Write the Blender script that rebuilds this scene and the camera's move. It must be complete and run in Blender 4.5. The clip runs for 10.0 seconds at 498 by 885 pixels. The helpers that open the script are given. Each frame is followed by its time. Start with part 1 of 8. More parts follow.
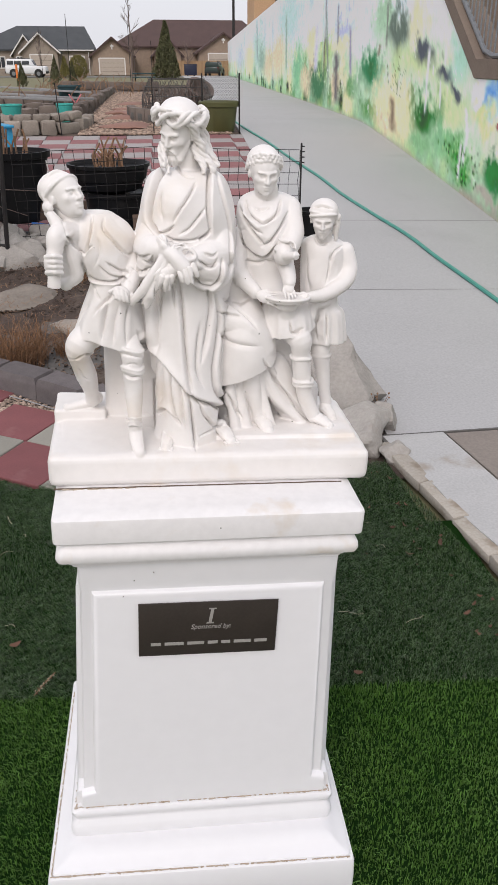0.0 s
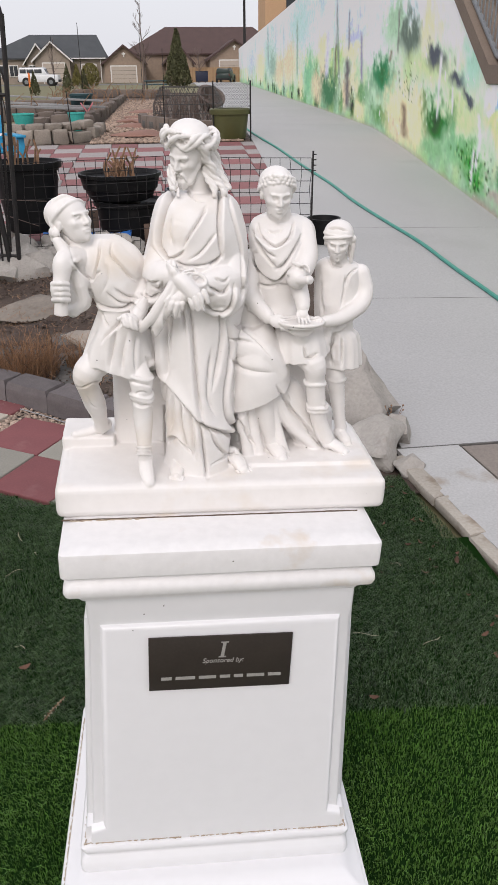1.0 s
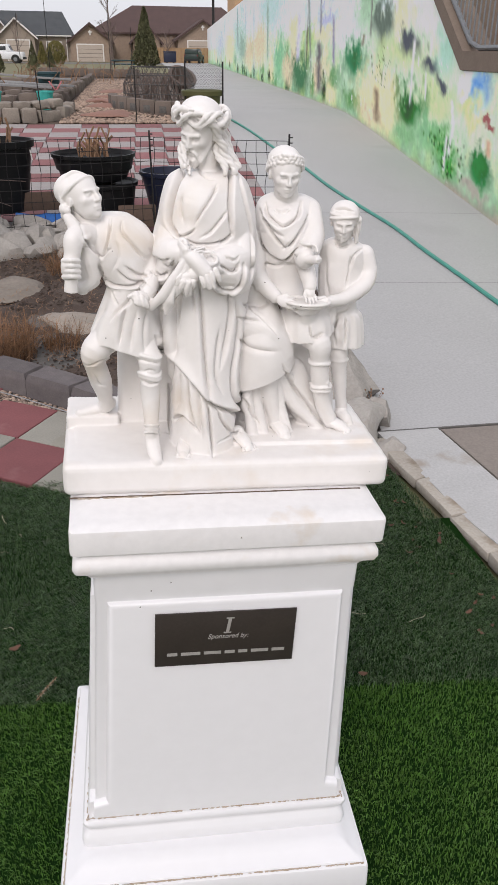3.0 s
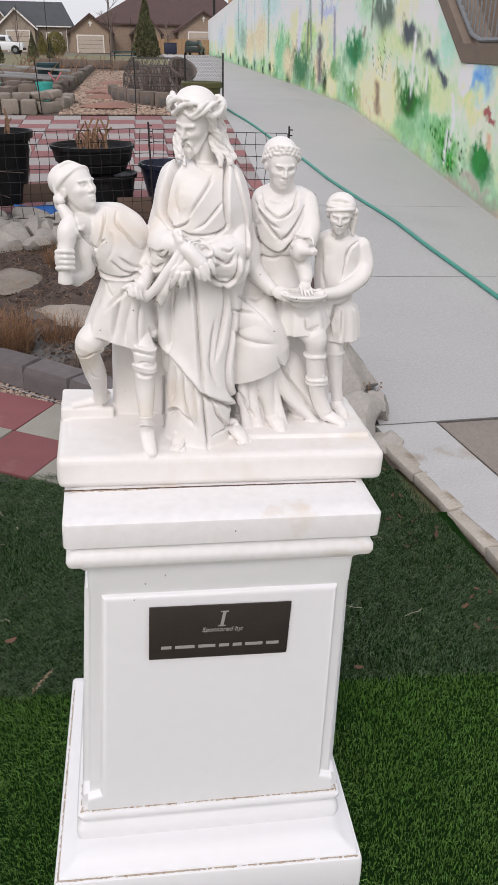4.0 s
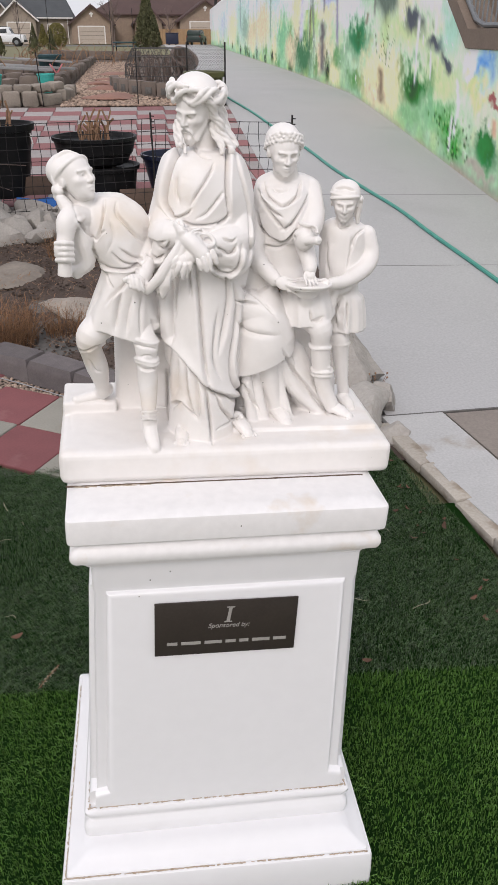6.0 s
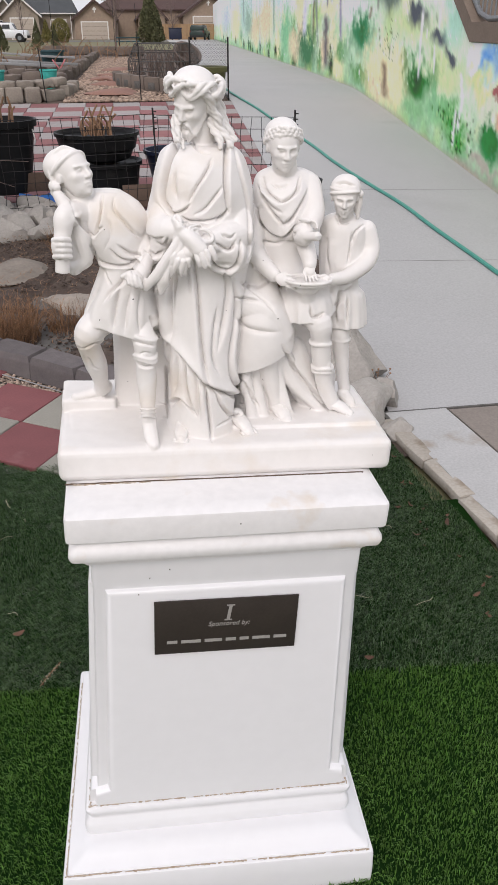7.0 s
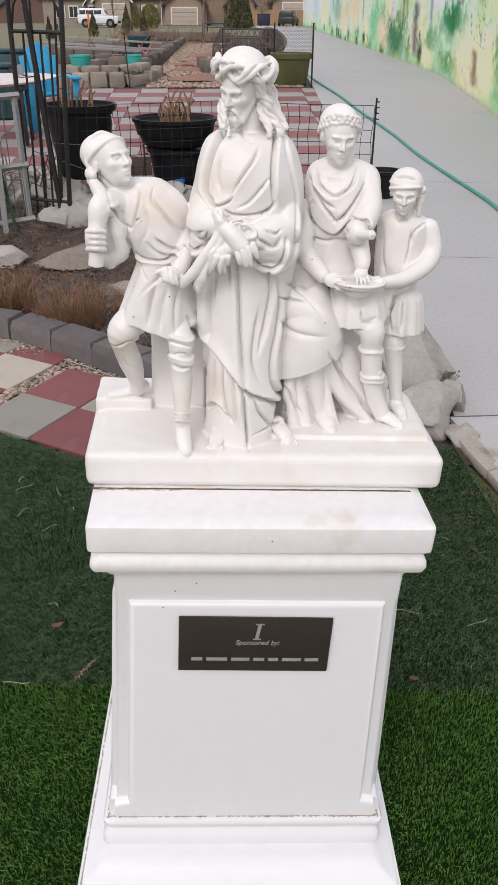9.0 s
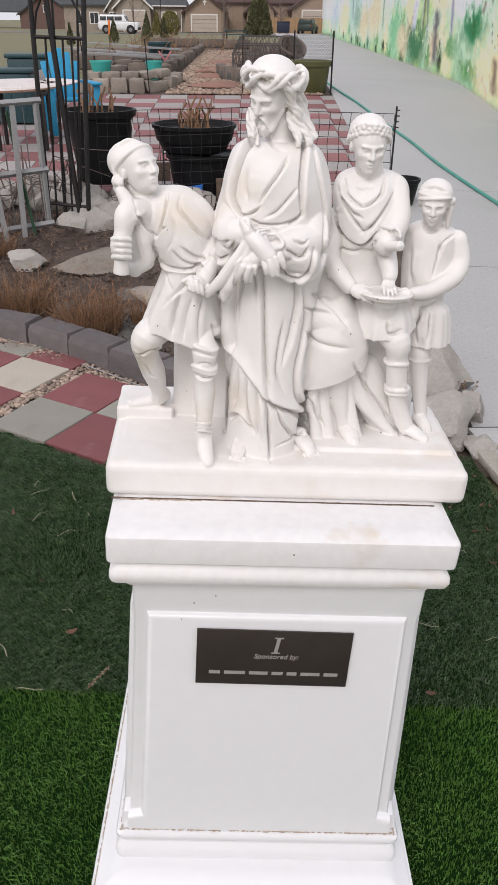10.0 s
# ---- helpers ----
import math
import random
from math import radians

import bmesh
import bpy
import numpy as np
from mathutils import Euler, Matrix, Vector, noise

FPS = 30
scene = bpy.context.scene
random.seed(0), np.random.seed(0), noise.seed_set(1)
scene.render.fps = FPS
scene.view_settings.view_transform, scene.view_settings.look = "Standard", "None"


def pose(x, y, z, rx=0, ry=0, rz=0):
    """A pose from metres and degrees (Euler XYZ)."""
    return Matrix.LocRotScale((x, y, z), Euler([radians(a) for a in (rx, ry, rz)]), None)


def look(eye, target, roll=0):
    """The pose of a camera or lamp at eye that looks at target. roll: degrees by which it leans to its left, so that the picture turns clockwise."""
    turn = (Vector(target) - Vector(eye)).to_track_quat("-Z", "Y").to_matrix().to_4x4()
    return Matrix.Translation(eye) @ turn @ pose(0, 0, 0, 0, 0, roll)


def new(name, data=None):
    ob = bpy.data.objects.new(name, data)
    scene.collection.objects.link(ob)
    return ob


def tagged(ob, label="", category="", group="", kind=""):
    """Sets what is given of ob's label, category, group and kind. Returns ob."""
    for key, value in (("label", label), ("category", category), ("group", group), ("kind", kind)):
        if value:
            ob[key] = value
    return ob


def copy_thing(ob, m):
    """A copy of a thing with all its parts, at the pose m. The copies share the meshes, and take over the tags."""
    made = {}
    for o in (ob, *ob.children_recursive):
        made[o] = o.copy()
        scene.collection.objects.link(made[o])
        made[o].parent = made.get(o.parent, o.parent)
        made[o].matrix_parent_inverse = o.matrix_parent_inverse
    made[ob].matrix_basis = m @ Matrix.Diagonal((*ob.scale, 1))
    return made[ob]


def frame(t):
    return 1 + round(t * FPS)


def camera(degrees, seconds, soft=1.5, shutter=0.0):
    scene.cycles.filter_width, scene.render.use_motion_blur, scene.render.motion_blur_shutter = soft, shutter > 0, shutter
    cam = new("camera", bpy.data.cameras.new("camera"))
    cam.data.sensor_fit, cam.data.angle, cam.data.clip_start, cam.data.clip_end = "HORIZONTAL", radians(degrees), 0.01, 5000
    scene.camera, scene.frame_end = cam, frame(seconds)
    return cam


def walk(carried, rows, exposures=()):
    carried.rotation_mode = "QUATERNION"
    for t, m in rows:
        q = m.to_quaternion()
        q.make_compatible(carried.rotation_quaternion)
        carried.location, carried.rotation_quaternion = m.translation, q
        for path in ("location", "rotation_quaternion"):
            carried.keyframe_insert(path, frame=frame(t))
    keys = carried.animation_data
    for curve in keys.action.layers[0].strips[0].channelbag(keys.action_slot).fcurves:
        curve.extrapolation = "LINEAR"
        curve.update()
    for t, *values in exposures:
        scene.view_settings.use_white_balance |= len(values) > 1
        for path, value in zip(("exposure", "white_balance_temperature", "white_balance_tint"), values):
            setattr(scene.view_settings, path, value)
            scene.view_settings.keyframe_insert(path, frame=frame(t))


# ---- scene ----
cam = camera(36.2, 10.0)
PATH = [
    (0, (-0.0943, -1.3470, 1.6379), (0.1761, 0.4247, 0.7502), 0.11),
    (0.5, (-0.0615, -1.2750, 1.6512), (0.1784, 0.5068, 0.7751), -0.39),
    (1, (-0.0873, -1.2910, 1.6575), (0.1527, 0.4908, 0.7814), -0.49),
    (1.5, (-0.1455, -1.3100, 1.6545), (0.1142, 0.4660, 0.7722), -0.39),
    (2, (-0.1644, -1.3120, 1.6574), (0.1237, 0.4541, 0.7642), 0.01),
    (2.5, (-0.1625, -1.3020, 1.6543), (0.1493, 0.4555, 0.7522), 0.42),
    (4, (-0.1487, -1.2960, 1.6496), (0.1718, 0.4478, 0.7243), 1.00),
    (4.5, (-0.1489, -1.2890, 1.6456), (0.1673, 0.4520, 0.7135), 0.99),
    (5, (-0.1449, -1.2810, 1.6464), (0.1659, 0.4568, 0.7066), 0.78),
    (5.5, (-0.1460, -1.2780, 1.6445), (0.1627, 0.4581, 0.7006), 0.38),
    (7, (-0.1342, -1.2690, 1.6409), (0.1579, 0.4639, 0.6860), -0.04),
    (7.5, (-0.1314, -1.2600, 1.6367), (0.1370, 0.4703, 0.6703), 0.04),
    (8, (-0.1159, -1.2340, 1.6259), (0.1059, 0.4968, 0.6486), 0.22),
    (8.5, (-0.1038, -1.2010, 1.6283), (0.0578, 0.5341, 0.6468), 0.20),
    (9, (-0.0736, -1.1840, 1.6298), (0.0420, 0.5561, 0.6507), 0.19),
    (9.5, (-0.0696, -1.1750, 1.6296), (0.0112, 0.5702, 0.6561), 0.29),
    (10, (-0.0886, -1.1660, 1.6306), (-0.0054, 0.5830, 0.6641), 0.60),
]
walk(cam, [(t, look(eye, target, roll)) for t, eye, target, roll in PATH], [(0.0, 0.05, 6550, 14.0), (10.0, 0.05, 6550, 14.0)])

# ---- light ----
world = bpy.data.worlds.new("sky")
scene.world = world
world.use_nodes = True
wn, wl = world.node_tree.nodes, world.node_tree.links
sky = wn.new("ShaderNodeTexSky")
sky.sky_type, sky.sun_disc = "NISHITA", False
sky.sun_elevation, sky.sun_rotation = radians(42), radians(203)
sky.air_density, sky.dust_density, sky.ozone_density = 1.0, 4.0, 1.0
cloud = wn.new("ShaderNodeMix")
cloud.data_type = "RGBA"
cloud.inputs[0].default_value = 0.8
cloud.inputs[7].default_value = (9.0, 9.3, 9.8, 1)
wl.new(sky.outputs[0], cloud.inputs[6])
up = wn.new("ShaderNodeTexCoord")
split = wn.new("ShaderNodeSeparateXYZ")
wl.new(up.outputs["Generated"], split.inputs[0])
dome = wn.new("ShaderNodeMapRange")
dome.inputs[3].default_value, dome.inputs[4].default_value = 0.98, 1.06
wl.new(split.outputs[2], dome.inputs[0])
grade = wn.new("ShaderNodeVectorMath")
grade.operation = "SCALE"
wl.new(cloud.outputs[2], grade.inputs[0])
wl.new(dome.outputs[0], grade.inputs[3])
wl.new(grade.outputs[0], wn["Background"].inputs[0])
wn["Background"].inputs[1].default_value = 0.1
sun = new("sun", bpy.data.lights.new("sun", "SUN"))
sun.data.energy, sun.data.angle, sun.data.color = 1.3, radians(28), (1.0, 0.96, 0.92)
sun.matrix_world = look((-5, -12, 11.7), (0, 0, 0))


# ---- materials ----
def mat(name, a, b=None, rough=0.7, scale=8.0, fine=90.0, bump=0.2, metal=0.0, spec=0.4, stain=None, stain_at=0.62, vary=0.0, coords="Object", dist=0.004, grain=0.35):
    """A surface of two tones mixed by coarse and fine noise, with relief, stains and a shade that varies from piece to piece."""
    m = bpy.data.materials.new(name)
    m.use_nodes = True
    n, l = m.node_tree.nodes, m.node_tree.links
    p = n["Principled BSDF"]
    tc = n.new("ShaderNodeTexCoord")
    b = b or [c * 0.8 for c in a]

    def noise_node(s, d=4.0):
        q = n.new("ShaderNodeTexNoise")
        q.inputs["Scale"].default_value, q.inputs["Detail"].default_value = s, d
        l.new(tc.outputs[coords], q.inputs["Vector"])
        return q

    def mix(f, x, y, kind="MIX"):
        q = n.new("ShaderNodeMix")
        q.data_type, q.blend_type = "RGBA", kind
        for s, v in ((0, f), (6, x), (7, y)):
            if isinstance(v, bpy.types.NodeSocket):
                l.new(v, q.inputs[s])
            elif isinstance(v, (int, float)):
                q.inputs[s].default_value = v
            else:
                q.inputs[s].default_value = (*v, 1)
        return q.outputs[2]

    def ramp(f, lo, hi):
        q = n.new("ShaderNodeMapRange")
        q.inputs[1].default_value, q.inputs[2].default_value = lo, hi
        l.new(f, q.inputs[0])
        return q.outputs[0]

    big, small = noise_node(scale), noise_node(fine, 3.0)
    c = mix(ramp(big.outputs[0], 0.3, 0.7), a, b)
    c = mix(grain, c, mix(ramp(small.outputs[0], 0.3, 0.7), [v * 0.72 for v in a], [min(1, v * 1.2) for v in a]))
    if stain:
        c = mix(ramp(noise_node(scale * 0.6, 6.0).outputs[0], stain_at, stain_at + 0.16), c, stain)
    if vary:
        info = n.new("ShaderNodeObjectInfo")
        geo = n.new("ShaderNodeNewGeometry")
        add = n.new("ShaderNodeMath")
        add.operation = "ADD"
        l.new(info.outputs["Random"], add.inputs[0])
        l.new(geo.outputs["Random Per Island"], add.inputs[1])
        fr = n.new("ShaderNodeMath")
        fr.operation = "FRACT"
        l.new(add.outputs[0], fr.inputs[0])
        q = n.new("ShaderNodeMapRange")
        q.inputs[3].default_value, q.inputs[4].default_value = 1 - vary, 1 + vary
        l.new(fr.outputs[0], q.inputs[0])
        hsv = n.new("ShaderNodeHueSaturation")
        l.new(q.outputs[0], hsv.inputs["Value"])
        l.new(c, hsv.inputs["Color"])
        c = hsv.outputs[0]
    l.new(c, p.inputs["Base Color"])
    p.inputs["Roughness"].default_value, p.inputs["Metallic"].default_value = rough, metal
    p.inputs["Specular IOR Level"].default_value = spec
    if bump:
        q = n.new("ShaderNodeBump")
        q.inputs["Strength"].default_value, q.inputs["Distance"].default_value = bump, dist
        l.new(mix(0.5, big.outputs[1], small.outputs[1]), q.inputs["Height"])
        l.new(q.outputs[0], p.inputs["Normal"])
    return m


CAPWHITE = mat("weather_stained_resin", (0.79, 0.775, 0.77), (0.78, 0.765, 0.76), 0.38, 16, 60, 0.0, stain=(0.66, 0.57, 0.47), stain_at=0.58, grain=0.12)
WHITE = mat("white_enamel_resin", (0.785, 0.78, 0.79), (0.775, 0.77, 0.78), 0.30, 2, 30, 0.0, stain=(0.76, 0.73, 0.70), stain_at=0.66, dist=0.001, grain=0.04)
STATUE = mat("white_painted_resin", (0.80, 0.775, 0.755), (0.775, 0.745, 0.72), 0.42, 9, 60, 0.05, stain=(0.70, 0.625, 0.54), stain_at=0.60, dist=0.001, grain=0.07)


def pinholes(m, scale, size):
    """Small dark pinholes scattered over a cast surface."""
    n, l = m.node_tree.nodes, m.node_tree.links
    p = n["Principled BSDF"]
    tc = n.new("ShaderNodeTexCoord")
    v = n.new("ShaderNodeTexVoronoi")
    v.inputs["Scale"].default_value = scale
    l.new(tc.outputs["Object"], v.inputs["Vector"])
    c = n.new("ShaderNodeMath")
    c.operation, c.inputs[1].default_value = "LESS_THAN", size
    l.new(v.outputs["Distance"], c.inputs[0])
    q = n.new("ShaderNodeMix")
    q.data_type = "RGBA"
    l.new(c.outputs[0], q.inputs[0])
    l.new(p.inputs["Base Color"].links[0].from_socket, q.inputs[6])
    q.inputs[7].default_value = (0.05, 0.045, 0.04, 1)
    l.new(q.outputs[2], p.inputs["Base Color"])


pinholes(STATUE, 22.0, 0.030)
GROUT = mat("weathered_grout", (0.34, 0.26, 0.18), (0.62, 0.55, 0.47), 0.9, 60, 300, 0.6)
PLAQUE = mat("dark_bronze_plate", (0.035, 0.028, 0.024), (0.045, 0.036, 0.03), 0.42, 20, 200, 0.03)
LETTER = mat("silver_lettering", (0.36, 0.345, 0.32), (0.30, 0.285, 0.27), 0.4, 50, 200, 0.0)
CONCRETE = mat("broomed_concrete", (0.425, 0.42, 0.42), (0.385, 0.38, 0.38), 0.85, 0.9, 70, 0.25, stain=(0.34, 0.335, 0.33), stain_at=0.63)
CONCRETE_WARM = mat("old_concrete_curb", (0.46, 0.455, 0.45), (0.40, 0.395, 0.39), 0.85, 6, 90, 0.35, stain=(0.27, 0.21, 0.15), stain_at=0.6)
APRON = mat("brown_tinted_concrete", (0.25, 0.215, 0.19), (0.21, 0.18, 0.16), 0.85, 3, 80, 0.3, stain=(0.30, 0.27, 0.24))
CURBEDGE = mat("tan_stained_concrete", (0.40, 0.365, 0.32), (0.33, 0.29, 0.24), 0.9, 14, 80, 0.6, vary=0.10, stain=(0.21, 0.16, 0.115), stain_at=0.55, dist=0.008)
JOINT = mat("joint_grit", (0.10, 0.095, 0.09), (0.16, 0.15, 0.14), 0.95, 30, 120, 0.4)
SOIL = mat("damp_garden_soil", (0.062, 0.044, 0.036), (0.125, 0.092, 0.074), 0.95, 7, 60, 1.0, stain=(0.16, 0.125, 0.10), stain_at=0.58, dist=0.03, vary=0.3)
LAWN = mat("dormant_lawn", (0.19, 0.17, 0.095), (0.145, 0.145, 0.075), 0.95, 0.25, 6, 0.3, stain=(0.23, 0.19, 0.12))
TURF_BACK = mat("turf_backing", (0.007, 0.022, 0.005), (0.011, 0.032, 0.008), 1.0, 20, 120, 0.0, spec=0.0)
TURF_A = mat("bright_turf_fibre", (0.060, 0.150, 0.022), (0.125, 0.240, 0.050), 0.5, 4, 40, 0, vary=0.5)
TURF_B = mat("faded_turf_fibre", (0.034, 0.072, 0.024), (0.100, 0.150, 0.070), 0.45, 30, 90, 0, vary=0.85, stain=(0.12, 0.14, 0.10))
RED_PAVER = mat("red_concrete_paver", (0.215, 0.075, 0.078), (0.175, 0.062, 0.066), 0.85, 7, 120, 0.4, vary=0.10, stain=(0.28, 0.14, 0.135))
GREY_PAVER = mat("grey_concrete_paver", (0.27, 0.255, 0.22), (0.235, 0.225, 0.195), 0.85, 7, 120, 0.4, vary=0.08, stain=(0.21, 0.18, 0.14))
CREAM_PAVER = mat("cream_concrete_paver", (0.46, 0.41, 0.345), (0.40, 0.36, 0.30), 0.85, 7, 120, 0.4, vary=0.06, stain=(0.34, 0.28, 0.21))
PATIO_RED = mat("faded_red_paver", (0.265, 0.115, 0.115), (0.21, 0.09, 0.094), 0.85, 3, 60, 0.3, vary=0.14, stain=(0.36, 0.22, 0.21))
PEBBLE = mat("river_pebble", (0.36, 0.27, 0.21), (0.25, 0.19, 0.16), 0.75, 20, 90, 0.1, vary=0.5)
EDGER = mat("charcoal_edging_block", (0.115, 0.10, 0.102), (0.165, 0.145, 0.142), 0.9, 14, 120, 0.8, vary=0.15, stain=(0.24, 0.21, 0.2), stain_at=0.6, dist=0.01)
LIME = mat("buff_limestone", (0.37, 0.345, 0.315), (0.27, 0.25, 0.23), 0.9, 8, 60, 0.9, vary=0.15, stain=(0.25, 0.21, 0.17), dist=0.015)
GREYROCK = mat("grey_brown_rock", (0.30, 0.26, 0.22), (0.22, 0.19, 0.165), 0.9, 6, 40, 0.9, vary=0.2, dist=0.015)
BLOCKWALL = mat("rough_garden_block", (0.175, 0.140, 0.118), (0.115, 0.095, 0.085), 0.95, 5, 40, 0.8, vary=0.25, dist=0.015)
BLACK = mat("black_tub_plastic", (0.007, 0.007, 0.008), (0.012, 0.012, 0.013), 0.5, 10, 60, 0.3, spec=0.2, stain=(0.028, 0.026, 0.025))
NAVY = mat("navy_pot_plastic", (0.014, 0.018, 0.04), (0.02, 0.024, 0.05), 0.4, 10, 80, 0.1)
IRON = mat("black_iron", (0.018, 0.017, 0.018), (0.035, 0.03, 0.028), 0.55, 20, 90, 0.15, metal=0.3)
ALU = mat("weathered_grey_timber", (0.30, 0.30, 0.30), (0.24, 0.24, 0.245), 0.7, 12, 90, 0.3)
STRAW = mat("dry_straw", (0.25, 0.135, 0.07), (0.135, 0.075, 0.045), 0.85, 10, 60, 0, vary=0.5)
STALK = mat("cut_stalk", (0.27, 0.16, 0.095), (0.18, 0.105, 0.065), 0.85, 30, 90, 0.2, vary=0.3)
HOSE = mat("green_rubber_hose", (0.06, 0.30, 0.235), (0.05, 0.25, 0.2), 0.45, 8, 60, 0.05)
TEAL = mat("teal_plastic", (0.05, 0.40, 0.36), (0.06, 0.45, 0.4), 0.5, 5, 40, 0.05)
BLUE = mat("bright_blue_plastic", (0.02, 0.26, 0.46), (0.03, 0.31, 0.54), 0.5, 5, 40, 0.05)
TARP = mat("blue_tarpaulin", (0.012, 0.10, 0.36), (0.02, 0.14, 0.45), 0.5, 15, 60, 0.3)
BIN = mat("dark_teal_bin", (0.02, 0.055, 0.065), (0.03, 0.07, 0.08), 0.5, 4, 40, 0.05)
TABLEWOOD = mat("pale_table_timber", (0.50, 0.36, 0.26), (0.42, 0.28, 0.19), 0.6, 9, 80, 0.2)
WOOD = mat("fence_timber", (0.36, 0.235, 0.13), (0.29, 0.18, 0.1), 0.8, 3, 30, 0.3, vary=0.12)
DARKBROWN = mat("dark_brown_rough", (0.115, 0.075, 0.055), (0.075, 0.05, 0.04), 0.85, 6, 40, 0.4)
OLIVE = mat("olive_planter_plastic", (0.085, 0.085, 0.03), (0.065, 0.066, 0.025), 0.5, 6, 50, 0.1)
MESHWIRE = mat("galvanised_wire", (0.20, 0.20, 0.2), (0.15, 0.15, 0.15), 0.5, 20, 60, 0, metal=0.5)
NETTING = mat("dark_netting", (0.075, 0.072, 0.07), (0.10, 0.095, 0.09), 0.8, 20, 60, 0)
PALESEED = mat("pale_seed_husk", (0.34, 0.30, 0.23), (0.22, 0.19, 0.14), 0.8, 60, 200, 0.1)
LEAFDRY = mat("dry_leaf", (0.115, 0.058, 0.036), (0.08, 0.042, 0.028), 0.8, 30, 90, 0.2, vary=0.4)
EVERGREEN = mat("conifer_needles", (0.075, 0.080, 0.038), (0.11, 0.105, 0.05), 0.85, 2, 20, 0.2, vary=0.4)
SHRUB = mat("clipped_shrub", (0.15, 0.135, 0.045), (0.20, 0.17, 0.06), 0.85, 2, 20, 0.2, vary=0.4)
BARK = mat("tree_bark", (0.16, 0.12, 0.105), (0.12, 0.09, 0.08), 0.9, 10, 60, 0.4)
STUCCO = mat("tan_stucco", (0.33, 0.275, 0.225), (0.27, 0.225, 0.185), 0.9, 1, 12, 0.3, stain=(0.22, 0.18, 0.15), stain_at=0.55)
STONEWALL = mat("tan_brick_facing", (0.33, 0.25, 0.19), (0.25, 0.185, 0.145), 0.9, 3, 12, 0.4)
ROOF_GREY = mat("charcoal_shingles", (0.075, 0.08, 0.085), (0.055, 0.06, 0.065), 0.9, 1, 15, 0.3)
ROOF_BROWN = mat("brown_shingles", (0.095, 0.06, 0.055), (0.075, 0.048, 0.045), 0.9, 1, 15, 0.3)
TRIM = mat("white_trim_paint", (0.72, 0.70, 0.67), (0.66, 0.64, 0.61), 0.6, 4, 30, 0.05)
GARAGE = mat("cream_garage_paint", (0.46, 0.39, 0.33), (0.42, 0.355, 0.30), 0.6, 2, 30, 0.05)
DARKGLASS = mat("dark_window_glass", (0.03, 0.035, 0.04), (0.04, 0.045, 0.05), 0.12, 3, 20, 0)
CARWHITE = mat("white_car_paint", (0.75, 0.76, 0.78), (0.72, 0.73, 0.75), 0.25, 2, 30, 0)
TYRE = mat("black_rubber", (0.02, 0.02, 0.02), (0.03, 0.03, 0.03), 0.8, 8, 60, 0.1)
CARRED = mat("dull_red_paint", (0.16, 0.02, 0.02), (0.12, 0.02, 0.02), 0.3, 2, 30, 0)
DARKCAR = mat("dark_green_paint", (0.02, 0.035, 0.03), (0.03, 0.045, 0.04), 0.3, 2, 30, 0)
STRIP = mat("greyed_plastic_edging", (0.34, 0.34, 0.345), (0.25, 0.25, 0.26), 0.6, 12, 60, 0.1)
SEAMDIRT = mat("dark_seam_dirt", (0.09, 0.062, 0.045), (0.16, 0.115, 0.085), 0.9, 40, 200, 0.3)
FOAM = mat("white_board_deck", (0.66, 0.60, 0.585), (0.60, 0.545, 0.53), 0.5, 5, 40, 0.05, stain=(0.5, 0.44, 0.42))
ORANGE = mat("orange_marker_plastic", (0.75, 0.2, 0.04), (0.7, 0.18, 0.04), 0.6, 5, 30, 0)
STAIR = mat("brown_stained_concrete", (0.20, 0.155, 0.12), (0.16, 0.12, 0.095), 0.85, 4, 50, 0.3)
RAIL = mat("grey_steel_rail", (0.22, 0.23, 0.24), (0.18, 0.19, 0.2), 0.45, 10, 60, 0.05, metal=0.4)
TAN_RENDER = mat("orange_tan_render", (0.52, 0.33, 0.20), (0.46, 0.29, 0.17), 0.9, 1, 15, 0.15)
PAINTWALL = mat("weathered_mural_ground", (0.56, 0.64, 0.50), (0.46, 0.57, 0.42), 0.85, 1.2, 14, 0.15, stain=(0.62, 0.60, 0.42), stain_at=0.55)


# ---- builders ----
def link(name, bm, material, parent=None, label="", smooth=True, m=None):
    me = bpy.data.meshes.new(name)
    bm.to_mesh(me)
    bm.free()
    me.materials.append(material)
    if smooth:
        for f in me.polygons:
            f.use_smooth = True
        me.set_sharp_from_angle(angle=radians(35))
    ob = new(name, me)
    if m is not None:
        ob.matrix_basis = m
    if parent is not None:
        ob.parent = parent
    if label:
        ob["label"] = label
    return ob


def part(name, bm, material, parent, label="", smooth=True, m=None):
    return link(name, bm, material, parent, label, smooth, m)


def thing(name, label, category, m=None, group="", kind=""):
    ob = new(name)
    if m is not None:
        ob.matrix_basis = m
    return tagged(ob, label, category, group, kind)


def box(size, at=(0, 0, 0), bevel=0.0, rot=(0, 0, 0), bm=None, seg=2):
    own = bm if bm is not None else bmesh.new()
    made = bmesh.ops.create_cube(own, size=1.0, matrix=pose(*at, *rot) @ Matrix.Diagonal((*size, 1)))
    if bevel:
        es = list({e for v in made["verts"] for e in v.link_edges})
        bmesh.ops.bevel(own, geom=es, offset=bevel, segments=seg, affect="EDGES", profile=0.5)
    return own


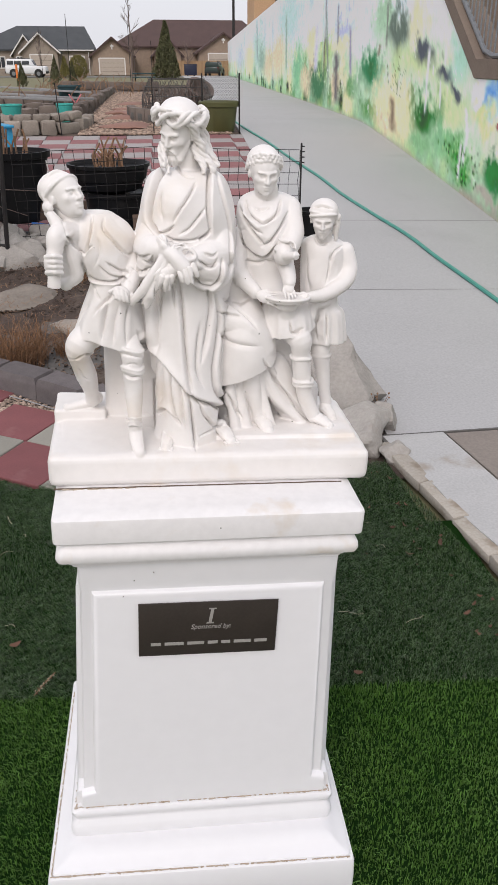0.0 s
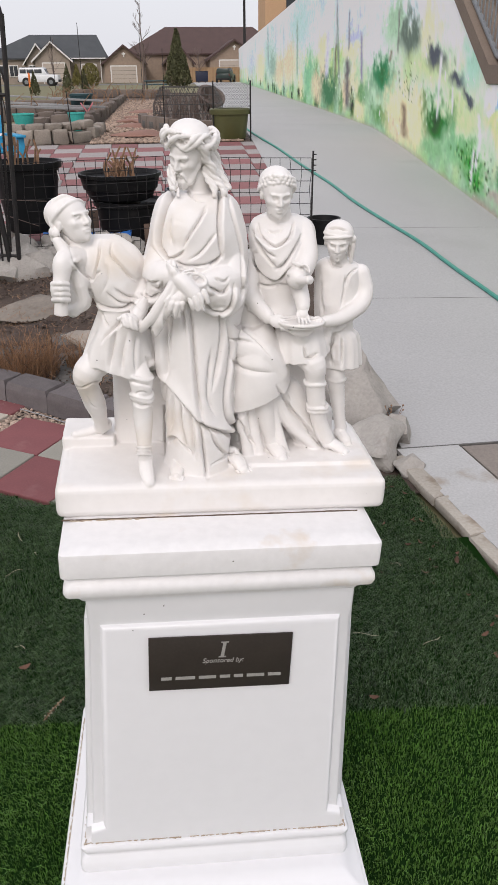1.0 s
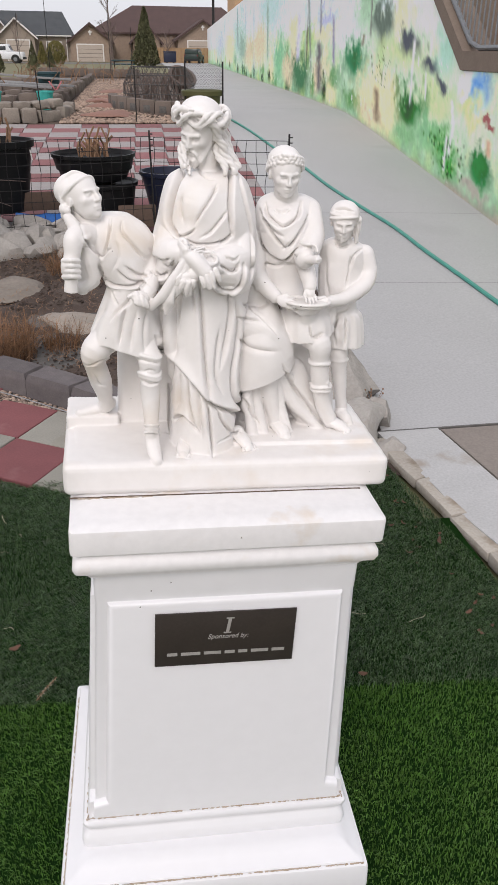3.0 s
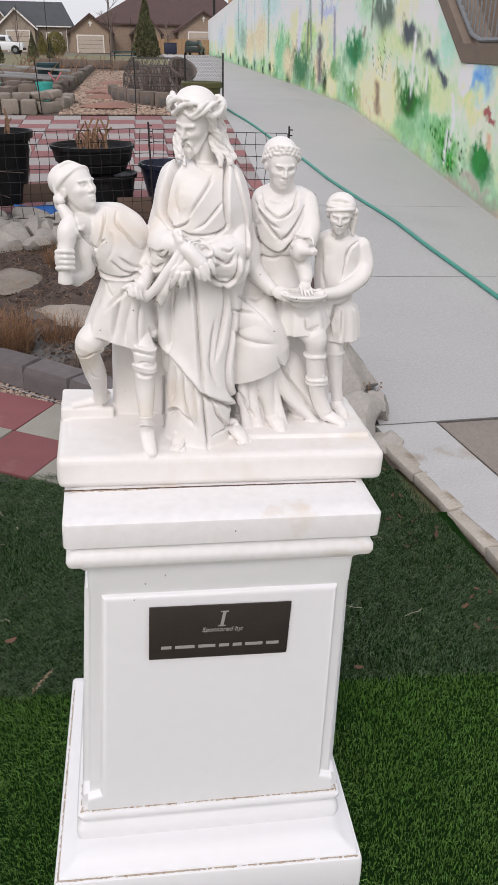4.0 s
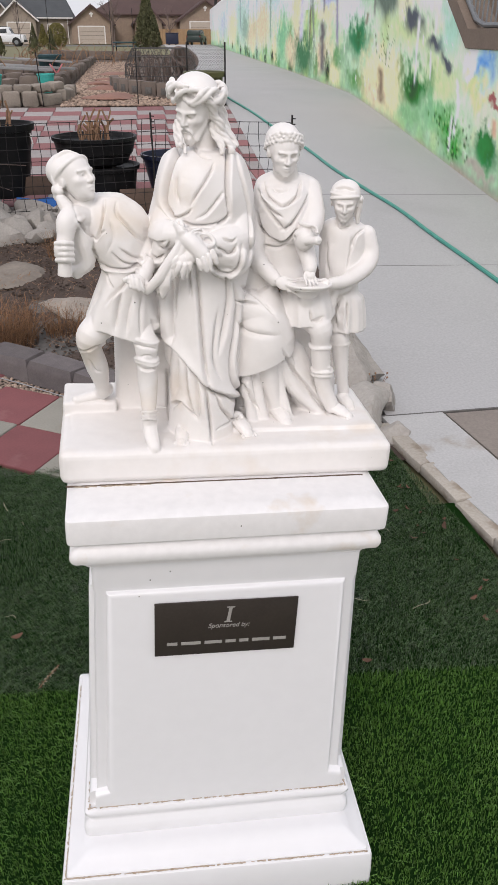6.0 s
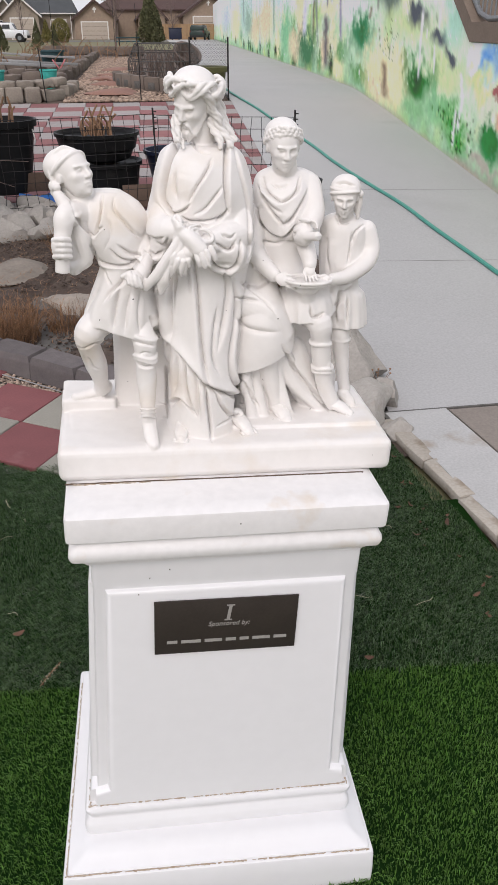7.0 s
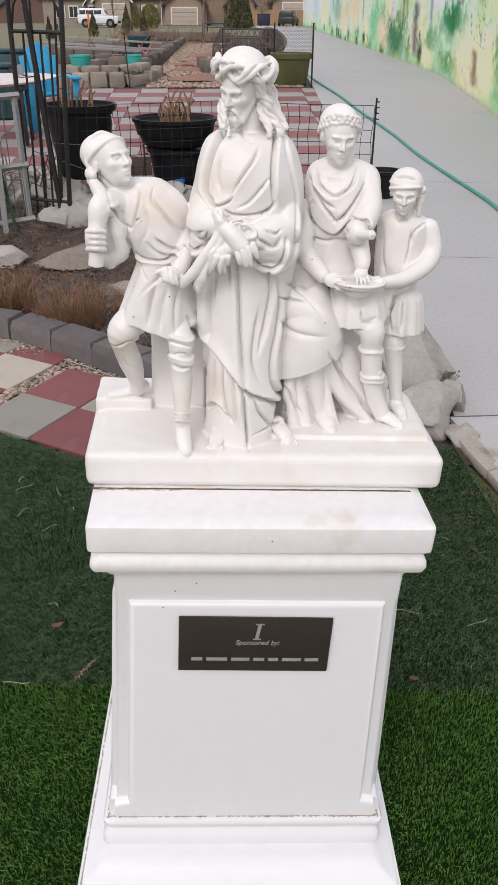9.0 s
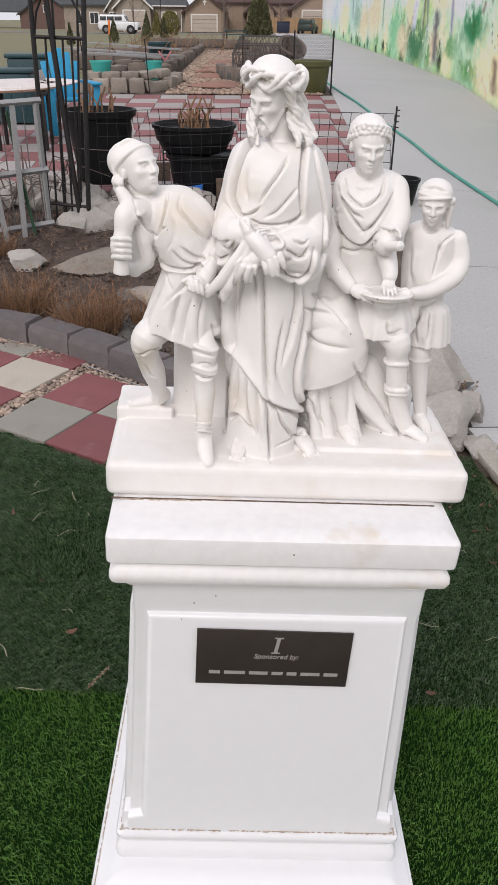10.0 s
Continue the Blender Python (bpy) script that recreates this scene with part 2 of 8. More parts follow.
def tube(path, radii, sides=8, bm=None, flat=1.0, caps=True, up=(0, 0, 1)):
    """A round or flattened body along a path; radii may be one number or one for each point."""
    own = bm if bm is not None else bmesh.new()
    pts = [Vector(p) for p in path]
    rr = radii if isinstance(radii, (list, tuple)) else [radii] * len(pts)
    rings = []
    side0 = None
    for i, p in enumerate(pts):
        d = (pts[min(i + 1, len(pts) - 1)] - pts[max(i - 1, 0)]).normalized()
        side = d.cross(Vector(up)) if side0 is None else side0 - d * side0.dot(d)
        if side.length < 1e-4:
            side = d.cross(Vector((1, 0.1, 0)))
        side.normalize()
        side0 = side
        lift = side.cross(d)
        rings.append([own.verts.new(p + rr[i] * (side * math.cos(a) + lift * math.sin(a) * flat)) for a in [2 * math.pi * k / sides for k in range(sides)]])
    for a, b in zip(rings, rings[1:]):
        for k in range(sides):
            own.faces.new((a[k], a[(k + 1) % sides], b[(k + 1) % sides], b[k]))
    if caps:
        own.faces.new(rings[0][::-1])
        own.faces.new(rings[-1])
    return own


def lathe(profile, sides=28, bm=None, at=(0, 0, 0), squash=1.0):
    """A turned body from (radius, height) pairs."""
    own = bm if bm is not None else bmesh.new()
    rings = [[own.verts.new((at[0] + r * math.cos(2 * math.pi * k / sides), at[1] + squash * r * math.sin(2 * math.pi * k / sides), at[2] + z)) for k in range(sides)] for r, z in profile]
    for a, b in zip(rings, rings[1:]):
        for k in range(sides):
            own.faces.new((a[k], a[(k + 1) % sides], b[(k + 1) % sides], b[k]))
    own.faces.new(rings[0][::-1])
    own.faces.new(rings[-1])
    return own


def square_turn(profile, bm=None, at=(0, 0), bevel=0.012):
    """A square moulded body from (half width, height) pairs, with rounded corners."""
    own = bm if bm is not None else bmesh.new()
    rings = []
    for w, z in profile:
        c = min(bevel, w * 0.3)
        ring = []
        for sx, sy, a0 in ((1, 1, 0), (-1, 1, 90), (-1, -1, 180), (1, -1, 270)):
            for k in range(4):
                a = radians(a0 + 30 * k)
                ring.append(own.verts.new((at[0] + sx * (w - c) + c * math.cos(a), at[1] + sy * (w - c) + c * math.sin(a), z)))
        rings.append(ring)
    n = len(rings[0])
    for a, b in zip(rings, rings[1:]):
        for k in range(n):
            own.faces.new((a[k], a[(k + 1) % n], b[(k + 1) % n], b[k]))
    own.faces.new(rings[0][::-1])
    own.faces.new(rings[-1])
    return own


def rock(size, seed, at=(0, 0, 0), turn=0, rough=0.28, sub=2, bm=None, cut=True):
    """A broken stone: a ball of facets, clipped by random planes."""
    own = bmesh.new()
    bmesh.ops.create_icosphere(own, subdivisions=sub, radius=0.62)
    rnd = random.Random(seed)
    if cut:
        for _ in range(9):
            nrm = Vector((rnd.uniform(-1, 1), rnd.uniform(-1, 1), rnd.uniform(-0.7, 1))).normalized()
            lim = rnd.uniform(0.33, 0.47)
            for v in own.verts:
                over = v.co.dot(nrm) - lim
                if over > 0:
                    v.co -= nrm * over
    off = Vector((seed * 3.7, seed * 1.3, 0))
    for v in own.verts:
        v.co *= 1 + rough * 0.5 * noise.noise(v.co * 2.6 + off) + rough * 0.18 * noise.noise(v.co * 8 + off)
    m = pose(*at, 0, 0, turn) @ Matrix.Diagonal((*size, 1))
    own.transform(m)
    if bm is not None:
        tmp = bpy.data.meshes.new("tmp")
        own.to_mesh(tmp)
        bm.from_mesh(tmp)
        bpy.data.meshes.remove(tmp)
        own.free()
        return bm
    return own


def raw(name, verts, faces, material, parent=None, smooth=False):
    me = bpy.data.meshes.new(name)
    me.from_pydata(verts, [], faces)
    me.materials.append(material)
    if smooth:
        for f in me.polygons:
            f.use_smooth = True
    ob = new(name, me)
    if parent is not None:
        ob.parent = parent
    return ob


def rise(y):
    """The height of the ground: level by the statue, then a long ramp, then falling gently towards the houses."""
    u = min(max((y - 2.6) / 11.5, 0), 1)
    return 0.67 * (u * u * (3 - 2 * u) * 0.35 + u * 0.65) - max(0.0, y - 22) * 0.003


def sheet(name, left, right, y0, y1, material, lift=0.0, step=0.5, label="", category="", across=1, thick=0.0, relief=0.0, kind="structure", grow=1.0):
    """A strip of ground that follows the ramp; left and right give its edges at each y."""
    ys, y = [], y0
    d = step
    while y < y1:
        ys.append(y)
        y += d
        d *= grow
    ys.append(y1)
    bm = bmesh.new()
    rows = []
    for y in ys:
        row = []
        for k in range(across + 1):
            x = left(y) + (right(y) - left(y)) * k / across
            z = rise(y) + lift + (relief * noise.noise((x * 2.2, y * 2.2, 1)) + relief * 0.5 * noise.noise((x * 7, y * 7, 4)) if relief else 0)
            row.append(bm.verts.new((x, y, z)))
        rows.append(row)
    for a, b in zip(rows, rows[1:]):
        for k in range(across):
            bm.faces.new((a[k], a[k + 1], b[k + 1], b[k]))
    if thick:
        ex = bmesh.ops.extrude_face_region(bm, geom=bm.faces[:])
        bmesh.ops.translate(bm, vec=(0, 0, -thick), verts=[g for g in ex["geom"] if isinstance(g, bmesh.types.BMVert)])
        bmesh.ops.recalc_face_normals(bm, faces=bm.faces[:])
    ob = link(name, bm, material)
    return tagged(ob, label, category, kind=kind)


# ---- ground ----
def wall_x(y):
    return 3.03 + 0.10 * y


def path_left(y):
    return 1.10 + 0.062 * y - 0.06 * max(0.0, 4.0 - y)


def turf_right(y):
    return 1.19 - 0.13 * y + 0.02 * math.sin(y * 5)


bm = bmesh.new()
ys = [-40, -10, -3, 0, 2.6] + [2.6 + 1.0 * k for k in range(1, 20)] + [24, 28, 34, 42, 55, 75, 100, 140, 220, 400, 900, 2500]
xs = [-1800, -400, -120, -60, -30, -15, -8, -4, -2, 0, 2, 4, 8, 15, 30, 60, 120, 400, 1800]
rows = [[bm.verts.new((x, y, rise(min(y, 140)) - 0.06)) for x in xs] for y in ys]
for a, b in zip(rows, rows[1:]):
    for k in range(len(xs) - 1):
        bm.faces.new((a[k], a[k + 1], b[k + 1], b[k]))
tagged(link("ground", bm, LAWN), "dormant yellow-green lawn falling gently to the houses", "ground", kind="structure")

sheet("path", path_left, lambda y: wall_x(y) + 0.05, 1.86, 118, CONCRETE, 0.0, 0.6, "light grey concrete footpath ramping up beside the mural wall", "path", thick=0.05, grow=1.04, across=2)
sheet("soil_bed", lambda y: -3.6, lambda y: path_left(y) + 0.01, 1.5, 6.2, SOIL, -0.02, 0.05, "dark bare garden soil with dry clumps and stones", "soil", across=110, relief=0.045)
for v in bpy.data.objects["soil_bed"].data.vertices:
    front = 2.05 - 0.62 * v.co.x if v.co.x < -0.9 else 2.06 - 0.86 * (v.co.x + 0.05) + 0.02
    if v.co.y < front + 0.08:
        v.co.z -= 0.09
sheet("paver_bed", lambda y: -3.6, lambda y: -0.2, 1.45, 3.9, JOINT, -0.014, 0.3, "dark grit bed under the near pavers", "soil")
sheet("patio_bed", lambda y: -4.6, lambda y: path_left(y) - 0.02, 6.0, 12.7, JOINT, -0.06, 0.4, "dark jointing sand under the chequered patio", "patio")
sheet("gravel_bed", lambda y: -2.35 - 0.03 * (y - 12), lambda y: path_left(y) - 0.03, 12.38, 46, SOIL, -0.012, 0.6, "bare earth of the raised-bed garden", "soil")

# joints cut across the footpath
for y in (4.28, 6.5, 15.3):
    bm = bmesh.new()
    edge = []
    for k in range(13):
        x = path_left(y) + (wall_x(y) - path_left(y)) * k / 12
        yy = y - 0.11 * (x - 1.7)
        edge.append([bm.verts.new((x, yy + s, rise(yy + s) + 0.0012)) for s in (-0.0035, 0.0035)])
    for p, q in zip(edge, edge[1:]):
        bm.faces.new((p[0], q[0], q[1], p[1]))
    tagged(link("path_joint", bm, JOINT), "dark control joint across the footpath", "joint", "path joints", "structure")

# curb strip and brown slab by the turf
bm = bmesh.new()
pts = [(1.05, 1.855), (1.36, 1.855), (1.43, 1.2), (1.52, 0.4), (1.9, -2.5), (1.62, -2.5), (1.25, 0.4), (1.16, 1.05)]
vs = [bm.verts.new((x, y, 0.0)) for x, y in pts]
f = bm.faces.new(vs)
ex = bmesh.ops.extrude_face_region(bm, geom=[f])
bmesh.ops.translate(bm, vec=(0, 0, 0.022), verts=[g for g in ex["geom"] if isinstance(g, bmesh.types.BMVert)])
bmesh.ops.recalc_face_normals(bm, faces=bm.faces[:])
bmesh.ops.subdivide_edges(bm, edges=[e for e in bm.edges if e.calc_length() > 0.5], cuts=12)
for v in bm.verts:
    if v.co.x < 1.2:
        v.co.x += 0.02 * noise.noise((v.co.y * 4, 0, 0))
tagged(link("curb", bm, CONCRETE_WARM, smooth=False), "pale concrete curb strip with a stained broken edge", "curb", kind="structure")
bm = bmesh.new()
vs = [bm.verts.new((x, y, -0.03)) for x, y in ((1.375, 1.845), (4.5, 1.845), (4.5, -2.5), (1.925, -2.5), (1.535, 0.4), (1.447, 1.2))]
f = bm.faces.new(vs)
ex = bmesh.ops.extrude_face_region(bm, geom=[f])
bmesh.ops.translate(bm, vec=(0, 0, 0.048), verts=[g for g in ex["geom"] if isinstance(g, bmesh.types.BMVert)])
bmesh.ops.recalc_face_normals(bm, faces=bm.faces[:])
tagged(link("slab", bm, APRON, smooth=False), "brownish concrete slab beside the curb strip", "slab", kind="structure")


tagged(link("curb_joint", box((3.4, 0.012, 0.012), (2.72, 1.860, 0.016)), JOINT), "dark open joint between footpath and curb", "joint", kind="structure")
# Separate flush pieces stand in for the curb's own tan stained edge.
edge_r = random.Random(23)
y = 1.80
while y > -0.55:
    ln = edge_r.uniform(0.22, 0.42)
    yc = y - ln / 2
    x = 1.075 + 0.125 * (1.8 - yc) + (0.012 if yc > 1.05 else 0.0)
    bm = box((0.070 * edge_r.uniform(0.8, 1.15), ln * 1.0, 0.05), (0, 0, 0), 0.007)
    bmesh.ops.subdivide_edges(bm, edges=[e for e in bm.edges if e.calc_length() > 0.05], cuts=2, use_grid_fill=True)
    for v in bm.verts:
        v.co += Vector((noise.noise(v.co * 20 + Vector((yc * 9, 0, 0))), noise.noise(v.co * 20 + Vector((0, yc * 9, 0))), noise.noise(v.co * 20 + Vector((0, 0, yc * 9))))) * 0.008
    ob = link("edging_stone", bm, CURBEDGE, m=pose(x - 0.034, yc, -0.003, edge_r.uniform(-1, 1), edge_r.uniform(-1, 3), 7 + edge_r.uniform(-2, 2)))
    tagged(ob, "tan stained edge of the concrete curb, built as a flush piece", "edging stone", "curb edging stones")
    y -= ln


# ---- mural wall, stair and rail ----
def wall_top(y):
    if y < 7.5:
        return 1.51
    return min(1.51 + 0.565 * (y - 7.5), 4.0 + 0.0045 * max(0, y - 30))


bm = bmesh.new()
ys = [2.0, 5.0, 7.5, 9.0, 10.5, 11.9, 16, 22, 30, 45, 60, 80, 112]
fr = []
for y in ys:
    x = wall_x(y)
    fr.append([bm.verts.new(q) for q in ((x, y, rise(y) - 0.3), (x, y, wall_top(y)), (x + 0.3, y, wall_top(y)), (x + 0.3, y, rise(y) - 0.3))])
for a, b in zip(fr, fr[1:]):
    for k in range(4):
        bm.faces.new((a[k], b[k], b[(k + 1) % 4], a[(k + 1) % 4]))
bm.faces.new(fr[0])
bm.faces.new(fr[-1][::-1])
bmesh.ops.recalc_face_normals(bm, faces=bm.faces[:])
mural_wall = tagged(link("wall_mural", bm, PAINTWALL, smooth=False), "tall concrete wall painted with a faded woodland mural", "wall", kind="structure")

# the mural: one painted skin on the wall, coloured point by point
rows_n, cols_n = 170, 560
wy = 3.0 * np.exp(np.linspace(0, math.log(111.8 / 3.0), cols_n))
tops = np.array([wall_top(y) for y in wy]) - 0.004
lows = np.array([rise(y) for y in wy])
vv = np.linspace(0, 1, rows_n)
Yg = np.repeat(wy[:, None], rows_n, 1)
Zg = lows[:, None] + (tops - lows)[:, None] * vv[None, :]
Hg = Zg - lows[:, None]
lattice = np.random.RandomState(17).rand(256, 256)


def cloudy(u, v, scale):
    """Smooth noise from 0 to 1 on the painted skin."""
    out, amp, tot = 0.0, 1.0, 0.0
    for o in range(4):
        a, b = u * scale * 2 ** o + 31.7 * o, v * scale * 2 ** o + 11.3 * o
        i, j = np.floor(a).astype(int), np.floor(b).astype(int)
        fa, fb = a - i, b - j
        fa, fb = fa * fa * (3 - 2 * fa), fb * fb * (3 - 2 * fb)
        g = lattice
        q = (g[i % 256, j % 256] * (1 - fa) + g[(i + 1) % 256, j % 256] * fa) * (1 - fb) + (g[i % 256, (j + 1) % 256] * (1 - fa) + g[(i + 1) % 256, (j + 1) % 256] * fa) * fb
        out, tot, amp = out + q * amp, tot + amp, amp * 0.55
    return out / tot


n_big, n_mid, n_fine = cloudy(Yg, Hg, 0.8), cloudy(Yg + 40, Hg * 1.3 + 9, 2.6), cloudy(Yg + 90, Hg + 5, 8.0)
Yw, Hw = Yg + 0.5 * (n_mid - 0.5), Hg + 0.35 * (n_mid - 0.5) + 0.25 * (n_fine - 0.5)
paint = np.zeros((cols_n, rows_n, 3))


def blend(alpha, colour):
    alpha = np.clip(alpha, 0, 1)[..., None]
    paint[:] = paint * (1 - alpha) + np.array(colour) * alpha


def dab(y, h, ry, rh, colour, soft=0.5, rag=0.7, strength=0.9):
    d = np.sqrt(((Yw - y) / ry) ** 2 + ((Hw - h) / rh) ** 2) + rag * (n_fine - 0.5) + 0.5 * rag * (n_mid - 0.5)
    blend((1 - d) / soft * strength, colour)


def streak(y0, h0, y1, h1, w, colour, soft=0.6, strength=0.95, rag=0.5):
    t = np.clip(((Hg - h0) / (h1 - h0 + 1e-6)), 0, 1)
    inside = np.clip(np.minimum(Hg - min(h0, h1), max(h0, h1) - Hg) / (0.12 * abs(h1 - h0) + 0.02) + 0.8 * (n_fine - 0.5), 0, 1)
    d = np.abs(Yg + 0.15 * w * (n_mid - 0.5) * 4 - (y0 + (y1 - y0) * t)) / w + rag * (n_fine - 0.5)
    blend((1 - d) / soft * strength * inside, colour)


PALE, SKYB, LIGHT, MEAD, MID, DARK, GOLD, TAN_, TRUNK, BIRCH, BLUEH, LILAC = (0.60, 0.68, 0.60), (0.58, 0.72, 0.78), (0.47, 0.62, 0.36), (0.40, 0.54, 0.22), (0.17, 0.33, 0.15), (0.055, 0.10, 0.065), (0.72, 0.64, 0.34), (0.62, 0.52, 0.33), (0.13, 0.105, 0.095), (0.80, 0.80, 0.76), (0.13, 0.24, 0.46), (0.42, 0.44, 0.55)
paint[:] = np.array(LIGHT) * 0.75 + np.array(PALE) * 0.25
blend((0.55 - Hg) * 1.6 + 1.2 * (n_mid - 0.4), (0.27, 0.45, 0.27))
blend((Hg - 1.25) / 0.8 + 0.8 * (n_big - 0.5), PALE)
blend(((Hg - 1.7) / 0.9 + 1.6 * (n_big - 0.5)) * 0.85, SKYB)
blend((n_big - 0.55) * 4 * (Hg < 1.5), MEAD)
blend((n_mid - 0.60) * 4 * 0.6, GOLD)
# the far length: slender trunks in pale tints over gold undergrowth
rnd = random.Random(11)
for k in range(26):
    y = 15.5 * math.exp(rnd.random() * 1.95)
    dab(y, rnd.uniform(0.4, 1.3), 0.03 * y + 0.4, rnd.uniform(0.3, 0.6), rnd.choice((GOLD, TAN_, MEAD, LIGHT, MID)), 0.6, 0.8, 0.8)
for k in range(30):
    y = 19.0 * math.exp(rnd.random() * 2.0)
    c = rnd.choice((LILAC, (0.30, 0.42, 0.36), (0.50, 0.60, 0.66), MID, TRUNK, (0.36, 0.30, 0.30), BIRCH, (0.24, 0.34, 0.27)))
    streak(y, rnd.uniform(0.0, 0.7), y + rnd.uniform(-0.3, 0.3), rnd.uniform(1.6, 3.6), 0.09 + 0.007 * y, c, 0.9, rnd.uniform(0.35, 0.7))
for k in range(40):
    y = 15.0 * math.exp(rnd.random() * 2.0)
    dab(y, rnd.uniform(1.8, 3.2), 0.02 * y + 0.3, rnd.uniform(0.25, 0.6), rnd.choice(((0.36, 0.52, 0.34), (0.46, 0.58, 0.52), LILAC, PALE)), 0.9, 1.2, 0.6)
for k in range(24):
    y = 16.0 * math.exp(rnd.random() * 1.8)
    dab(y, rnd.uniform(0.05, 0.5), 0.015 * y + 0.2, rnd.uniform(0.15, 0.4), rnd.choice((MID, DARK, (0.10, 0.18, 0.12))), 0.6, 0.9, 0.75)
# woodland of the near length: glades, bushes, stump, ridge and birches
dab(28.87, 2.51, 6.24, 1.01, (0.42, 0.58, 0.50), 0.6, 0.6, 0.90)
dab(46.99, 1.75, 8.89, 1.46, (0.40, 0.54, 0.44), 0.6, 0.6, 0.90)
dab(33.38, 1.30, 4.59, 0.99, TAN_, 0.6, 0.6, 0.90)
dab(39.02, 1.06, 3.95, 0.85, TAN_, 0.6, 0.6, 0.90)
dab(56.62, 1.56, 7.60, 1.31, GOLD, 0.6, 0.6, 0.90)
dab(71.06, 1.73, 14.37, 1.64, LILAC, 0.8, 0.8, 0.60)
dab(43.21, 1.28, 3.59, 0.85, (0.30, 0.42, 0.32), 0.6, 0.6, 0.90)
dab(22.12, 1.53, 1.51, 0.54, GOLD, 0.6, 0.6, 0.90)
dab(25.60, 0.80, 2.24, 0.94, (0.24, 0.48, 0.27), 0.6, 0.6, 0.90)
dab(23.18, 0.54, 2.05, 0.47, TAN_, 0.6, 0.6, 0.90)
dab(20.58, 0.48, 2.41, 0.65, (0.13, 0.24, 0.15), 0.6, 0.6, 0.90)
dab(16.67, 1.40, 2.26, 0.28, GOLD, 0.7, 0.5, 0.80)
dab(16.76, 1.68, 1.70, 0.19, LILAC, 0.6, 0.6, 0.90)
dab(15.72, 0.28, 0.92, 0.38, GOLD, 0.6, 0.6, 0.90)
dab(14.33, 1.35, 2.30, 0.54, PALE, 0.9, 0.6, 0.80)
dab(15.29, 0.54, 1.22, 0.25, MID, 0.6, 0.6, 0.90)
dab(14.30, 0.47, 1.56, 0.56, (0.36, 0.52, 0.34), 0.8, 0.6, 0.70)
dab(13.46, 0.90, 1.46, 0.38, (0.15, 0.33, 0.19), 0.6, 0.6, 0.90)
dab(13.46, 0.90, 0.83, 0.24, (0.09, 0.22, 0.13), 0.8, 0.6, 0.90)
dab(13.36, 0.28, 1.33, 0.25, MID, 0.6, 0.6, 0.90)
dab(12.66, 1.75, 1.37, 0.50, (0.36, 0.52, 0.34), 0.6, 0.6, 0.90)
dab(11.41, 1.57, 1.12, 0.39, (0.19, 0.23, 0.19), 0.6, 0.6, 0.90)
dab(10.33, 1.78, 0.60, 0.56, GOLD, 0.7, 0.4, 0.85)
dab(11.48, 0.43, 2.03, 0.58, GOLD, 0.6, 0.5, 0.90)
dab(11.94, 0.21, 1.16, 0.24, TAN_, 0.7, 0.6, 0.90)
dab(10.54, 0.58, 0.57, 0.29, GOLD, 0.6, 0.6, 0.90)
dab(10.09, 1.20, 1.91, 0.25, (0.50, 0.60, 0.30), 0.7, 0.4, 0.90)
dab(8.36, 0.83, 1.18, 0.28, (0.50, 0.60, 0.30), 0.7, 0.4, 0.90)
dab(9.76, 1.34, 0.74, 0.22, (0.16, 0.17, 0.18), 0.6, 0.6, 0.90)
dab(8.63, 1.18, 0.55, 0.19, (0.16, 0.17, 0.18), 0.6, 0.6, 0.90)
dab(8.14, 1.03, 0.23, 0.11, (0.16, 0.17, 0.18), 0.6, 0.6, 0.90)
dab(8.19, 1.43, 0.59, 0.38, (0.36, 0.57, 0.42), 0.6, 0.6, 0.90)
dab(8.86, 1.71, 0.82, 0.31, (0.58, 0.68, 0.50), 0.8, 0.5, 0.80)
dab(9.50, 0.62, 1.17, 0.38, (0.13, 0.30, 0.14), 0.6, 0.6, 0.90)
dab(9.69, 0.60, 0.72, 0.25, (0.06, 0.13, 0.075), 0.9, 0.8, 0.85)
dab(9.53, 0.22, 1.09, 0.22, (0.26, 0.46, 0.24), 0.6, 0.6, 0.90)
dab(8.17, 0.40, 0.92, 0.28, (0.20, 0.42, 0.18), 0.6, 0.6, 0.90)
dab(7.57, 0.24, 0.55, 0.21, (0.12, 0.34, 0.12), 0.6, 0.6, 0.90)
dab(8.57, 0.40, 0.83, 0.25, (0.26, 0.48, 0.26), 0.8, 0.6, 0.90)
dab(6.93, 1.13, 0.45, 0.21, (0.16, 0.32, 0.56), 0.6, 0.6, 0.90)
dab(7.14, 1.19, 0.36, 0.14, (0.45, 0.62, 0.74), 0.8, 0.6, 0.90)
dab(6.95, 0.85, 0.59, 0.15, (0.56, 0.62, 0.28), 0.6, 0.6, 0.90)
dab(6.67, 0.64, 0.44, 0.20, (0.55, 0.60, 0.42), 0.6, 0.6, 0.90)
dab(6.51, 0.38, 0.43, 0.22, (0.09, 0.22, 0.12), 0.6, 0.6, 0.90)
dab(7.36, 1.12, 0.20, 0.21, BIRCH, 0.4, 0.9, 0.90)
dab(6.63, 0.13, 0.68, 0.14, (0.40, 0.38, 0.30), 0.6, 0.6, 0.90)
streak(17.64, 1.31, 17.24, 0.13, 0.63, (0.20, 0.19, 0.19), 0.9, 0.95)
streak(19.46, 2.27, 18.68, 0.52, 0.25, (0.24, 0.28, 0.24), 0.9, 0.95)
streak(21.09, 2.11, 21.14, 0.75, 0.46, (0.52, 0.50, 0.58), 0.9, 0.95)
streak(15.89, 1.75, 15.51, 0.70, 0.21, (0.30, 0.28, 0.36), 0.9, 0.95)
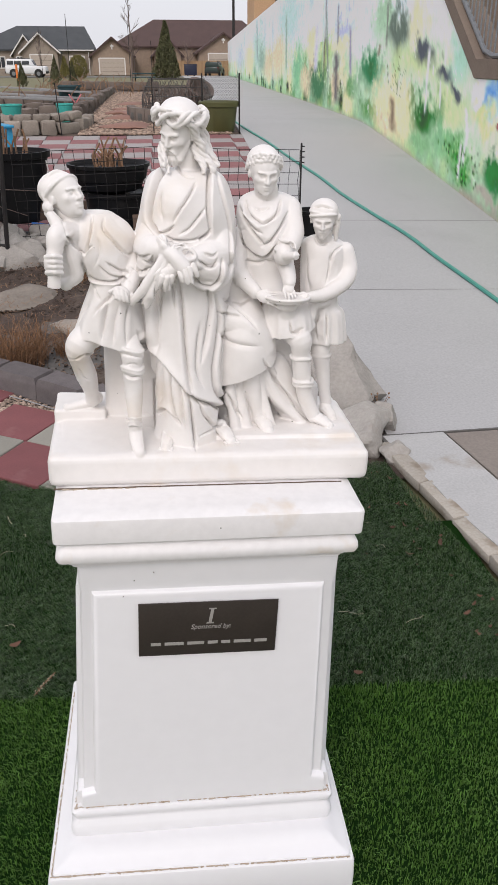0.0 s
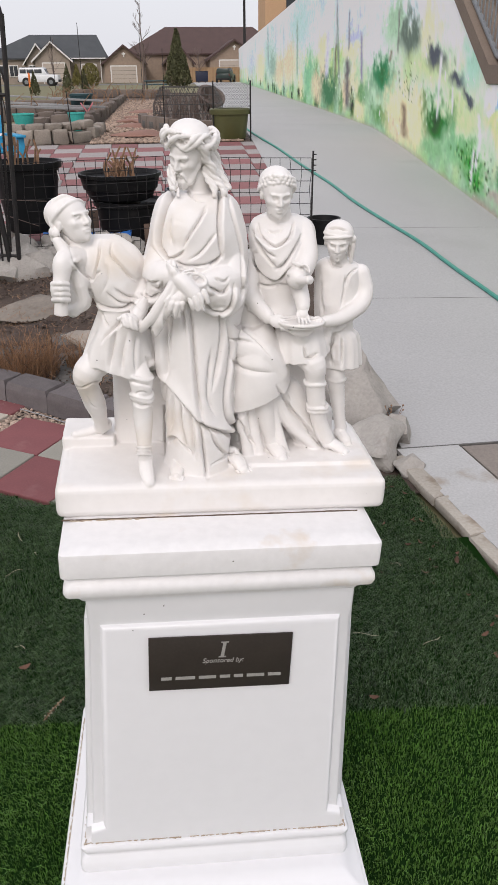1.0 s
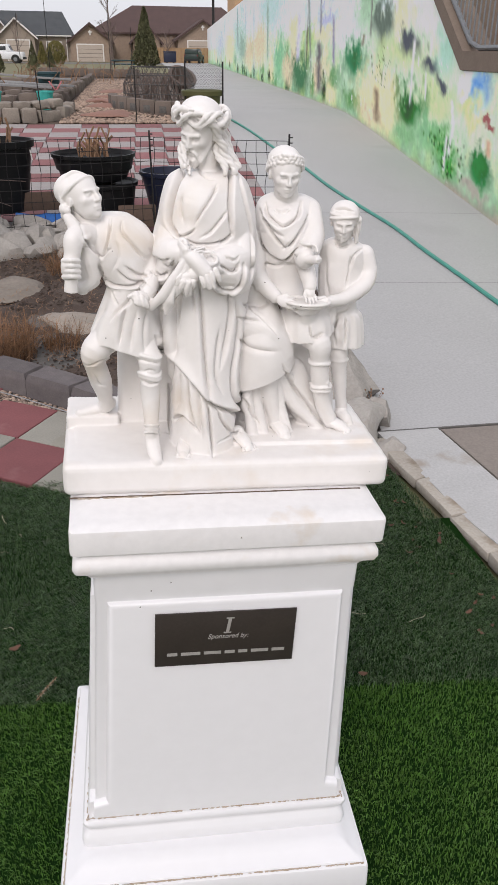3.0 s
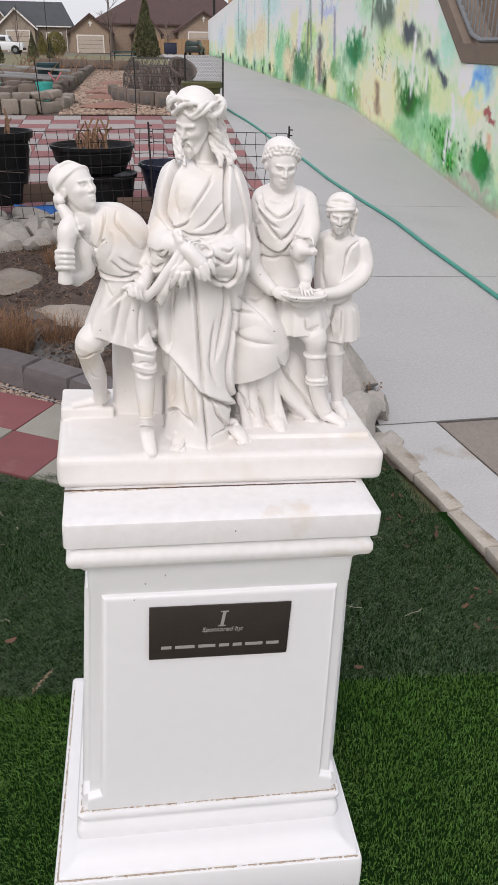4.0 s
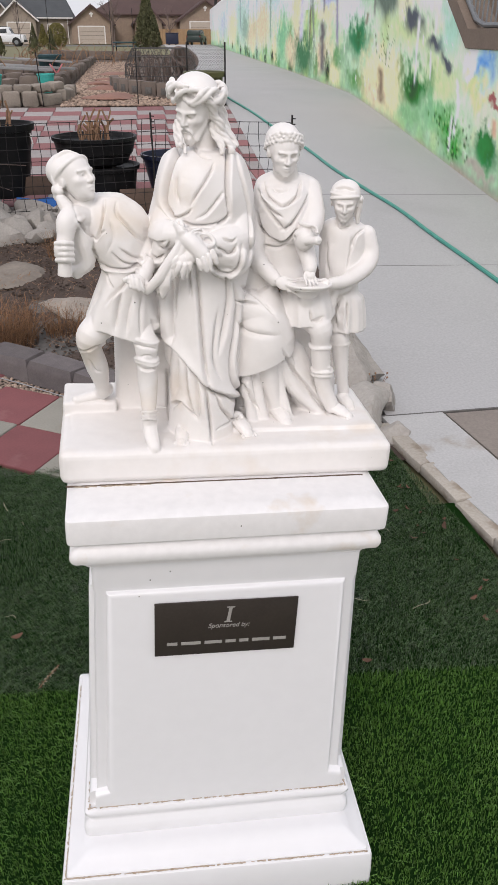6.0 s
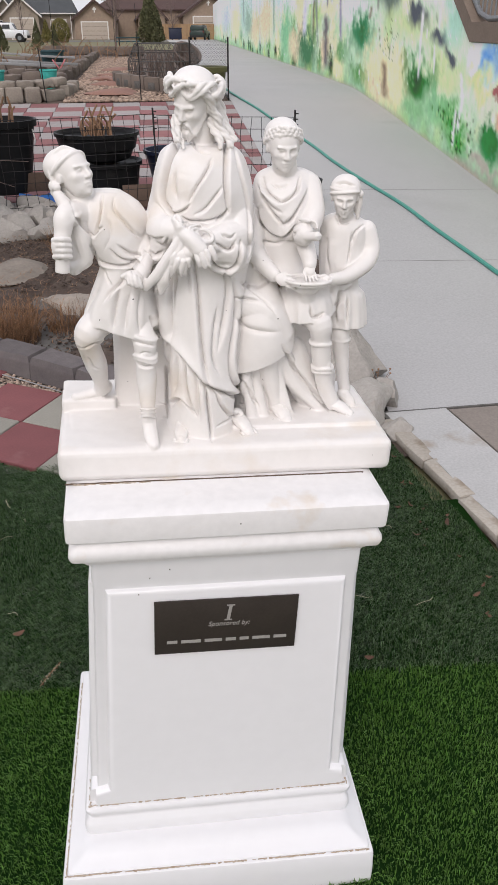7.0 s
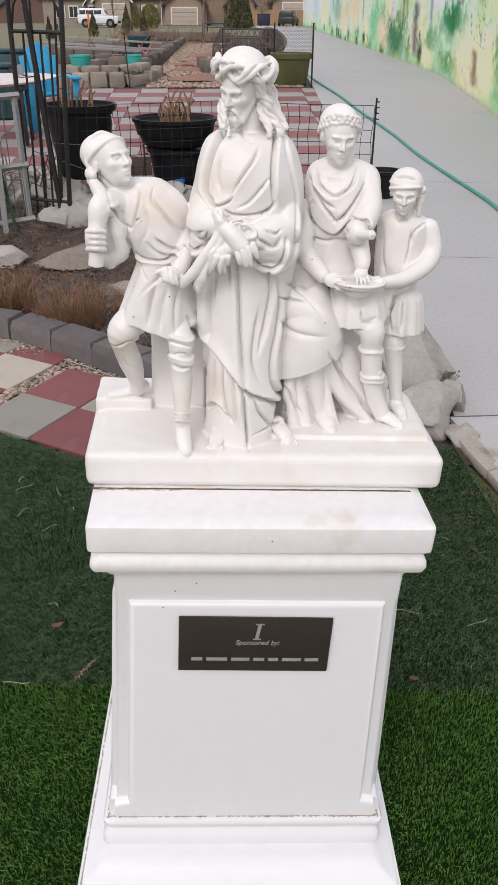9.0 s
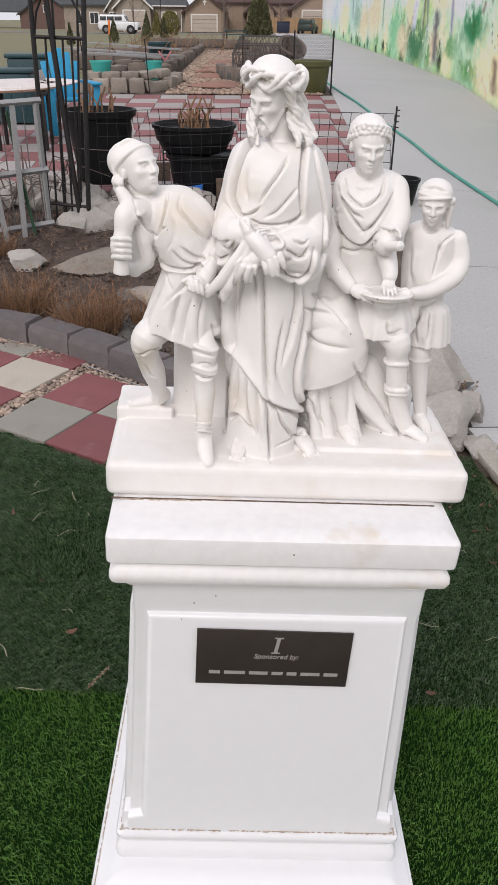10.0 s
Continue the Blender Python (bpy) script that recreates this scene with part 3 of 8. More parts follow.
streak(17.55, 2.26, 17.43, 1.31, 0.20, (0.26, 0.26, 0.28), 0.9, 0.95)
streak(29.77, 2.74, 29.49, 0.69, 0.44, (0.26, 0.36, 0.28), 0.9, 0.95)
streak(47.71, 3.51, 46.92, 1.16, 0.82, (0.28, 0.36, 0.32), 0.9, 0.95)
streak(12.35, 2.00, 12.24, 1.26, 0.09, (0.22, 0.21, 0.19), 0.9, 0.95)
streak(12.75, 1.37, 12.86, 1.15, 0.17, (0.24, 0.20, 0.16), 0.9, 0.95)
streak(11.57, 0.68, 11.31, 0.11, 0.35, (0.27, 0.22, 0.17), 0.9, 0.95)
streak(12.13, 1.14, 11.87, 0.78, 0.04, (0.22, 0.26, 0.16), 0.9, 0.95)
streak(11.18, 0.99, 11.27, 0.70, 0.04, (0.22, 0.26, 0.16), 0.9, 0.95)
streak(9.52, 1.49, 9.49, 0.59, 0.07, BIRCH, 0.9, 0.95)
streak(9.27, 1.25, 9.26, 1.12, 0.04, BIRCH, 0.9, 0.95)
streak(8.84, 1.10, 8.77, 0.75, 0.05, BIRCH, 0.9, 0.95)
streak(8.68, 1.59, 8.76, 1.24, 0.03, BIRCH, 0.9, 0.95)
streak(7.70, 0.93, 7.54, 0.62, 0.06, BIRCH, 0.9, 0.95)
streak(7.53, 0.74, 7.59, 0.30, 0.07, BIRCH, 0.9, 0.95)
streak(7.71, 0.57, 7.72, 0.08, 0.06, BIRCH, 0.9, 0.95)
streak(13.51, 0.37, 13.39, 0.21, 0.05, BIRCH, 0.9, 0.95)
streak(12.68, 0.42, 12.65, 0.22, 0.05, BIRCH, 0.9, 0.95)
dab(6.42, 0.82, 0.18, 0.09, (0.36, 0.17, 0.16), 0.4, 0.3, 0.95)
streak(6.39, 0.72, 6.33, 0.51, 0.11, (0.60, 0.40, 0.26), 0.9, 0.95)
dab(6.62, 0.38, 0.33, 0.14, (0.10, 0.28, 0.13), 0.6, 0.8, 0.90)
for k in range(26):
    dab(11.3 + rnd.gauss(0, 0.30), rnd.uniform(0.70, 1.15), 0.05, 0.03, (0.20, 0.25, 0.13), 0.7, 0.5)
for k in range(90):
    y = rnd.gauss(7.8, 0.35)
    h = rnd.uniform(0.03, 0.45)
    streak(y, h, y - 0.05, h + 0.14, 0.016, rnd.choice((DARK, (0.12, 0.26, 0.10), (0.34, 0.50, 0.24))), 0.8, 0.7)
# flaked and bare patches, dirty foot of the wall
blend((n_fine - 0.80) * 14 * (Hg < 1.9), BIRCH)
blend(((0.10 + 0.16 * (n_mid - 0.3)) - Hg) * 9 * 0.75 * (Yg < 7.6), (0.34, 0.31, 0.26))
blend(((0.05 + 0.10 * (n_mid - 0.3)) - Hg) * 14 * 0.6, (0.40, 0.36, 0.27))
paint[:] = (paint - 0.40) * 1.40 + 0.40
grey = paint.mean(axis=2, keepdims=True)
paint[:] = (grey + (paint - grey) * 0.82) * np.array([0.98, 0.99, 1.10])
leafy = cloudy(Yg + 13, Hg * 0.7 + 3, 22.0)
paint *= (1.38 * (0.70 + 0.30 * n_fine + 0.34 * leafy))[..., None]
np.clip(paint, 0.02, 0.86, out=paint)

me = bpy.data.meshes.new("mural")
vx = np.array([wall_x(y) for y in wy]) - 0.004
verts = np.stack([np.repeat(vx[:, None], rows_n, 1), Yg, Zg], -1).reshape(-1, 3)
ii, jj = np.meshgrid(np.arange(cols_n - 1), np.arange(rows_n - 1), indexing="ij")
b0 = (ii * rows_n + jj).ravel()
me.from_pydata(verts.tolist(), [], np.stack([b0, b0 + 1, b0 + rows_n + 1, b0 + rows_n], 1).tolist())
attr = me.color_attributes.new("paint", "FLOAT_COLOR", "POINT")
attr.data.foreach_set("color", np.concatenate([paint.reshape(-1, 3), np.ones((cols_n * rows_n, 1))], 1).astype(np.float32).ravel())
MURAL = mat("mural_paint", (0.5, 0.5, 0.5), None, 0.8, 3, 60, 0.15)
nd = MURAL.node_tree.nodes.new("ShaderNodeVertexColor")
nd.layer_name = "paint"
MURAL.node_tree.links.new(nd.outputs[0], MURAL.node_tree.nodes["Principled BSDF"].inputs["Base Color"])
me.materials.append(MURAL)
mural = new("mural", me)
mural.parent = mural_wall
tagged(mural, "faded painted woodland with birches, bushes and meadow")

# stair edge on the wall and its rail
bm = bmesh.new()
prof = [(3.2, 1.51), (7.5, 1.51), (11.9, 4.0)]
fr = []
for y, z in prof:
    x = wall_x(y)
    fr.append([bm.verts.new(q) for q in ((x - 0.02, y, z + 0.003), (x - 0.02, y, z + 0.19), (x + 0.35, y, z + 0.19), (x + 0.35, y, z + 0.003))])
for a, b in zip(fr, fr[1:]):
    for k in range(4):
        bm.faces.new((a[k], b[k], b[(k + 1) % 4], a[(k + 1) % 4]))
bm.faces.new(fr[0])
bm.faces.new(fr[-1][::-1])
bmesh.ops.recalc_face_normals(bm, faces=bm.faces[:])
tagged(link("stair_string", bm, STAIR, smooth=False), "brown stained concrete stair string on top of the wall", "stair", kind="structure")
bm = bmesh.new()
for k in range(14):
    y = 7.7 + 0.31 * k
    box((1.4, 0.36, 0.18), (wall_x(y) + 1.05, y, 1.6 + 0.176 * k), bm=bm)
box((1.4, 4.2, 0.2), (wall_x(5.5) + 1.05, 5.5, 1.55), bm=bm)
tagged(link("stair_flight", bm, STAIR, smooth=False), "brown concrete stair flight rising behind the wall", "stair", kind="structure")
rail = thing("stair_railing", "grey steel railing with close upright bars above the stair", "railing", kind="structure")


def rail_line(y):
    return 1.51 + 0.565 * max(0.0, y - 7.5) + 0.22


for h, r in ((0.0, 0.028), (0.95, 0.028)):
    part("rail_bar", tube([(wall_x(y) + 0.1, y, rail_line(y) + h) for y in (3.4, 5, 7.3, 7.6, 9, 11.8)], r, 8), RAIL, rail)
for k in range(62):
    y = 3.5 + 0.135 * k
    part("baluster", tube([(wall_x(y) + 0.1, y, rail_line(y)), (wall_x(y) + 0.1, y, rail_line(y) + 0.95)], 0.009, 6, caps=False), RAIL, rail)


# ---- pedestal ----
PED = pose(0, 0, 0, 0, 2.9, 0)
CX, SHAFT_TURN = -0.0255, -1.3
BASE = pose(-0.0215, -0.0135, 0, 0, 0, -2.2)
pedestal = thing("pedestal", "white moulded pedestal with raised panels, leaning slightly on the turf", "pedestal", PED)


def block_turn(profile, bevel=0.008):
    """An oblong moulded body from (half width, half depth, height) rows, with rounded corners."""
    bm = bmesh.new()
    rings = []
    for wx, wy, z in profile:
        ring = []
        for sx, sy, a0 in ((1, 1, 0), (-1, 1, 90), (-1, -1, 180), (1, -1, 270)):
            for k in range(4):
                a = radians(a0 + 30 * k)
                ring.append(bm.verts.new((sx * (wx - bevel) + bevel * math.cos(a), sy * (wy - bevel) + bevel * math.sin(a), z)))
        rings.append(ring)
    n = len(rings[0])
    for a, b in zip(rings, rings[1:]):
        for k in range(n):
            bm.faces.new((a[k], a[(k + 1) % n], b[(k + 1) % n], b[k]))
    bm.faces.new(rings[0][::-1])
    bm.faces.new(rings[-1])
    return bm


part("plinth", block_turn([(0.331, 0.296, -0.03), (0.3285, 0.2935, 0.06), (0.3255, 0.2905, 0.104), (0.3235, 0.2885, 0.1095), (0.3190, 0.2840, 0.1115)]), WHITE, pedestal, m=BASE)
part("sloped_base", block_turn([(0.3155, 0.2805, 0.1105), (0.3165, 0.2815, 0.1135), (0.3150, 0.2800, 0.1165), (0.3010, 0.2660, 0.1215), (0.2880, 0.2540, 0.1290), (0.2780, 0.2440, 0.1360), (0.2600, 0.2260, 0.1365)]), WHITE, pedestal, m=BASE)
bm = square_turn([(0.270, 0.126), (0.2800, 0.130), (0.2845, 0.140), (0.2860, 0.154), (0.2835, 0.168), (0.2765, 0.1765), (0.2750, 0.181), (0.2755, 0.1855), (0.2800, 0.190), (0.2835, 0.1985), (0.2835, 0.206), (0.2800, 0.2115), (0.2720, 0.2145), (0.262, 0.2150)], bevel=0.014)
part("base_moulding", bm, WHITE, pedestal, m=pose(-0.0205, 0.0635, 0, 0, 0, SHAFT_TURN))
SHAFT = pose(CX, 0.0415, 0.826, 1.9, -0.5, SHAFT_TURN) @ pose(0, 0, -0.826)
bm = square_turn([(0.2670, 0.2155), (0.2595, 0.250), (0.2570, 0.265), (0.2385, 0.772), (0.2400, 0.780), (0.2400, 0.835)], bevel=0.006)
shaft = part("shaft", bm, WHITE, pedestal, m=SHAFT)


def panel(side):
    """The raised field on one face of the shaft, with soft edges, widening into a foot as broad as the shaft."""
    bm = bmesh.new()

    def w(z):
        return 0.2685 - 0.0285 * (z - 0.217) / 0.61

    rings = []
    for inset, out in ((-0.003, -0.006), (-0.0005, 0.000), (0.0015, 0.0055), (0.0055, 0.0085), (0.0115, 0.0095)):
        ring = []
        for sx, z, cut_in in ((-1, 0.217, 0.0), (1, 0.217, 0.0), (1, 0.262, 0.0), (1, 0.268, 0.033), (1, 0.774, 0.0255), (-1, 0.774, 0.0255), (-1, 0.268, 0.033), (-1, 0.262, 0.0)):
            up = -inset
            side_in = 0.0 if cut_in == 0 else inset
            zz = z + (up if z != 0.217 else 0.0)
            ring.append(bm.verts.new((sx * (w(z) - cut_in - side_in - (0.007 if cut_in == 0 else 0)), -(w(zz) - 0.004) - out, zz)))
        rings.append(ring)
    n = len(rings[0])
    for a, b in zip(rings, rings[1:]):
        for k in range(n):
            bm.faces.new((a[k], a[(k + 1) % n], b[(k + 1) % n], b[k]))
    bm.faces.new(rings[-1])
    part("panel", bm, WHITE, pedestal, m=SHAFT @ pose(0, 0, 0, 0, 0, 90 * side))


for s in range(4):
    panel(s)
bm = square_turn([(0.2400, 0.826), (0.247, 0.8275), (0.2475, 0.8345), (0.2525, 0.8355), (0.2530, 0.8410), (0.2600, 0.8430), (0.2685, 0.8490), (0.2715, 0.8580), (0.2705, 0.8680), (0.2650, 0.8760), (0.2595, 0.8815), (0.2580, 0.8865), (0.2640, 0.8885), (0.2710, 0.8895), (0.2735, 0.8920), (0.2740, 0.9000), (0.2740, 0.9345), (0.2732, 0.9375), (0.2705, 0.9392), (0.25, 0.9445)], bevel=0.009)
part("cap", bm, CAPWHITE, pedestal, m=pose(-0.033, 0.045, 0))

# dirty grout lines
rg = random.Random(4)


def grout(points, w, at, parent):
    bm = bmesh.new()
    for (xa, ya, za), (xb, yb, zb) in zip(points, points[1:]):
        n = int(math.dist((xa, ya, za), (xb, yb, zb)) / 0.006)
        for k in range(n):
            if rg.random() < 0.12:
                continue
            t = k / n
            s = w * rg.uniform(0.4, 1.3)
            box((0.007, s, s * 0.6), (xa + (xb - xa) * t + rg.uniform(-0.0007, 0.0007), ya + (yb - ya) * t + rg.uniform(-0.0007, 0.0007), za + (zb - za) * t), rot=(0, 0, math.degrees(math.atan2(yb - ya, xb - xa)) + rg.uniform(-20, 20)), bm=bm)
    part("grout_line", bm, GROUT, parent, "brown dirty grout", m=at)


q = 0.2725
grout([(-q, 0.02, 0.2165), (-q, -q - 0.003, 0.2165), (q, -q - 0.003, 0.2165), (q, -0.12, 0.2165)], 0.0032, pose(-0.0205, 0.0635, 0, 0, 0, SHAFT_TURN), pedestal)
grout([(-0.3180, 0.24, 0.1125), (-0.3180, -0.2830, 0.1125), (0.3180, -0.2830, 0.1125)], 0.0026, BASE, pedestal)

seam_pts = [(-0.308 + 0.0115 * k, -0.1275 + 0.001 * noise.noise((k * 0.4, 0, 0)), 0.9445) for k in range(47)]
part("grout_line", tube(seam_pts, [0.0016 + 0.0008 * noise.noise((k * 0.7, 3, 0)) for k in range(47)], 6), SEAMDIRT, pedestal, "dark dirty joint")
grout([(-0.29, -0.131, 0.9448), (-0.16, -0.131, 0.9448)], 0.0024, pose(0, 0, 0), pedestal)
for x, z in ((-0.02, 0.918), (-0.135, 0.806), (0.10, 0.815), (-0.17, 0.79), (0.155, 0.70), (0.12, 0.62), (-0.19, 0.76), (0.05, 0.33), (0.19, 0.80)):
    part("speck", box((0.0019, 0.0012, 0.0018), (x, -(0.2685 - 0.0285 * (z - 0.217) / 0.61) + 0.0415 - 0.0055 * (z < 0.77) + 0.0332 * (0.826 - z) - (0.0365 if z > 0.9 else 0), z)), PLAQUE, pedestal)

plaque = part("plaque", box((0.262, 0.003, 0.1215), (0, 0, 0), 0.0008), PLAQUE, pedestal, "dark bronze plaque with silver lettering", m=pose(-0.0325, -0.2105, 0.6815, -0.8, 0, SHAFT_TURN))


def words(text, size, x, z, parent, shear=0.0, width=None, name="lettering"):
    cu = bpy.data.curves.new("letters", "FONT")
    cu.body, cu.size, cu.align_x, cu.extrude, cu.shear = text, size, "CENTER", 0.0004, shear
    tmp = bpy.data.objects.new("letters", cu)
    scene.collection.objects.link(tmp)
    me = bpy.data.meshes.new_from_object(tmp.evaluated_get(bpy.context.evaluated_depsgraph_get()))
    bpy.data.objects.remove(tmp)
    me.materials.clear()
    me.materials.append(LETTER)
    xs = [v.co.x for v in me.vertices]
    k = width / (max(xs) - min(xs)) if width else 1.0
    me.transform(pose(x, -0.0021, z, 90, 0, 0) @ Matrix.Diagonal((k, 1, 1, 1)))
    ob = new(name, me)
    ob.parent = parent
    return ob


bm = bmesh.new()
for pts in (((-0.0045, 0.0005), (0.0015, 0.0005), (0.0060, 0.0320), (0.0000, 0.0320)), ((-0.0085, -0.0015), (0.0055, -0.0015), (0.0060, 0.0010), (-0.0080, 0.0010)), ((-0.0045, 0.0315), (0.0100, 0.0315), (0.0105, 0.0340), (-0.0040, 0.0340))):
    vs = [bm.verts.new((x, 0, z)) for x, z in pts]
    f = bm.faces.new(vs)
    ex = bmesh.ops.extrude_face_region(bm, geom=[f])
    bmesh.ops.translate(bm, vec=(0, 0.0006, 0), verts=[g for g in ex["geom"] if isinstance(g, bmesh.types.BMVert)])
bmesh.ops.recalc_face_normals(bm, faces=bm.faces[:])
part("numeral", bm, LETTER, plaque, smooth=False, m=pose(0.004, -0.0024, 0.0135))
words("Sponsored by:", 0.0145, 0.004, 0.0005, plaque, 0.28, 0.076)
# the name line, as plain bars
x = -0.112
for w in (0.026, 0.043, 0.039, 0.026, 0.024, 0.040, 0.031):
    part("text_bar", box((w - 0.007, 0.0006, 0.0068), (x + w / 2, -0.0020, -0.033)), LETTER, plaque, smooth=False)
    x += w


# ---- statue ----
import functools

from mathutils.bvhtree import BVHTree


@functools.lru_cache(None)
def ball(sub):
    """The corners and faces of a round body of radius 1."""
    bm = bmesh.new()
    bmesh.ops.create_icosphere(bm, subdivisions=sub, radius=1.0)
    out = [v.co.copy() for v in bm.verts], [[v.index for v in f.verts] for f in bm.faces]
    bm.free()
    return out


def add_ball(bm, sub, m):
    co, faces = ball(sub)
    vs = [bm.verts.new(m @ v) for v in co]
    for f in faces:
        bm.faces.new([vs[i] for i in f])


class Carving:
    """Solids gathered in one mesh and then fused into a single cast body."""

    def __init__(self):
        self.bm = bmesh.new()
        self.fine = bmesh.new()

    def ell(self, c, r, rot=(0, 0, 0), sub=3, into=None):
        add_ball(self.bm if into is None else into, sub, pose(*c, *rot) @ Matrix.Diagonal((*r, 1)))

    def limb(self, path, radii, sides=24, flat=1.0, into=None):
        pts, rr = smooth_path(path, radii)
        tube(pts, rr, sides, self.bm if into is None else into, flat)
        for p, r in ((pts[0], rr[0]), (pts[-1], rr[-1])):
            self.ell(p, (r,) * 3, sub=3 if r > 0.01 else 2, into=into)

    def block(self, size, at, bevel=0.0, rot=(0, 0, 0)):
        box(size, at, bevel, rot, self.bm, 3)

    def drape(self, rings, folds=(), sides=96, tilt=(0, 0)):
        """Cloth round a column: rings of (x, y, z, rx, ry, depth of fold); folds of (count, phase, twist)."""
        fine = eased(rings)
        loops = []
        z0 = rings[0][2]
        for x, y, z, rx, ry, amp in fine:
            loop = []
            for k in range(sides):
                a = 2 * math.pi * k / sides
                w = 0.0
                for count, phase, twist in folds:
                    s = math.cos(count * a + phase + twist * (z0 - z))
                    w += (abs(s) ** 0.7 * (1 if s > 0 else -1)) / len(folds)
                w += 0.5 * noise.noise((math.cos(a) * 2.5, math.sin(a) * 2.5, z * 9))
                r = 1 + amp * w
                loop.append(self.bm.verts.new((x + rx * r * math.cos(a), y + ry * r * math.sin(a), z + tilt[0] * rx * math.cos(a) + tilt[1] * ry * math.sin(a))))
            loops.append(loop)
        for a, b in zip(loops, loops[1:]):
            for k in range(sides):
                self.bm.faces.new((a[k], a[(k + 1) % sides], b[(k + 1) % sides], b[k]))
        self.bm.faces.new(loops[0][::-1])
        self.bm.faces.new(loops[-1])
        return fine

    def head(self, c, s, yaw=0, pitch=0, roll=0, beard=False, jaw=1.0):
        """A plain carved head facing -y before it is turned, blended from soft solids. Returns the way from the head's own
        measure (its half width is 0.7) to the group's."""
        m = Matrix.Translation(c) @ Euler((radians(pitch), radians(roll), radians(yaw))).to_matrix().to_4x4() @ Matrix.Scale(s, 4)
        ball = bmesh.new()
        bmesh.ops.create_icosphere(ball, subdivisions=6, radius=1.0)
        d = np.array([v.co for v in ball.verts])
        mid = np.array((0.0, 0.0, -0.02))

        def egg(p, at, r):
            q = p - np.array(at)
            k0 = np.linalg.norm(q / np.array(r), axis=1)
            return k0 * (k0 - 1) / (np.linalg.norm(q / np.array(r) ** 2, axis=1) + 1e-9)

        def rod(p, a, b, ra, rb):
            a, b = np.array(a), np.array(b)
            t = np.clip(((p - a) @ (b - a)) / ((b - a) @ (b - a)), 0, 1)
            return np.linalg.norm(p - a - t[:, None] * (b - a), axis=1) - (ra + (rb - ra) * t)

        def join(x, y, k):
            h = np.clip(0.5 + 0.5 * (y - x) / k, 0, 1)
            return y + (x - y) * h - k * h * (1 - h)

        def carve(x, y, k):
            return -join(-x, y, k)

        def body(p):
            f = join(egg(p, (0, 0.15, 0.28), (0.69, 0.83, 0.72)), egg(p, (0, -0.13, -0.12), (0.555, 0.60, 0.74)), 0.16)
            f = join(f, egg(p, (0, -0.23, -0.60), (0.40 * jaw, 0.42, 0.30)), 0.16)
            f = join(f, egg(p, (0, -0.50, -0.80), (0.17 * jaw, 0.15, 0.13)), 0.14)
            for q in (-1, 1):
                f = join(f, egg(p, (0.33 * q, -0.42, -0.16), (0.18, 0.19, 0.15)), 0.14)
                f = join(f, rod(p, (0.07 * q, -0.690, 0.13), (0.38 * q, -0.610, 0.165), 0.075, 0.055), 0.07)
                f = carve(f, egg(p, (0.235 * q, -0.715, -0.015), (0.175, 0.155, 0.115)), 0.08)
                f = join(f, egg(p, (0.235 * q, -0.520, -0.025), (0.120, 0.095, 0.085)), 0.02)
                f = join(f, rod(p, (0.115 * q, -0.615, 0.005), (0.235 * q, -0.635, 0.050), 0.020, 0.026), 0.02)
                f = join(f, rod(p, (0.235 * q, -0.635, 0.050), (0.36 * q, -0.560, -0.005), 0.026, 0.018), 0.02)
                f = join(f, rod(p, (0.12 * q, -0.605, -0.080), (0.32 * q, -0.575, -0.085), 0.016, 0.016), 0.03)
            f = join(f, rod(p, (0, -0.675, 0.14), (0, -0.835, -0.22), 0.062, 0.082), 0.09)
            f = join(f, egg(p, (0, -0.80, -0.265), (0.10, 0.095, 0.065)), 0.06)
            for q in (-1, 1):
                f = join(f, egg(p, (0.095 * q, -0.735, -0.275), (0.055, 0.075, 0.05)), 0.05)
                f = carve(f, rod(p, (0.13 * q, -0.80, -0.30), (0.24 * q, -0.70, -0.47), 0.02, 0.02), 0.06)
            f = join(f, egg(p, (0, -0.655, -0.475), (0.19, 0.09, 0.06)), 0.07)
            f = join(f, egg(p, (0, -0.640, -0.575), (0.15, 0.085, 0.055)), 0.06)
            f = carve(f, rod(p, (-0.19, -0.735, -0.522), (0.19, -0.735, -0.522), 0.028, 0.028), 0.025)
            for q in (-1, 1):
                f = join(f, egg(p, (0.68 * q, 0.10, -0.06), (0.07, 0.15, 0.20)), 0.05)
                if beard:
                    f = join(f, rod(p, (0.50 * q, -0.08, -0.30), (0.30 * q, -0.46, -0.84), 0.09, 0.13), 0.10)
                    f = join(f, rod(p, (0.04 * q, -0.765, -0.40), (0.22 * q, -0.665, -0.56), 0.050, 0.035), 0.03)
                    f = join(f, rod(p, (0.22 * q, -0.665, -0.56), (0.26 * q, -0.60, -0.74), 0.035, 0.04), 0.04)
                    f = join(f, rod(p, (0.09 * q, -0.62, -0.82), (0.08 * q, -0.62, -1.12), 0.12, 0.055), 0.05)
                    f = join(f, rod(p, (0.20 * q, -0.52, -0.86), (0.17 * q, -0.55, -1.04), 0.10, 0.045), 0.04)
            return f

        lo, hi = np.full(len(d), 0.2), np.full(len(d), 1.6)
        for _ in range(18):
            t = 0.5 * (lo + hi)
            out = body(mid + d * t[:, None]) > 0
            hi[out], lo[~out] = t[out], t[~out]
        for v, t in zip(ball.verts, lo):
            v.co = m @ (Vector(mid) + v.co * t)
        tmp = bpy.data.meshes.new("tmp")
        ball.to_mesh(tmp)
        self.fine.from_mesh(tmp)
        bpy.data.meshes.remove(tmp)
        ball.free()
        return m

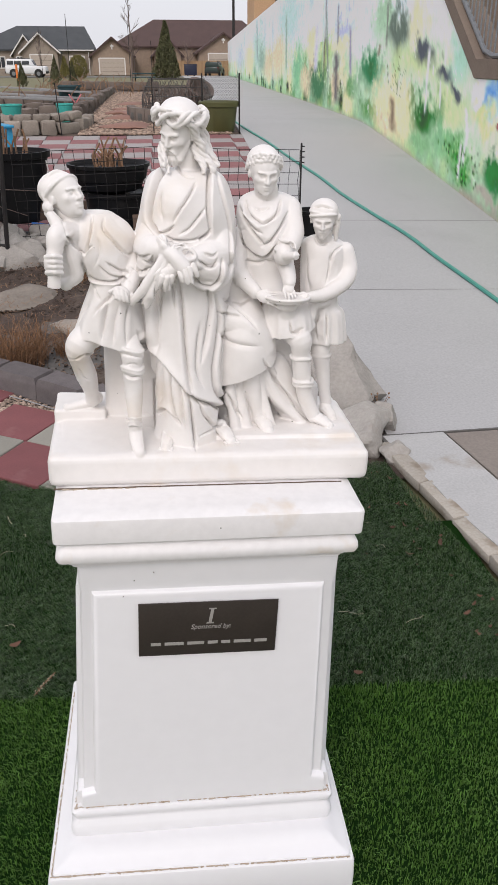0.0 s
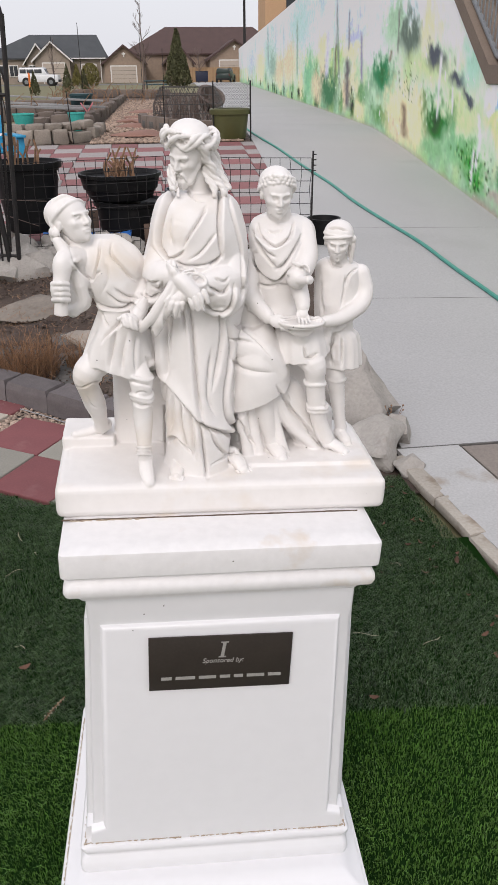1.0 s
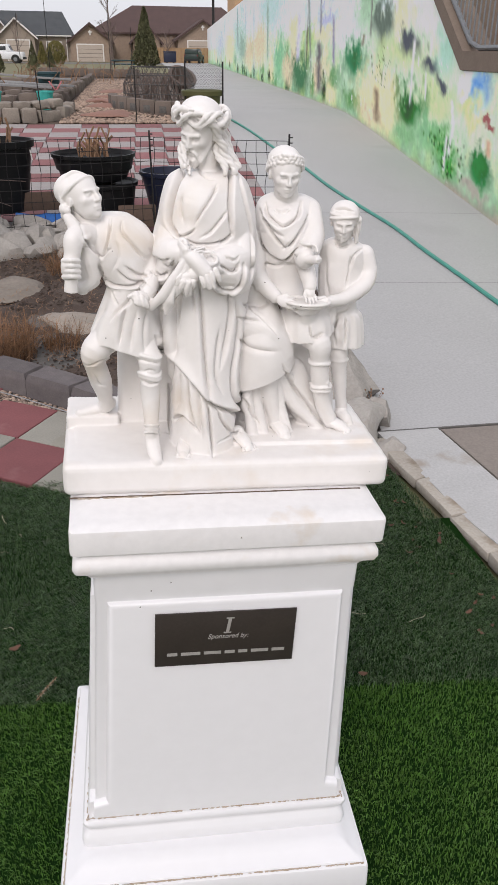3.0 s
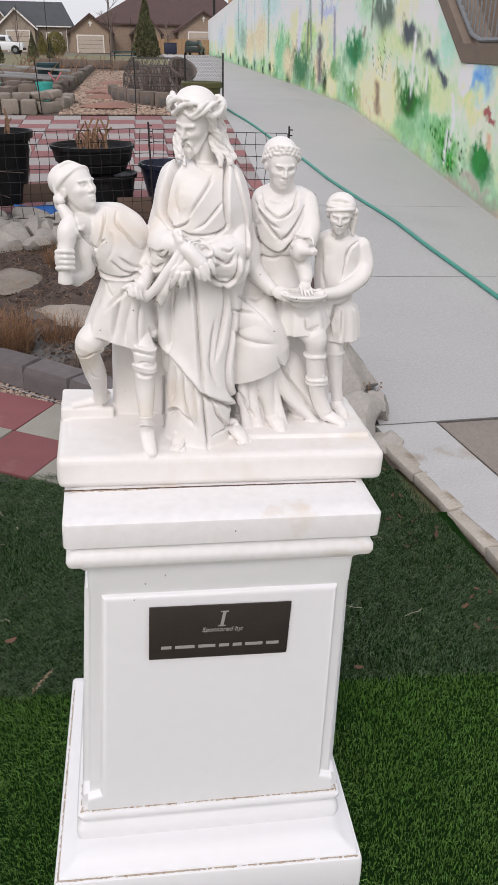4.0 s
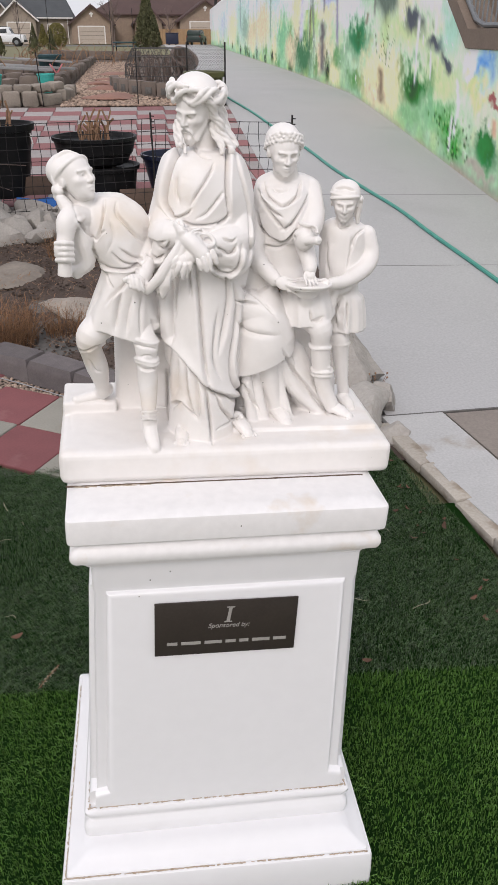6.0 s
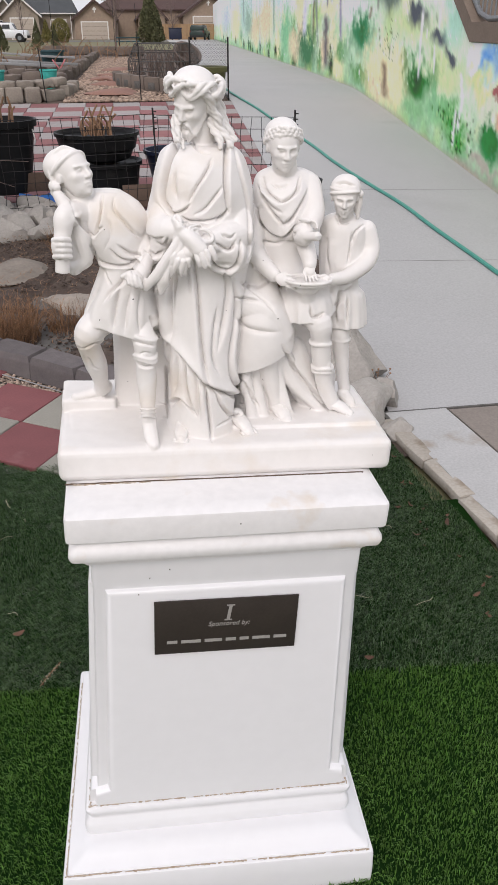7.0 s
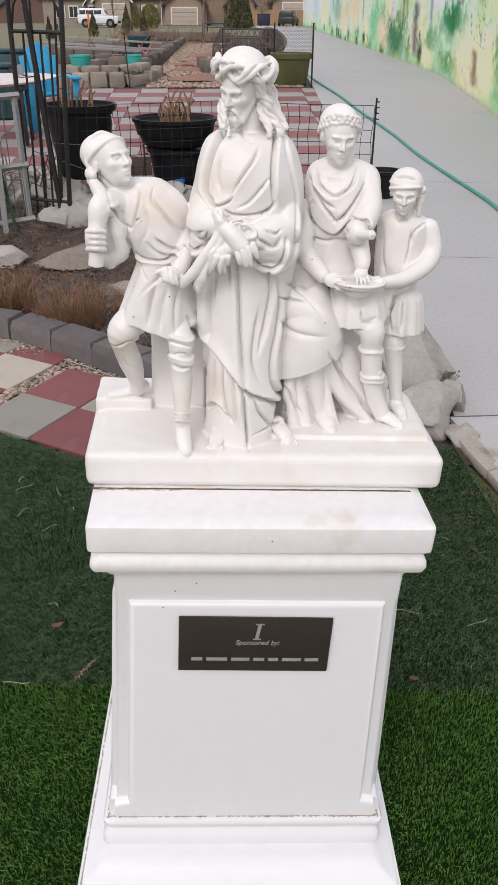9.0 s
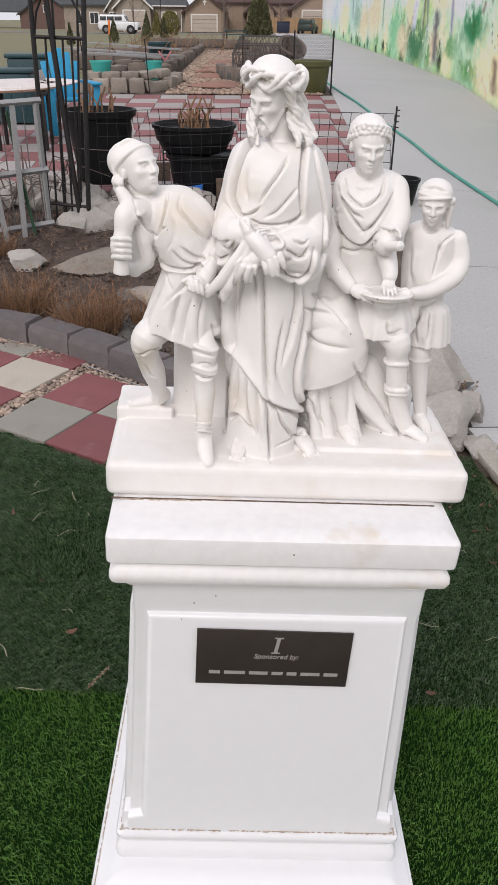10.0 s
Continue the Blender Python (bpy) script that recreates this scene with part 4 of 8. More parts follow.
    def on_head(self, m, path, radii, sides=10, n=5):
        """A band, knot or lock on a head, in the head's own measure."""
        k = m.to_scale()[0]
        pts, rr = smooth_path(path, radii, n)
        pts = [m @ p for p in pts]
        tube(pts, [r * k for r in rr], sides, self.fine)
        for p, r in ((pts[0], rr[0]), (pts[-1], rr[-1])):
            add_ball(self.fine, 2, Matrix.Translation(p) @ Matrix.Scale(r * k, 4))

    def egg_on_head(self, m, at, r, rot=(0, 0, 0)):
        add_ball(self.fine, 4, m @ pose(*at, *rot) @ Matrix.Diagonal((*r, 1)))

    def lock(self, path, r, strands=3, wave=0.5, seed=0):
        """A lock of hair: thin strands that wind loosely round one path."""
        pts, rr = smooth_path(path, [r] * (len(path) - 1) + [r * 0.45], 6)
        for j in range(strands):
            line = []
            for i, p in enumerate(pts):
                a = i * wave + 2 * math.pi * j / strands + seed
                line.append(p + Vector((math.cos(a), 0.7 * math.sin(a), 0.3 * math.sin(a * 0.7))) * rr[i] * 0.75)
            tube(line, [q * 0.62 for q in rr], 8, self.fine)

    def hand(self, c, s, aim, fan, curl=0.6):
        """A palm with four fingers and a thumb; aim is where the fingers point, fan the way they spread."""
        c, aim, fan = Vector(c), Vector(aim).normalized(), Vector(fan).normalized()
        down = aim.cross(fan).normalized()
        rot = Matrix((fan, aim, down)).transposed().to_4x4()
        add_ball(self.fine, 3, Matrix.Translation(c) @ rot @ Matrix.Diagonal((0.52 * s, 0.60 * s, 0.26 * s, 1)))
        for k in range(4):
            b = c + fan * (0.30 * (k - 1.5)) * s + aim * 0.40 * s - down * 0.08 * s
            n = 0.80 - 0.07 * abs(k - 1.3)
            e = b + aim * n * 0.62 * s + down * curl * 0.16 * s + fan * 0.03 * (k - 1.5) * s
            g = e + aim * n * 0.38 * s + down * curl * 0.50 * s
            self.limb([b, b.lerp(e, 0.5) - down * 0.04 * s, e, g], [0.130 * s, 0.125 * s, 0.118 * s, 0.092 * s], 10, 1.0, self.fine)
        b = c - fan * 0.42 * s
        self.limb([b, b + aim * 0.36 * s - fan * 0.16 * s, b + aim * 0.78 * s - fan * 0.02 * s], [0.16 * s, 0.135 * s, 0.10 * s], 10, 1.0, self.fine)

    def grip(self, fingers, r):
        """Fingers of a closed or resting hand, each from knuckle to tip."""
        for a, b in fingers:
            a, b = Vector(a), Vector(b)
            m = a.lerp(b, 0.5) + Vector((0, -0.35 * r, 0))
            self.limb([a, m, b], [r, r * 1.02, r * 0.86], 10, 1.0, self.fine)

    def foot(self, heel, toe, s):
        heel, toe = Vector(heel), Vector(toe)
        d = (toe - heel).normalized()
        side = d.cross(Vector((0, 0, 1))).normalized()
        mid = heel.lerp(toe, 0.55)
        self.limb([heel + Vector((0, 0, 0.5 * s)), mid + Vector((0, 0, 0.28 * s)), heel.lerp(toe, 0.85)], [0.62 * s, 0.58 * s, 0.42 * s], 12, 0.75, self.fine)
        for k in range(5):
            b = heel.lerp(toe, 0.82) + side * (k - 2) * 0.26 * s
            tube([b, b + d * (0.42 - 0.05 * k) * s - Vector((0, 0, 0.08 * s))], [0.15 * s, 0.12 * s], 8, self.fine)
            self.ell(b + d * (0.45 - 0.05 * k) * s - Vector((0, 0, 0.08 * s)), (0.13 * s,) * 3, sub=2, into=self.fine)

    def fused(self, name, voxel, material, m, cuts=()):
        whole = bmesh.new()
        for rough, size, rounds in ((self.bm, voxel, 2), (self.fine, voxel * 0.64, 1)):
            me = bpy.data.meshes.new("solid")
            rough.to_mesh(me)
            rough.free()
            tmp = new("solid", me)
            r = tmp.modifiers.new("fuse", "REMESH")
            r.mode, r.voxel_size, r.use_smooth_shade = "VOXEL", size, True
            k = tmp.modifiers.new("soften", "SMOOTH")
            k.factor, k.iterations = 0.5, rounds
            one = bpy.data.meshes.new_from_object(tmp.evaluated_get(bpy.context.evaluated_depsgraph_get()))
            bpy.data.objects.remove(tmp)
            whole.from_mesh(one)
        out = bpy.data.meshes.new(name)
        whole.to_mesh(out)
        whole.free()
        out.polygons.foreach_set("use_smooth", [True] * len(out.polygons))
        cut(out, cuts)
        out.name = name
        out.materials.clear()
        out.materials.append(material)
        ob = new(name, out)
        ob.matrix_basis = m
        return ob


SIGHT = Vector((-0.23, -1.29, 1.64))


def cut(me, cuts):
    """Draws creases into a cast body as seen from in front: each is a path of (x, z) places, its width, its depth and
    the side on which the cloth rises beside it (1, -1, or 0 for none)."""
    n = len(me.vertices)
    co = np.empty(n * 3)
    me.vertices.foreach_get("co", co)
    co = co.reshape(n, 3)
    me.calc_loop_triangles()
    no = np.empty(n * 3)
    me.vertices.foreach_get("normal", no)
    no = no.reshape(n, 3)
    tri = np.empty(len(me.loop_triangles) * 3, int)
    me.loop_triangles.foreach_get("vertices", tri)
    bvh = BVHTree.FromPolygons(co.tolist(), tri.reshape(-1, 3).tolist())
    push = np.zeros(n)
    for path, w, depth, side in cuts:
        pts, _ = smooth_path([(x, -0.05, z) for x, z in path], 1.0, 6)
        spine = []
        for p in pts:
            h = bvh.ray_cast(SIGHT, (p - SIGHT).normalized())[0]
            if h:
                spine.append(h)
        if len(spine) < 3:
            continue
        P = np.array(spine)
        for _ in range(2):
            P[1:-1] = 0.25 * P[:-2] + 0.5 * P[1:-1] + 0.25 * P[2:]
        run = np.concatenate(([0], np.cumsum(np.linalg.norm(np.diff(P, axis=0), axis=1))))
        at = np.linspace(0, run[-1], max(8, int(run[-1] / (0.3 * w))))
        P = np.stack([np.interp(at, run, P[:, i]) for i in range(3)], axis=1)
        T = np.gradient(P, axis=0)
        T /= np.linalg.norm(T, axis=1)[:, None] + 1e-9
        S = np.cross(T, np.array([0.0, 1.0, 0.0]))
        S /= np.linalg.norm(S, axis=1)[:, None] + 1e-9
        reach = 7 * w if side else 2.5 * w
        near = np.where(np.all((co > P.min(0) - reach) & (co < P.max(0) + reach), axis=1) & (no[:, 1] < 0.3))[0]
        if not len(near):
            continue
        V = co[near]
        best, which = np.full(len(near), 9.0), np.zeros(len(near), int)
        for i in range(len(P)):
            q = (V[:, 0] - P[i, 0]) ** 2 + (V[:, 2] - P[i, 2]) ** 2
            hit = q < best
            best[hit], which[hit] = q[hit], i
        rel = V - P[which]
        lat = (rel * S[which]).sum(1) / w
        past = np.where((which == 0) | (which == len(P) - 1), np.abs((rel * T[which]).sum(1)) / w, 0)
        u = which / (len(P) - 1)
        fade = np.clip(np.minimum(u, 1 - u) * 4 + 0.25, 0, 1) * np.exp(-past ** 2) * np.exp(-(rel[:, 1] / (0.014 + 2.0 * w)) ** 4)
        f = -0.95 * np.exp(-(lat * 1.4) ** 2) - 0.85 * np.exp(-(lat * max(1.4, w / 0.0013)) ** 2)
        if side:
            l = lat * side
            f = f + np.where(l > 0, 1.1 * (1 - np.exp(-l * 1.4)) * np.exp(-np.maximum(l - 0.8, 0) / 2.0), 0)
        push[near] += 1.75 * depth * f * fade
    wave = np.sin(co[:, 0] * 61 + 1.3 * np.sin(co[:, 2] * 47)) * np.sin(co[:, 2] * 53 + 1.7 * np.sin(co[:, 1] * 71)) * np.sin(co[:, 1] * 57 + 0.6)
    push += 0.0007 * wave
    co = co + no * push[:, None]
    me.vertices.foreach_set("co", co.ravel())
    me.update()


def eased(rings, n=7):
    """Rows of numbers, eased from one to the next."""
    out = []
    for i in range(len(rings) - 1):
        p0, p1, p2, p3 = [np.array(rings[max(0, min(len(rings) - 1, i + q))], float) for q in (-1, 0, 1, 2)]
        for k in range(n):
            t = k / n
            row = 0.5 * (2 * p1 + (p2 - p0) * t + (2 * p0 - 5 * p1 + 4 * p2 - p3) * t * t + (3 * p1 - p0 - 3 * p2 + p3) * t ** 3)
            out.append([float(q) for q in row])
    out.append([float(q) for q in rings[-1]])
    return out


def smooth_path(path, radii, n=5):
    """Points eased along a path, with their radii."""
    rr = radii if isinstance(radii, (list, tuple)) else [radii] * len(path)
    pts = [Vector(p) for p in path]
    out, ro = [], []
    for i in range(len(pts) - 1):
        p0, p1, p2, p3 = pts[max(i - 1, 0)], pts[i], pts[i + 1], pts[min(i + 2, len(pts) - 1)]
        for k in range(n):
            t = k / n
            out.append(0.5 * (2 * p1 + (p2 - p0) * t + (2 * p0 - 5 * p1 + 4 * p2 - p3) * t * t + (3 * p1 - p0 - 3 * p2 + p3) * t ** 3))
            ro.append(rr[i] + (rr[i + 1] - rr[i]) * t)
    out.append(pts[-1])
    ro.append(rr[-1])
    return out, ro


s = Carving()
# slab under the figures
s.block((0.592, 0.262, 0.062), (-0.022, 0.008, 0.974), 0.013)
s.block((0.098, 0.095, 0.040), (-0.266, 0.078, 1.009), 0.005)
s.block((0.40, 0.09, 0.19), (-0.018, 0.088, 1.075), 0.012)
s.block((0.10, 0.07, 0.10), (0.17, 0.10, 1.02), 0.03)
s.block((0.562, 0.20, 0.02), (-0.022, 0.034, 0.999), 0.008, (3.0, 0, 0))
s.block((0.285, 0.19, 0.012), (0.118, 0.034, 1.006), 0.003)

# bearded standing figure in a long robe
s.head((-0.0850, -0.0020, 1.5360), 0.0415, -40, 17, 4, beard=True)
s.limb([(-0.0730, 0.0100, 1.5050), (-0.0700, 0.0120, 1.4840), (-0.0650, 0.0160, 1.4530)], [0.021, 0.0195, 0.026])
# hair: mass and locks
s.ell((-0.0620, 0.0220, 1.5330), (0.021, 0.030, 0.032))
s.ell((-0.0520, 0.0260, 1.5040), (0.017, 0.024, 0.028))
for i, (path, r) in enumerate((
        ([(-0.0800, -0.0330, 1.5560), (-0.0640, -0.0300, 1.5500), (-0.0580, -0.0180, 1.5330), (-0.0480, -0.0160, 1.5200), (-0.0450, -0.0120, 1.5050), (-0.0350, -0.0150, 1.4930), (-0.0270, -0.0200, 1.4800)], 0.0060),
        ([(-0.0740, -0.0240, 1.5480), (-0.0600, -0.0160, 1.5400), (-0.0540, -0.0080, 1.5240), (-0.0430, -0.0060, 1.5100), (-0.0390, -0.0080, 1.4950), (-0.0240, -0.0140, 1.4850)], 0.0062),
        ([(-0.0620, -0.0100, 1.5500), (-0.0480, 0.0000, 1.5370), (-0.0430, 0.0040, 1.5180), (-0.0310, 0.0020, 1.5030), (-0.0170, -0.0040, 1.4870)], 0.0062),
        ([(-0.0590, -0.0060, 1.5190), (-0.0540, -0.0120, 1.5020), (-0.0450, -0.0220, 1.4910), (-0.0440, -0.0300, 1.4770)], 0.0050),
        ([(-0.0520, 0.0060, 1.5520), (-0.0400, 0.0120, 1.5340), (-0.0340, 0.0120, 1.5120), (-0.0200, 0.0060, 1.4960)], 0.0060),
        ([(-0.1090, -0.0040, 1.5200), (-0.1090, -0.0140, 1.5020), (-0.1050, -0.0240, 1.4880), (-0.1010, -0.0320, 1.4760)], 0.0042),
        ([(-0.1110, 0.0060, 1.5200), (-0.1130, 0.0000, 1.5020), (-0.1100, -0.0140, 1.4860)], 0.0050))):
    s.lock(path, r, 3, 0.45, 1.3 * i)
# plaited crown of stems with short thorns
for j in range(4):
    ring = []
    for k in range(61):
        a = 2 * math.pi * k / 60
        ph = (3.0 if j < 3 else 4.0) * a + j * 2 * math.pi / 3 + 0.5 * math.sin(2 * a + j)
        r = 0.0400 + 0.0042 * math.cos(ph)
        ring.append((-0.082 + r * math.cos(a), 0.004 + r * 1.04 * math.sin(a), 1.5625 + 0.0100 * math.sin(ph) + 0.004 * math.sin(a) + 0.002 * math.sin(5 * a + j)))
    tube(ring, [0.0041 + 0.0009 * math.sin(1.7 * k + 2 * j) for k in range(61)], 10, s.fine)
for k in range(15):
    a = 2 * math.pi * k / 15 + 0.4
    c = Vector((-0.082 + 0.043 * math.cos(a), 0.004 + 0.045 * math.sin(a), 1.5625 + 0.010 * math.sin(4.3 * k)))
    tube([c, c + Vector((0.009 * math.cos(a + 1.1), 0.009 * math.sin(a + 1.1), 0.007 * math.sin(2.1 * k)))], [0.0030, 0.0010], 6, s.fine)
s.ell((-0.0830, 0.0060, 1.5630), (0.0345, 0.038, 0.0275))
# robe and cloak
robe = s.drape([(-0.0665, 0.016, 1.4785, 0.0255, 0.026, 0.0000), (-0.0675, 0.014, 1.4770, 0.0485, 0.040, 0.0000), (-0.0685, 0.008, 1.4640, 0.0665, 0.052, 0.0012), (-0.0675, 0.003, 1.4370, 0.0765, 0.060, 0.0018), (-0.0675, 0.0, 1.4065, 0.0825, 0.063, 0.0024), (-0.0705, -0.002, 1.3705, 0.0875, 0.062, 0.0036), (-0.0720, -0.002, 1.3325, 0.0880, 0.062, 0.0042), (-0.0705, -0.001, 1.3015, 0.0845, 0.062, 0.0042), (-0.0695, -0.002, 1.2735, 0.0785, 0.064, 0.006), (-0.0725, -0.004, 1.2440, 0.0775, 0.066, 0.008), (-0.0730, -0.006, 1.2130, 0.0750, 0.068, 0.010), (-0.0685, -0.009, 1.1815, 0.0685, 0.070, 0.012), (-0.0645, -0.014, 1.1280, 0.0635, 0.071, 0.014), (-0.0620, -0.018, 1.0710, 0.0610, 0.070, 0.014), (-0.064, -0.021, 1.03, 0.058, 0.070, 0.016), (-0.064, -0.022, 1.002, 0.062, 0.074, 0.02)], ((5, 0.4, 3), (8, 1.1, -4)))
# sleeves
s.limb([(-0.1360, -0.0220, 1.3860), (-0.1390, -0.0460, 1.3610), (-0.1270, -0.0700, 1.3600), (-0.1130, -0.0800, 1.3640)], [0.014, 0.021, 0.019, 0.014])
s.limb([(-0.1370, -0.0520, 1.3380), (-0.1460, -0.0500, 1.3200), (-0.1530, -0.0420, 1.3050)], [0.018, 0.013, 0.006], 10)
s.limb([(-0.1160, -0.0820, 1.3810), (-0.1110, -0.0920, 1.3720), (-0.1100, -0.0880, 1.3520)], [0.008, 0.0095, 0.008], 10)
s.limb([(-0.0150, -0.0260, 1.3950), (-0.0160, -0.0420, 1.3530), (-0.0370, -0.0580, 1.3470), (-0.0600, -0.0760, 1.3470)], [0.014, 0.028, 0.027, 0.018])
s.limb([(-0.0590, -0.0640, 1.3090), (-0.0350, -0.0680, 1.3050), (-0.0110, -0.0580, 1.3120), (0.0030, -0.0360, 1.3330)], [0.006, 0.012, 0.014, 0.012], 10)
s.limb([(-0.0470, -0.0660, 1.3280), (-0.0240, -0.0640, 1.3260)], [0.020, 0.022], 12)
# hanging folds by the feet
s.limb([(-0.0590, -0.0360, 1.1090), (-0.0520, -0.0520, 1.0500), (-0.0470, -0.0760, 1.0020)], [0.018, 0.018, 0.013], 14)
s.limb([(-0.0290, -0.0340, 1.0860), (-0.0230, -0.0400, 1.0440), (-0.0270, -0.0500, 1.0100)], [0.016, 0.016, 0.012], 14)
# bound forearms and hands
s.limb([(-0.1090, -0.0880, 1.3630), (-0.0960, -0.1000, 1.3550), (-0.0820, -0.1060, 1.3400)], [0.0125, 0.0118, 0.0125])
s.ell((-0.0790, -0.1020, 1.3370), (0.0125, 0.009, 0.0115), (0, 35, 0), into=s.fine)
s.grip((((-0.0880, -0.1130, 1.3330), (-0.0830, -0.1140, 1.3190)), ((-0.0810, -0.1160, 1.3370), (-0.0750, -0.1170, 1.3180)), ((-0.0730, -0.1160, 1.3410), (-0.0670, -0.1160, 1.3200)), ((-0.0660, -0.1120, 1.3460), (-0.0590, -0.1120, 1.3280))), 0.0042)
s.limb([(-0.0720, -0.0860, 1.3450), (-0.0890, -0.0920, 1.3380), (-0.1000, -0.0960, 1.3330)], [0.0125, 0.0118, 0.0125])
s.ell((-0.1090, -0.0980, 1.3280), (0.0165, 0.010, 0.0135), (0, -28, 0), into=s.fine)
s.grip((((-0.1220, -0.1030, 1.3260), (-0.1280, -0.0970, 1.3120)), ((-0.1150, -0.1070, 1.3240), (-0.1210, -0.1000, 1.3060)), ((-0.1070, -0.1080, 1.3230), (-0.1130, -0.1010, 1.3030)), ((-0.0990, -0.1060, 1.3250), (-0.1040, -0.1000, 1.3050)), ((-0.1180, -0.1000, 1.3350), (-0.1270, -0.1020, 1.3250))), 0.0046)
ring = [tuple(a0 + b0 for a0, b0 in zip((-0.0740, -0.0940, 1.3600), (0.013 * math.cos(a), 0.004 * math.sin(a), 0.008 * math.sin(a) - 0.004 * math.cos(a)))) for a in [2 * math.pi * k / 14 for k in range(15)]]
tube(ring, 0.0036, 8, s.bm)
s.limb([(-0.1130, -0.0960, 1.3540), (-0.0980, -0.0980, 1.3690), (-0.0830, -0.0900, 1.3730)], [0.0045, 0.005, 0.004], 8)
for k in range(2):
    s.limb([tuple(a0 + b0 for a0, b0 in zip((-0.1130, -0.0940, 1.3570), (0.009 * k, 0, 0.004 * k))), tuple(a0 + b0 for a0, b0 in zip((-0.1300, -0.0980, 1.3280), (0.012 * k, 0, 0.0))), tuple(a0 + b0 for a0, b0 in zip((-0.1470, -0.0960, 1.3000), (0.016 * k, 0, -0.002 * k))), tuple(a0 + b0 for a0, b0 in zip((-0.1650, -0.0880, 1.2770), (0.022 * k, 0, -0.003 * k)))], [0.0055, 0.008, 0.0085, 0.0075], 10)
s.foot((-0.102, -0.060, 1.006), (-0.109, -0.100, 1.006), 0.022)
s.foot((-0.002, -0.040, 1.010), (0.017, -0.080, 1.008), 0.024)

# stooping figure in a cap and short tunic
hm = s.head((-0.2700, -0.0150, 1.4330), 0.0400, 48, -20, -3, jaw=0.92)
s.egg_on_head(hm, (0.0, 0.34, 0.34), (0.80, 0.80, 0.70), (20, 0, 0))
s.on_head(hm, [(0.73 * math.cos(a), 0.16 + 0.66 * math.sin(a), 0.27 - 0.40 * math.sin(a)) for a in [2 * math.pi * k / 14 for k in range(15)]], [0.10] * 15, 10, 3)
s.on_head(hm, [(0.10, -0.36, 0.80), (-0.22, -0.10, 0.98), (-0.55, 0.26, 0.74), (-0.74, 0.42, 0.20), (-0.72, 0.40, -0.18)], [0.06, 0.09, 0.10, 0.10, 0.08])
s.egg_on_head(hm, (-0.70, 0.46, -0.24), (0.20, 0.24, 0.24))
s.egg_on_head(hm, (-0.80, 0.26, -0.32), (0.15, 0.17, 0.16))
s.egg_on_head(hm, (-0.62, 0.58, -0.46), (0.20, 0.20, 0.20))
s.limb([(-0.2930, -0.0360, 1.4050), (-0.2830, -0.0400, 1.3910), (-0.2720, -0.0440, 1.3780)], [0.008, 0.011, 0.007], 10)
s.limb([(-0.2680, -0.0060, 1.4090), (-0.2540, -0.0060, 1.3910), (-0.2370, -0.0040, 1.3760)], [0.023, 0.023, 0.030])
s.drape([(-0.2190, 0.0, 1.4075, 0.0220, 0.024, 0.0000), (-0.2185, 0.0, 1.3945, 0.0415, 0.036, 0.0000), (-0.2110, -0.003, 1.3735, 0.0510, 0.046, 0.0025), (-0.2065, -0.006, 1.3440, 0.0515, 0.050, 0.0050), (-0.2010, -0.008, 1.3170, 0.0460, 0.046, 0.0060), (-0.1985, -0.010, 1.2935, 0.0385, 0.042, 0.0040)], ((5, 0.6, 8), (9, 2.0, -6)))
s.drape([(-0.1975, -0.010, 1.2995, 0.0335, 0.040, 0.0), (-0.1950, -0.012, 1.2770, 0.0400, 0.048, 0.02), (-0.1950, -0.014, 1.2465, 0.0500, 0.054, 0.035), (-0.1975, -0.014, 1.2115, 0.0605, 0.058, 0.05), (-0.2005, -0.014, 1.1880, 0.0655, 0.060, 0.055)], ((6, 0.6, 8), (11, 2.0, -6)), tilt=(-0.28, 0.0))
s.limb([(-0.2330, 0.0000, 1.3850), (-0.2080, -0.0040, 1.3850), (-0.1860, -0.0080, 1.3730), (-0.1730, -0.0100, 1.3560)], [0.025, 0.025, 0.025, 0.022])
s.limb([(-0.1700, -0.0060, 1.3500), (-0.1620, -0.0300, 1.3230), (-0.1670, -0.0660, 1.3000), (-0.1750, -0.0800, 1.2910)], [0.020, 0.016, 0.0125, 0.011])
s.ell((-0.1810, -0.0860, 1.2920), (0.0145, 0.011, 0.0105), (0, 20, 0), into=s.fine)
s.grip((((-0.1950, -0.0920, 1.2950), (-0.1910, -0.0980, 1.2880)), ((-0.1880, -0.0960, 1.2970), (-0.1850, -0.1000, 1.2850)), ((-0.1810, -0.0970, 1.2960), (-0.1780, -0.1000, 1.2820)), ((-0.1760, -0.0960, 1.2920), (-0.1720, -0.0980, 1.2800)), ((-0.1900, -0.0920, 1.3000), (-0.2000, -0.0940, 1.2950))), 0.0042)
s.limb([(-0.2550, -0.0120, 1.3740), (-0.2730, -0.0360, 1.3780), (-0.2850, -0.0540, 1.3750), (-0.2880, -0.0600, 1.3540), (-0.2910, -0.0620, 1.3420)], [0.020, 0.018, 0.0155, 0.013, 0.012])
s.limb([(-0.2870, -0.0600, 1.3780), (-0.2710, -0.0580, 1.3760), (-0.2610, -0.0450, 1.3790)], [0.005, 0.006, 0.005], 8)
s.limb([(-0.2690, -0.0300, 1.3610), (-0.2610, -0.0300, 1.3350), (-0.2580, -0.0300, 1.3070), (-0.2750, -0.0320, 1.2920)], [0.016, 0.020, 0.017, 0.012], 12, 0.8)
s.ell((-0.2710, -0.0200, 1.3170), (0.020, 0.022, 0.030))
s.ell((-0.2920, -0.0620, 1.3340), (0.0150, 0.015, 0.017), into=s.fine)
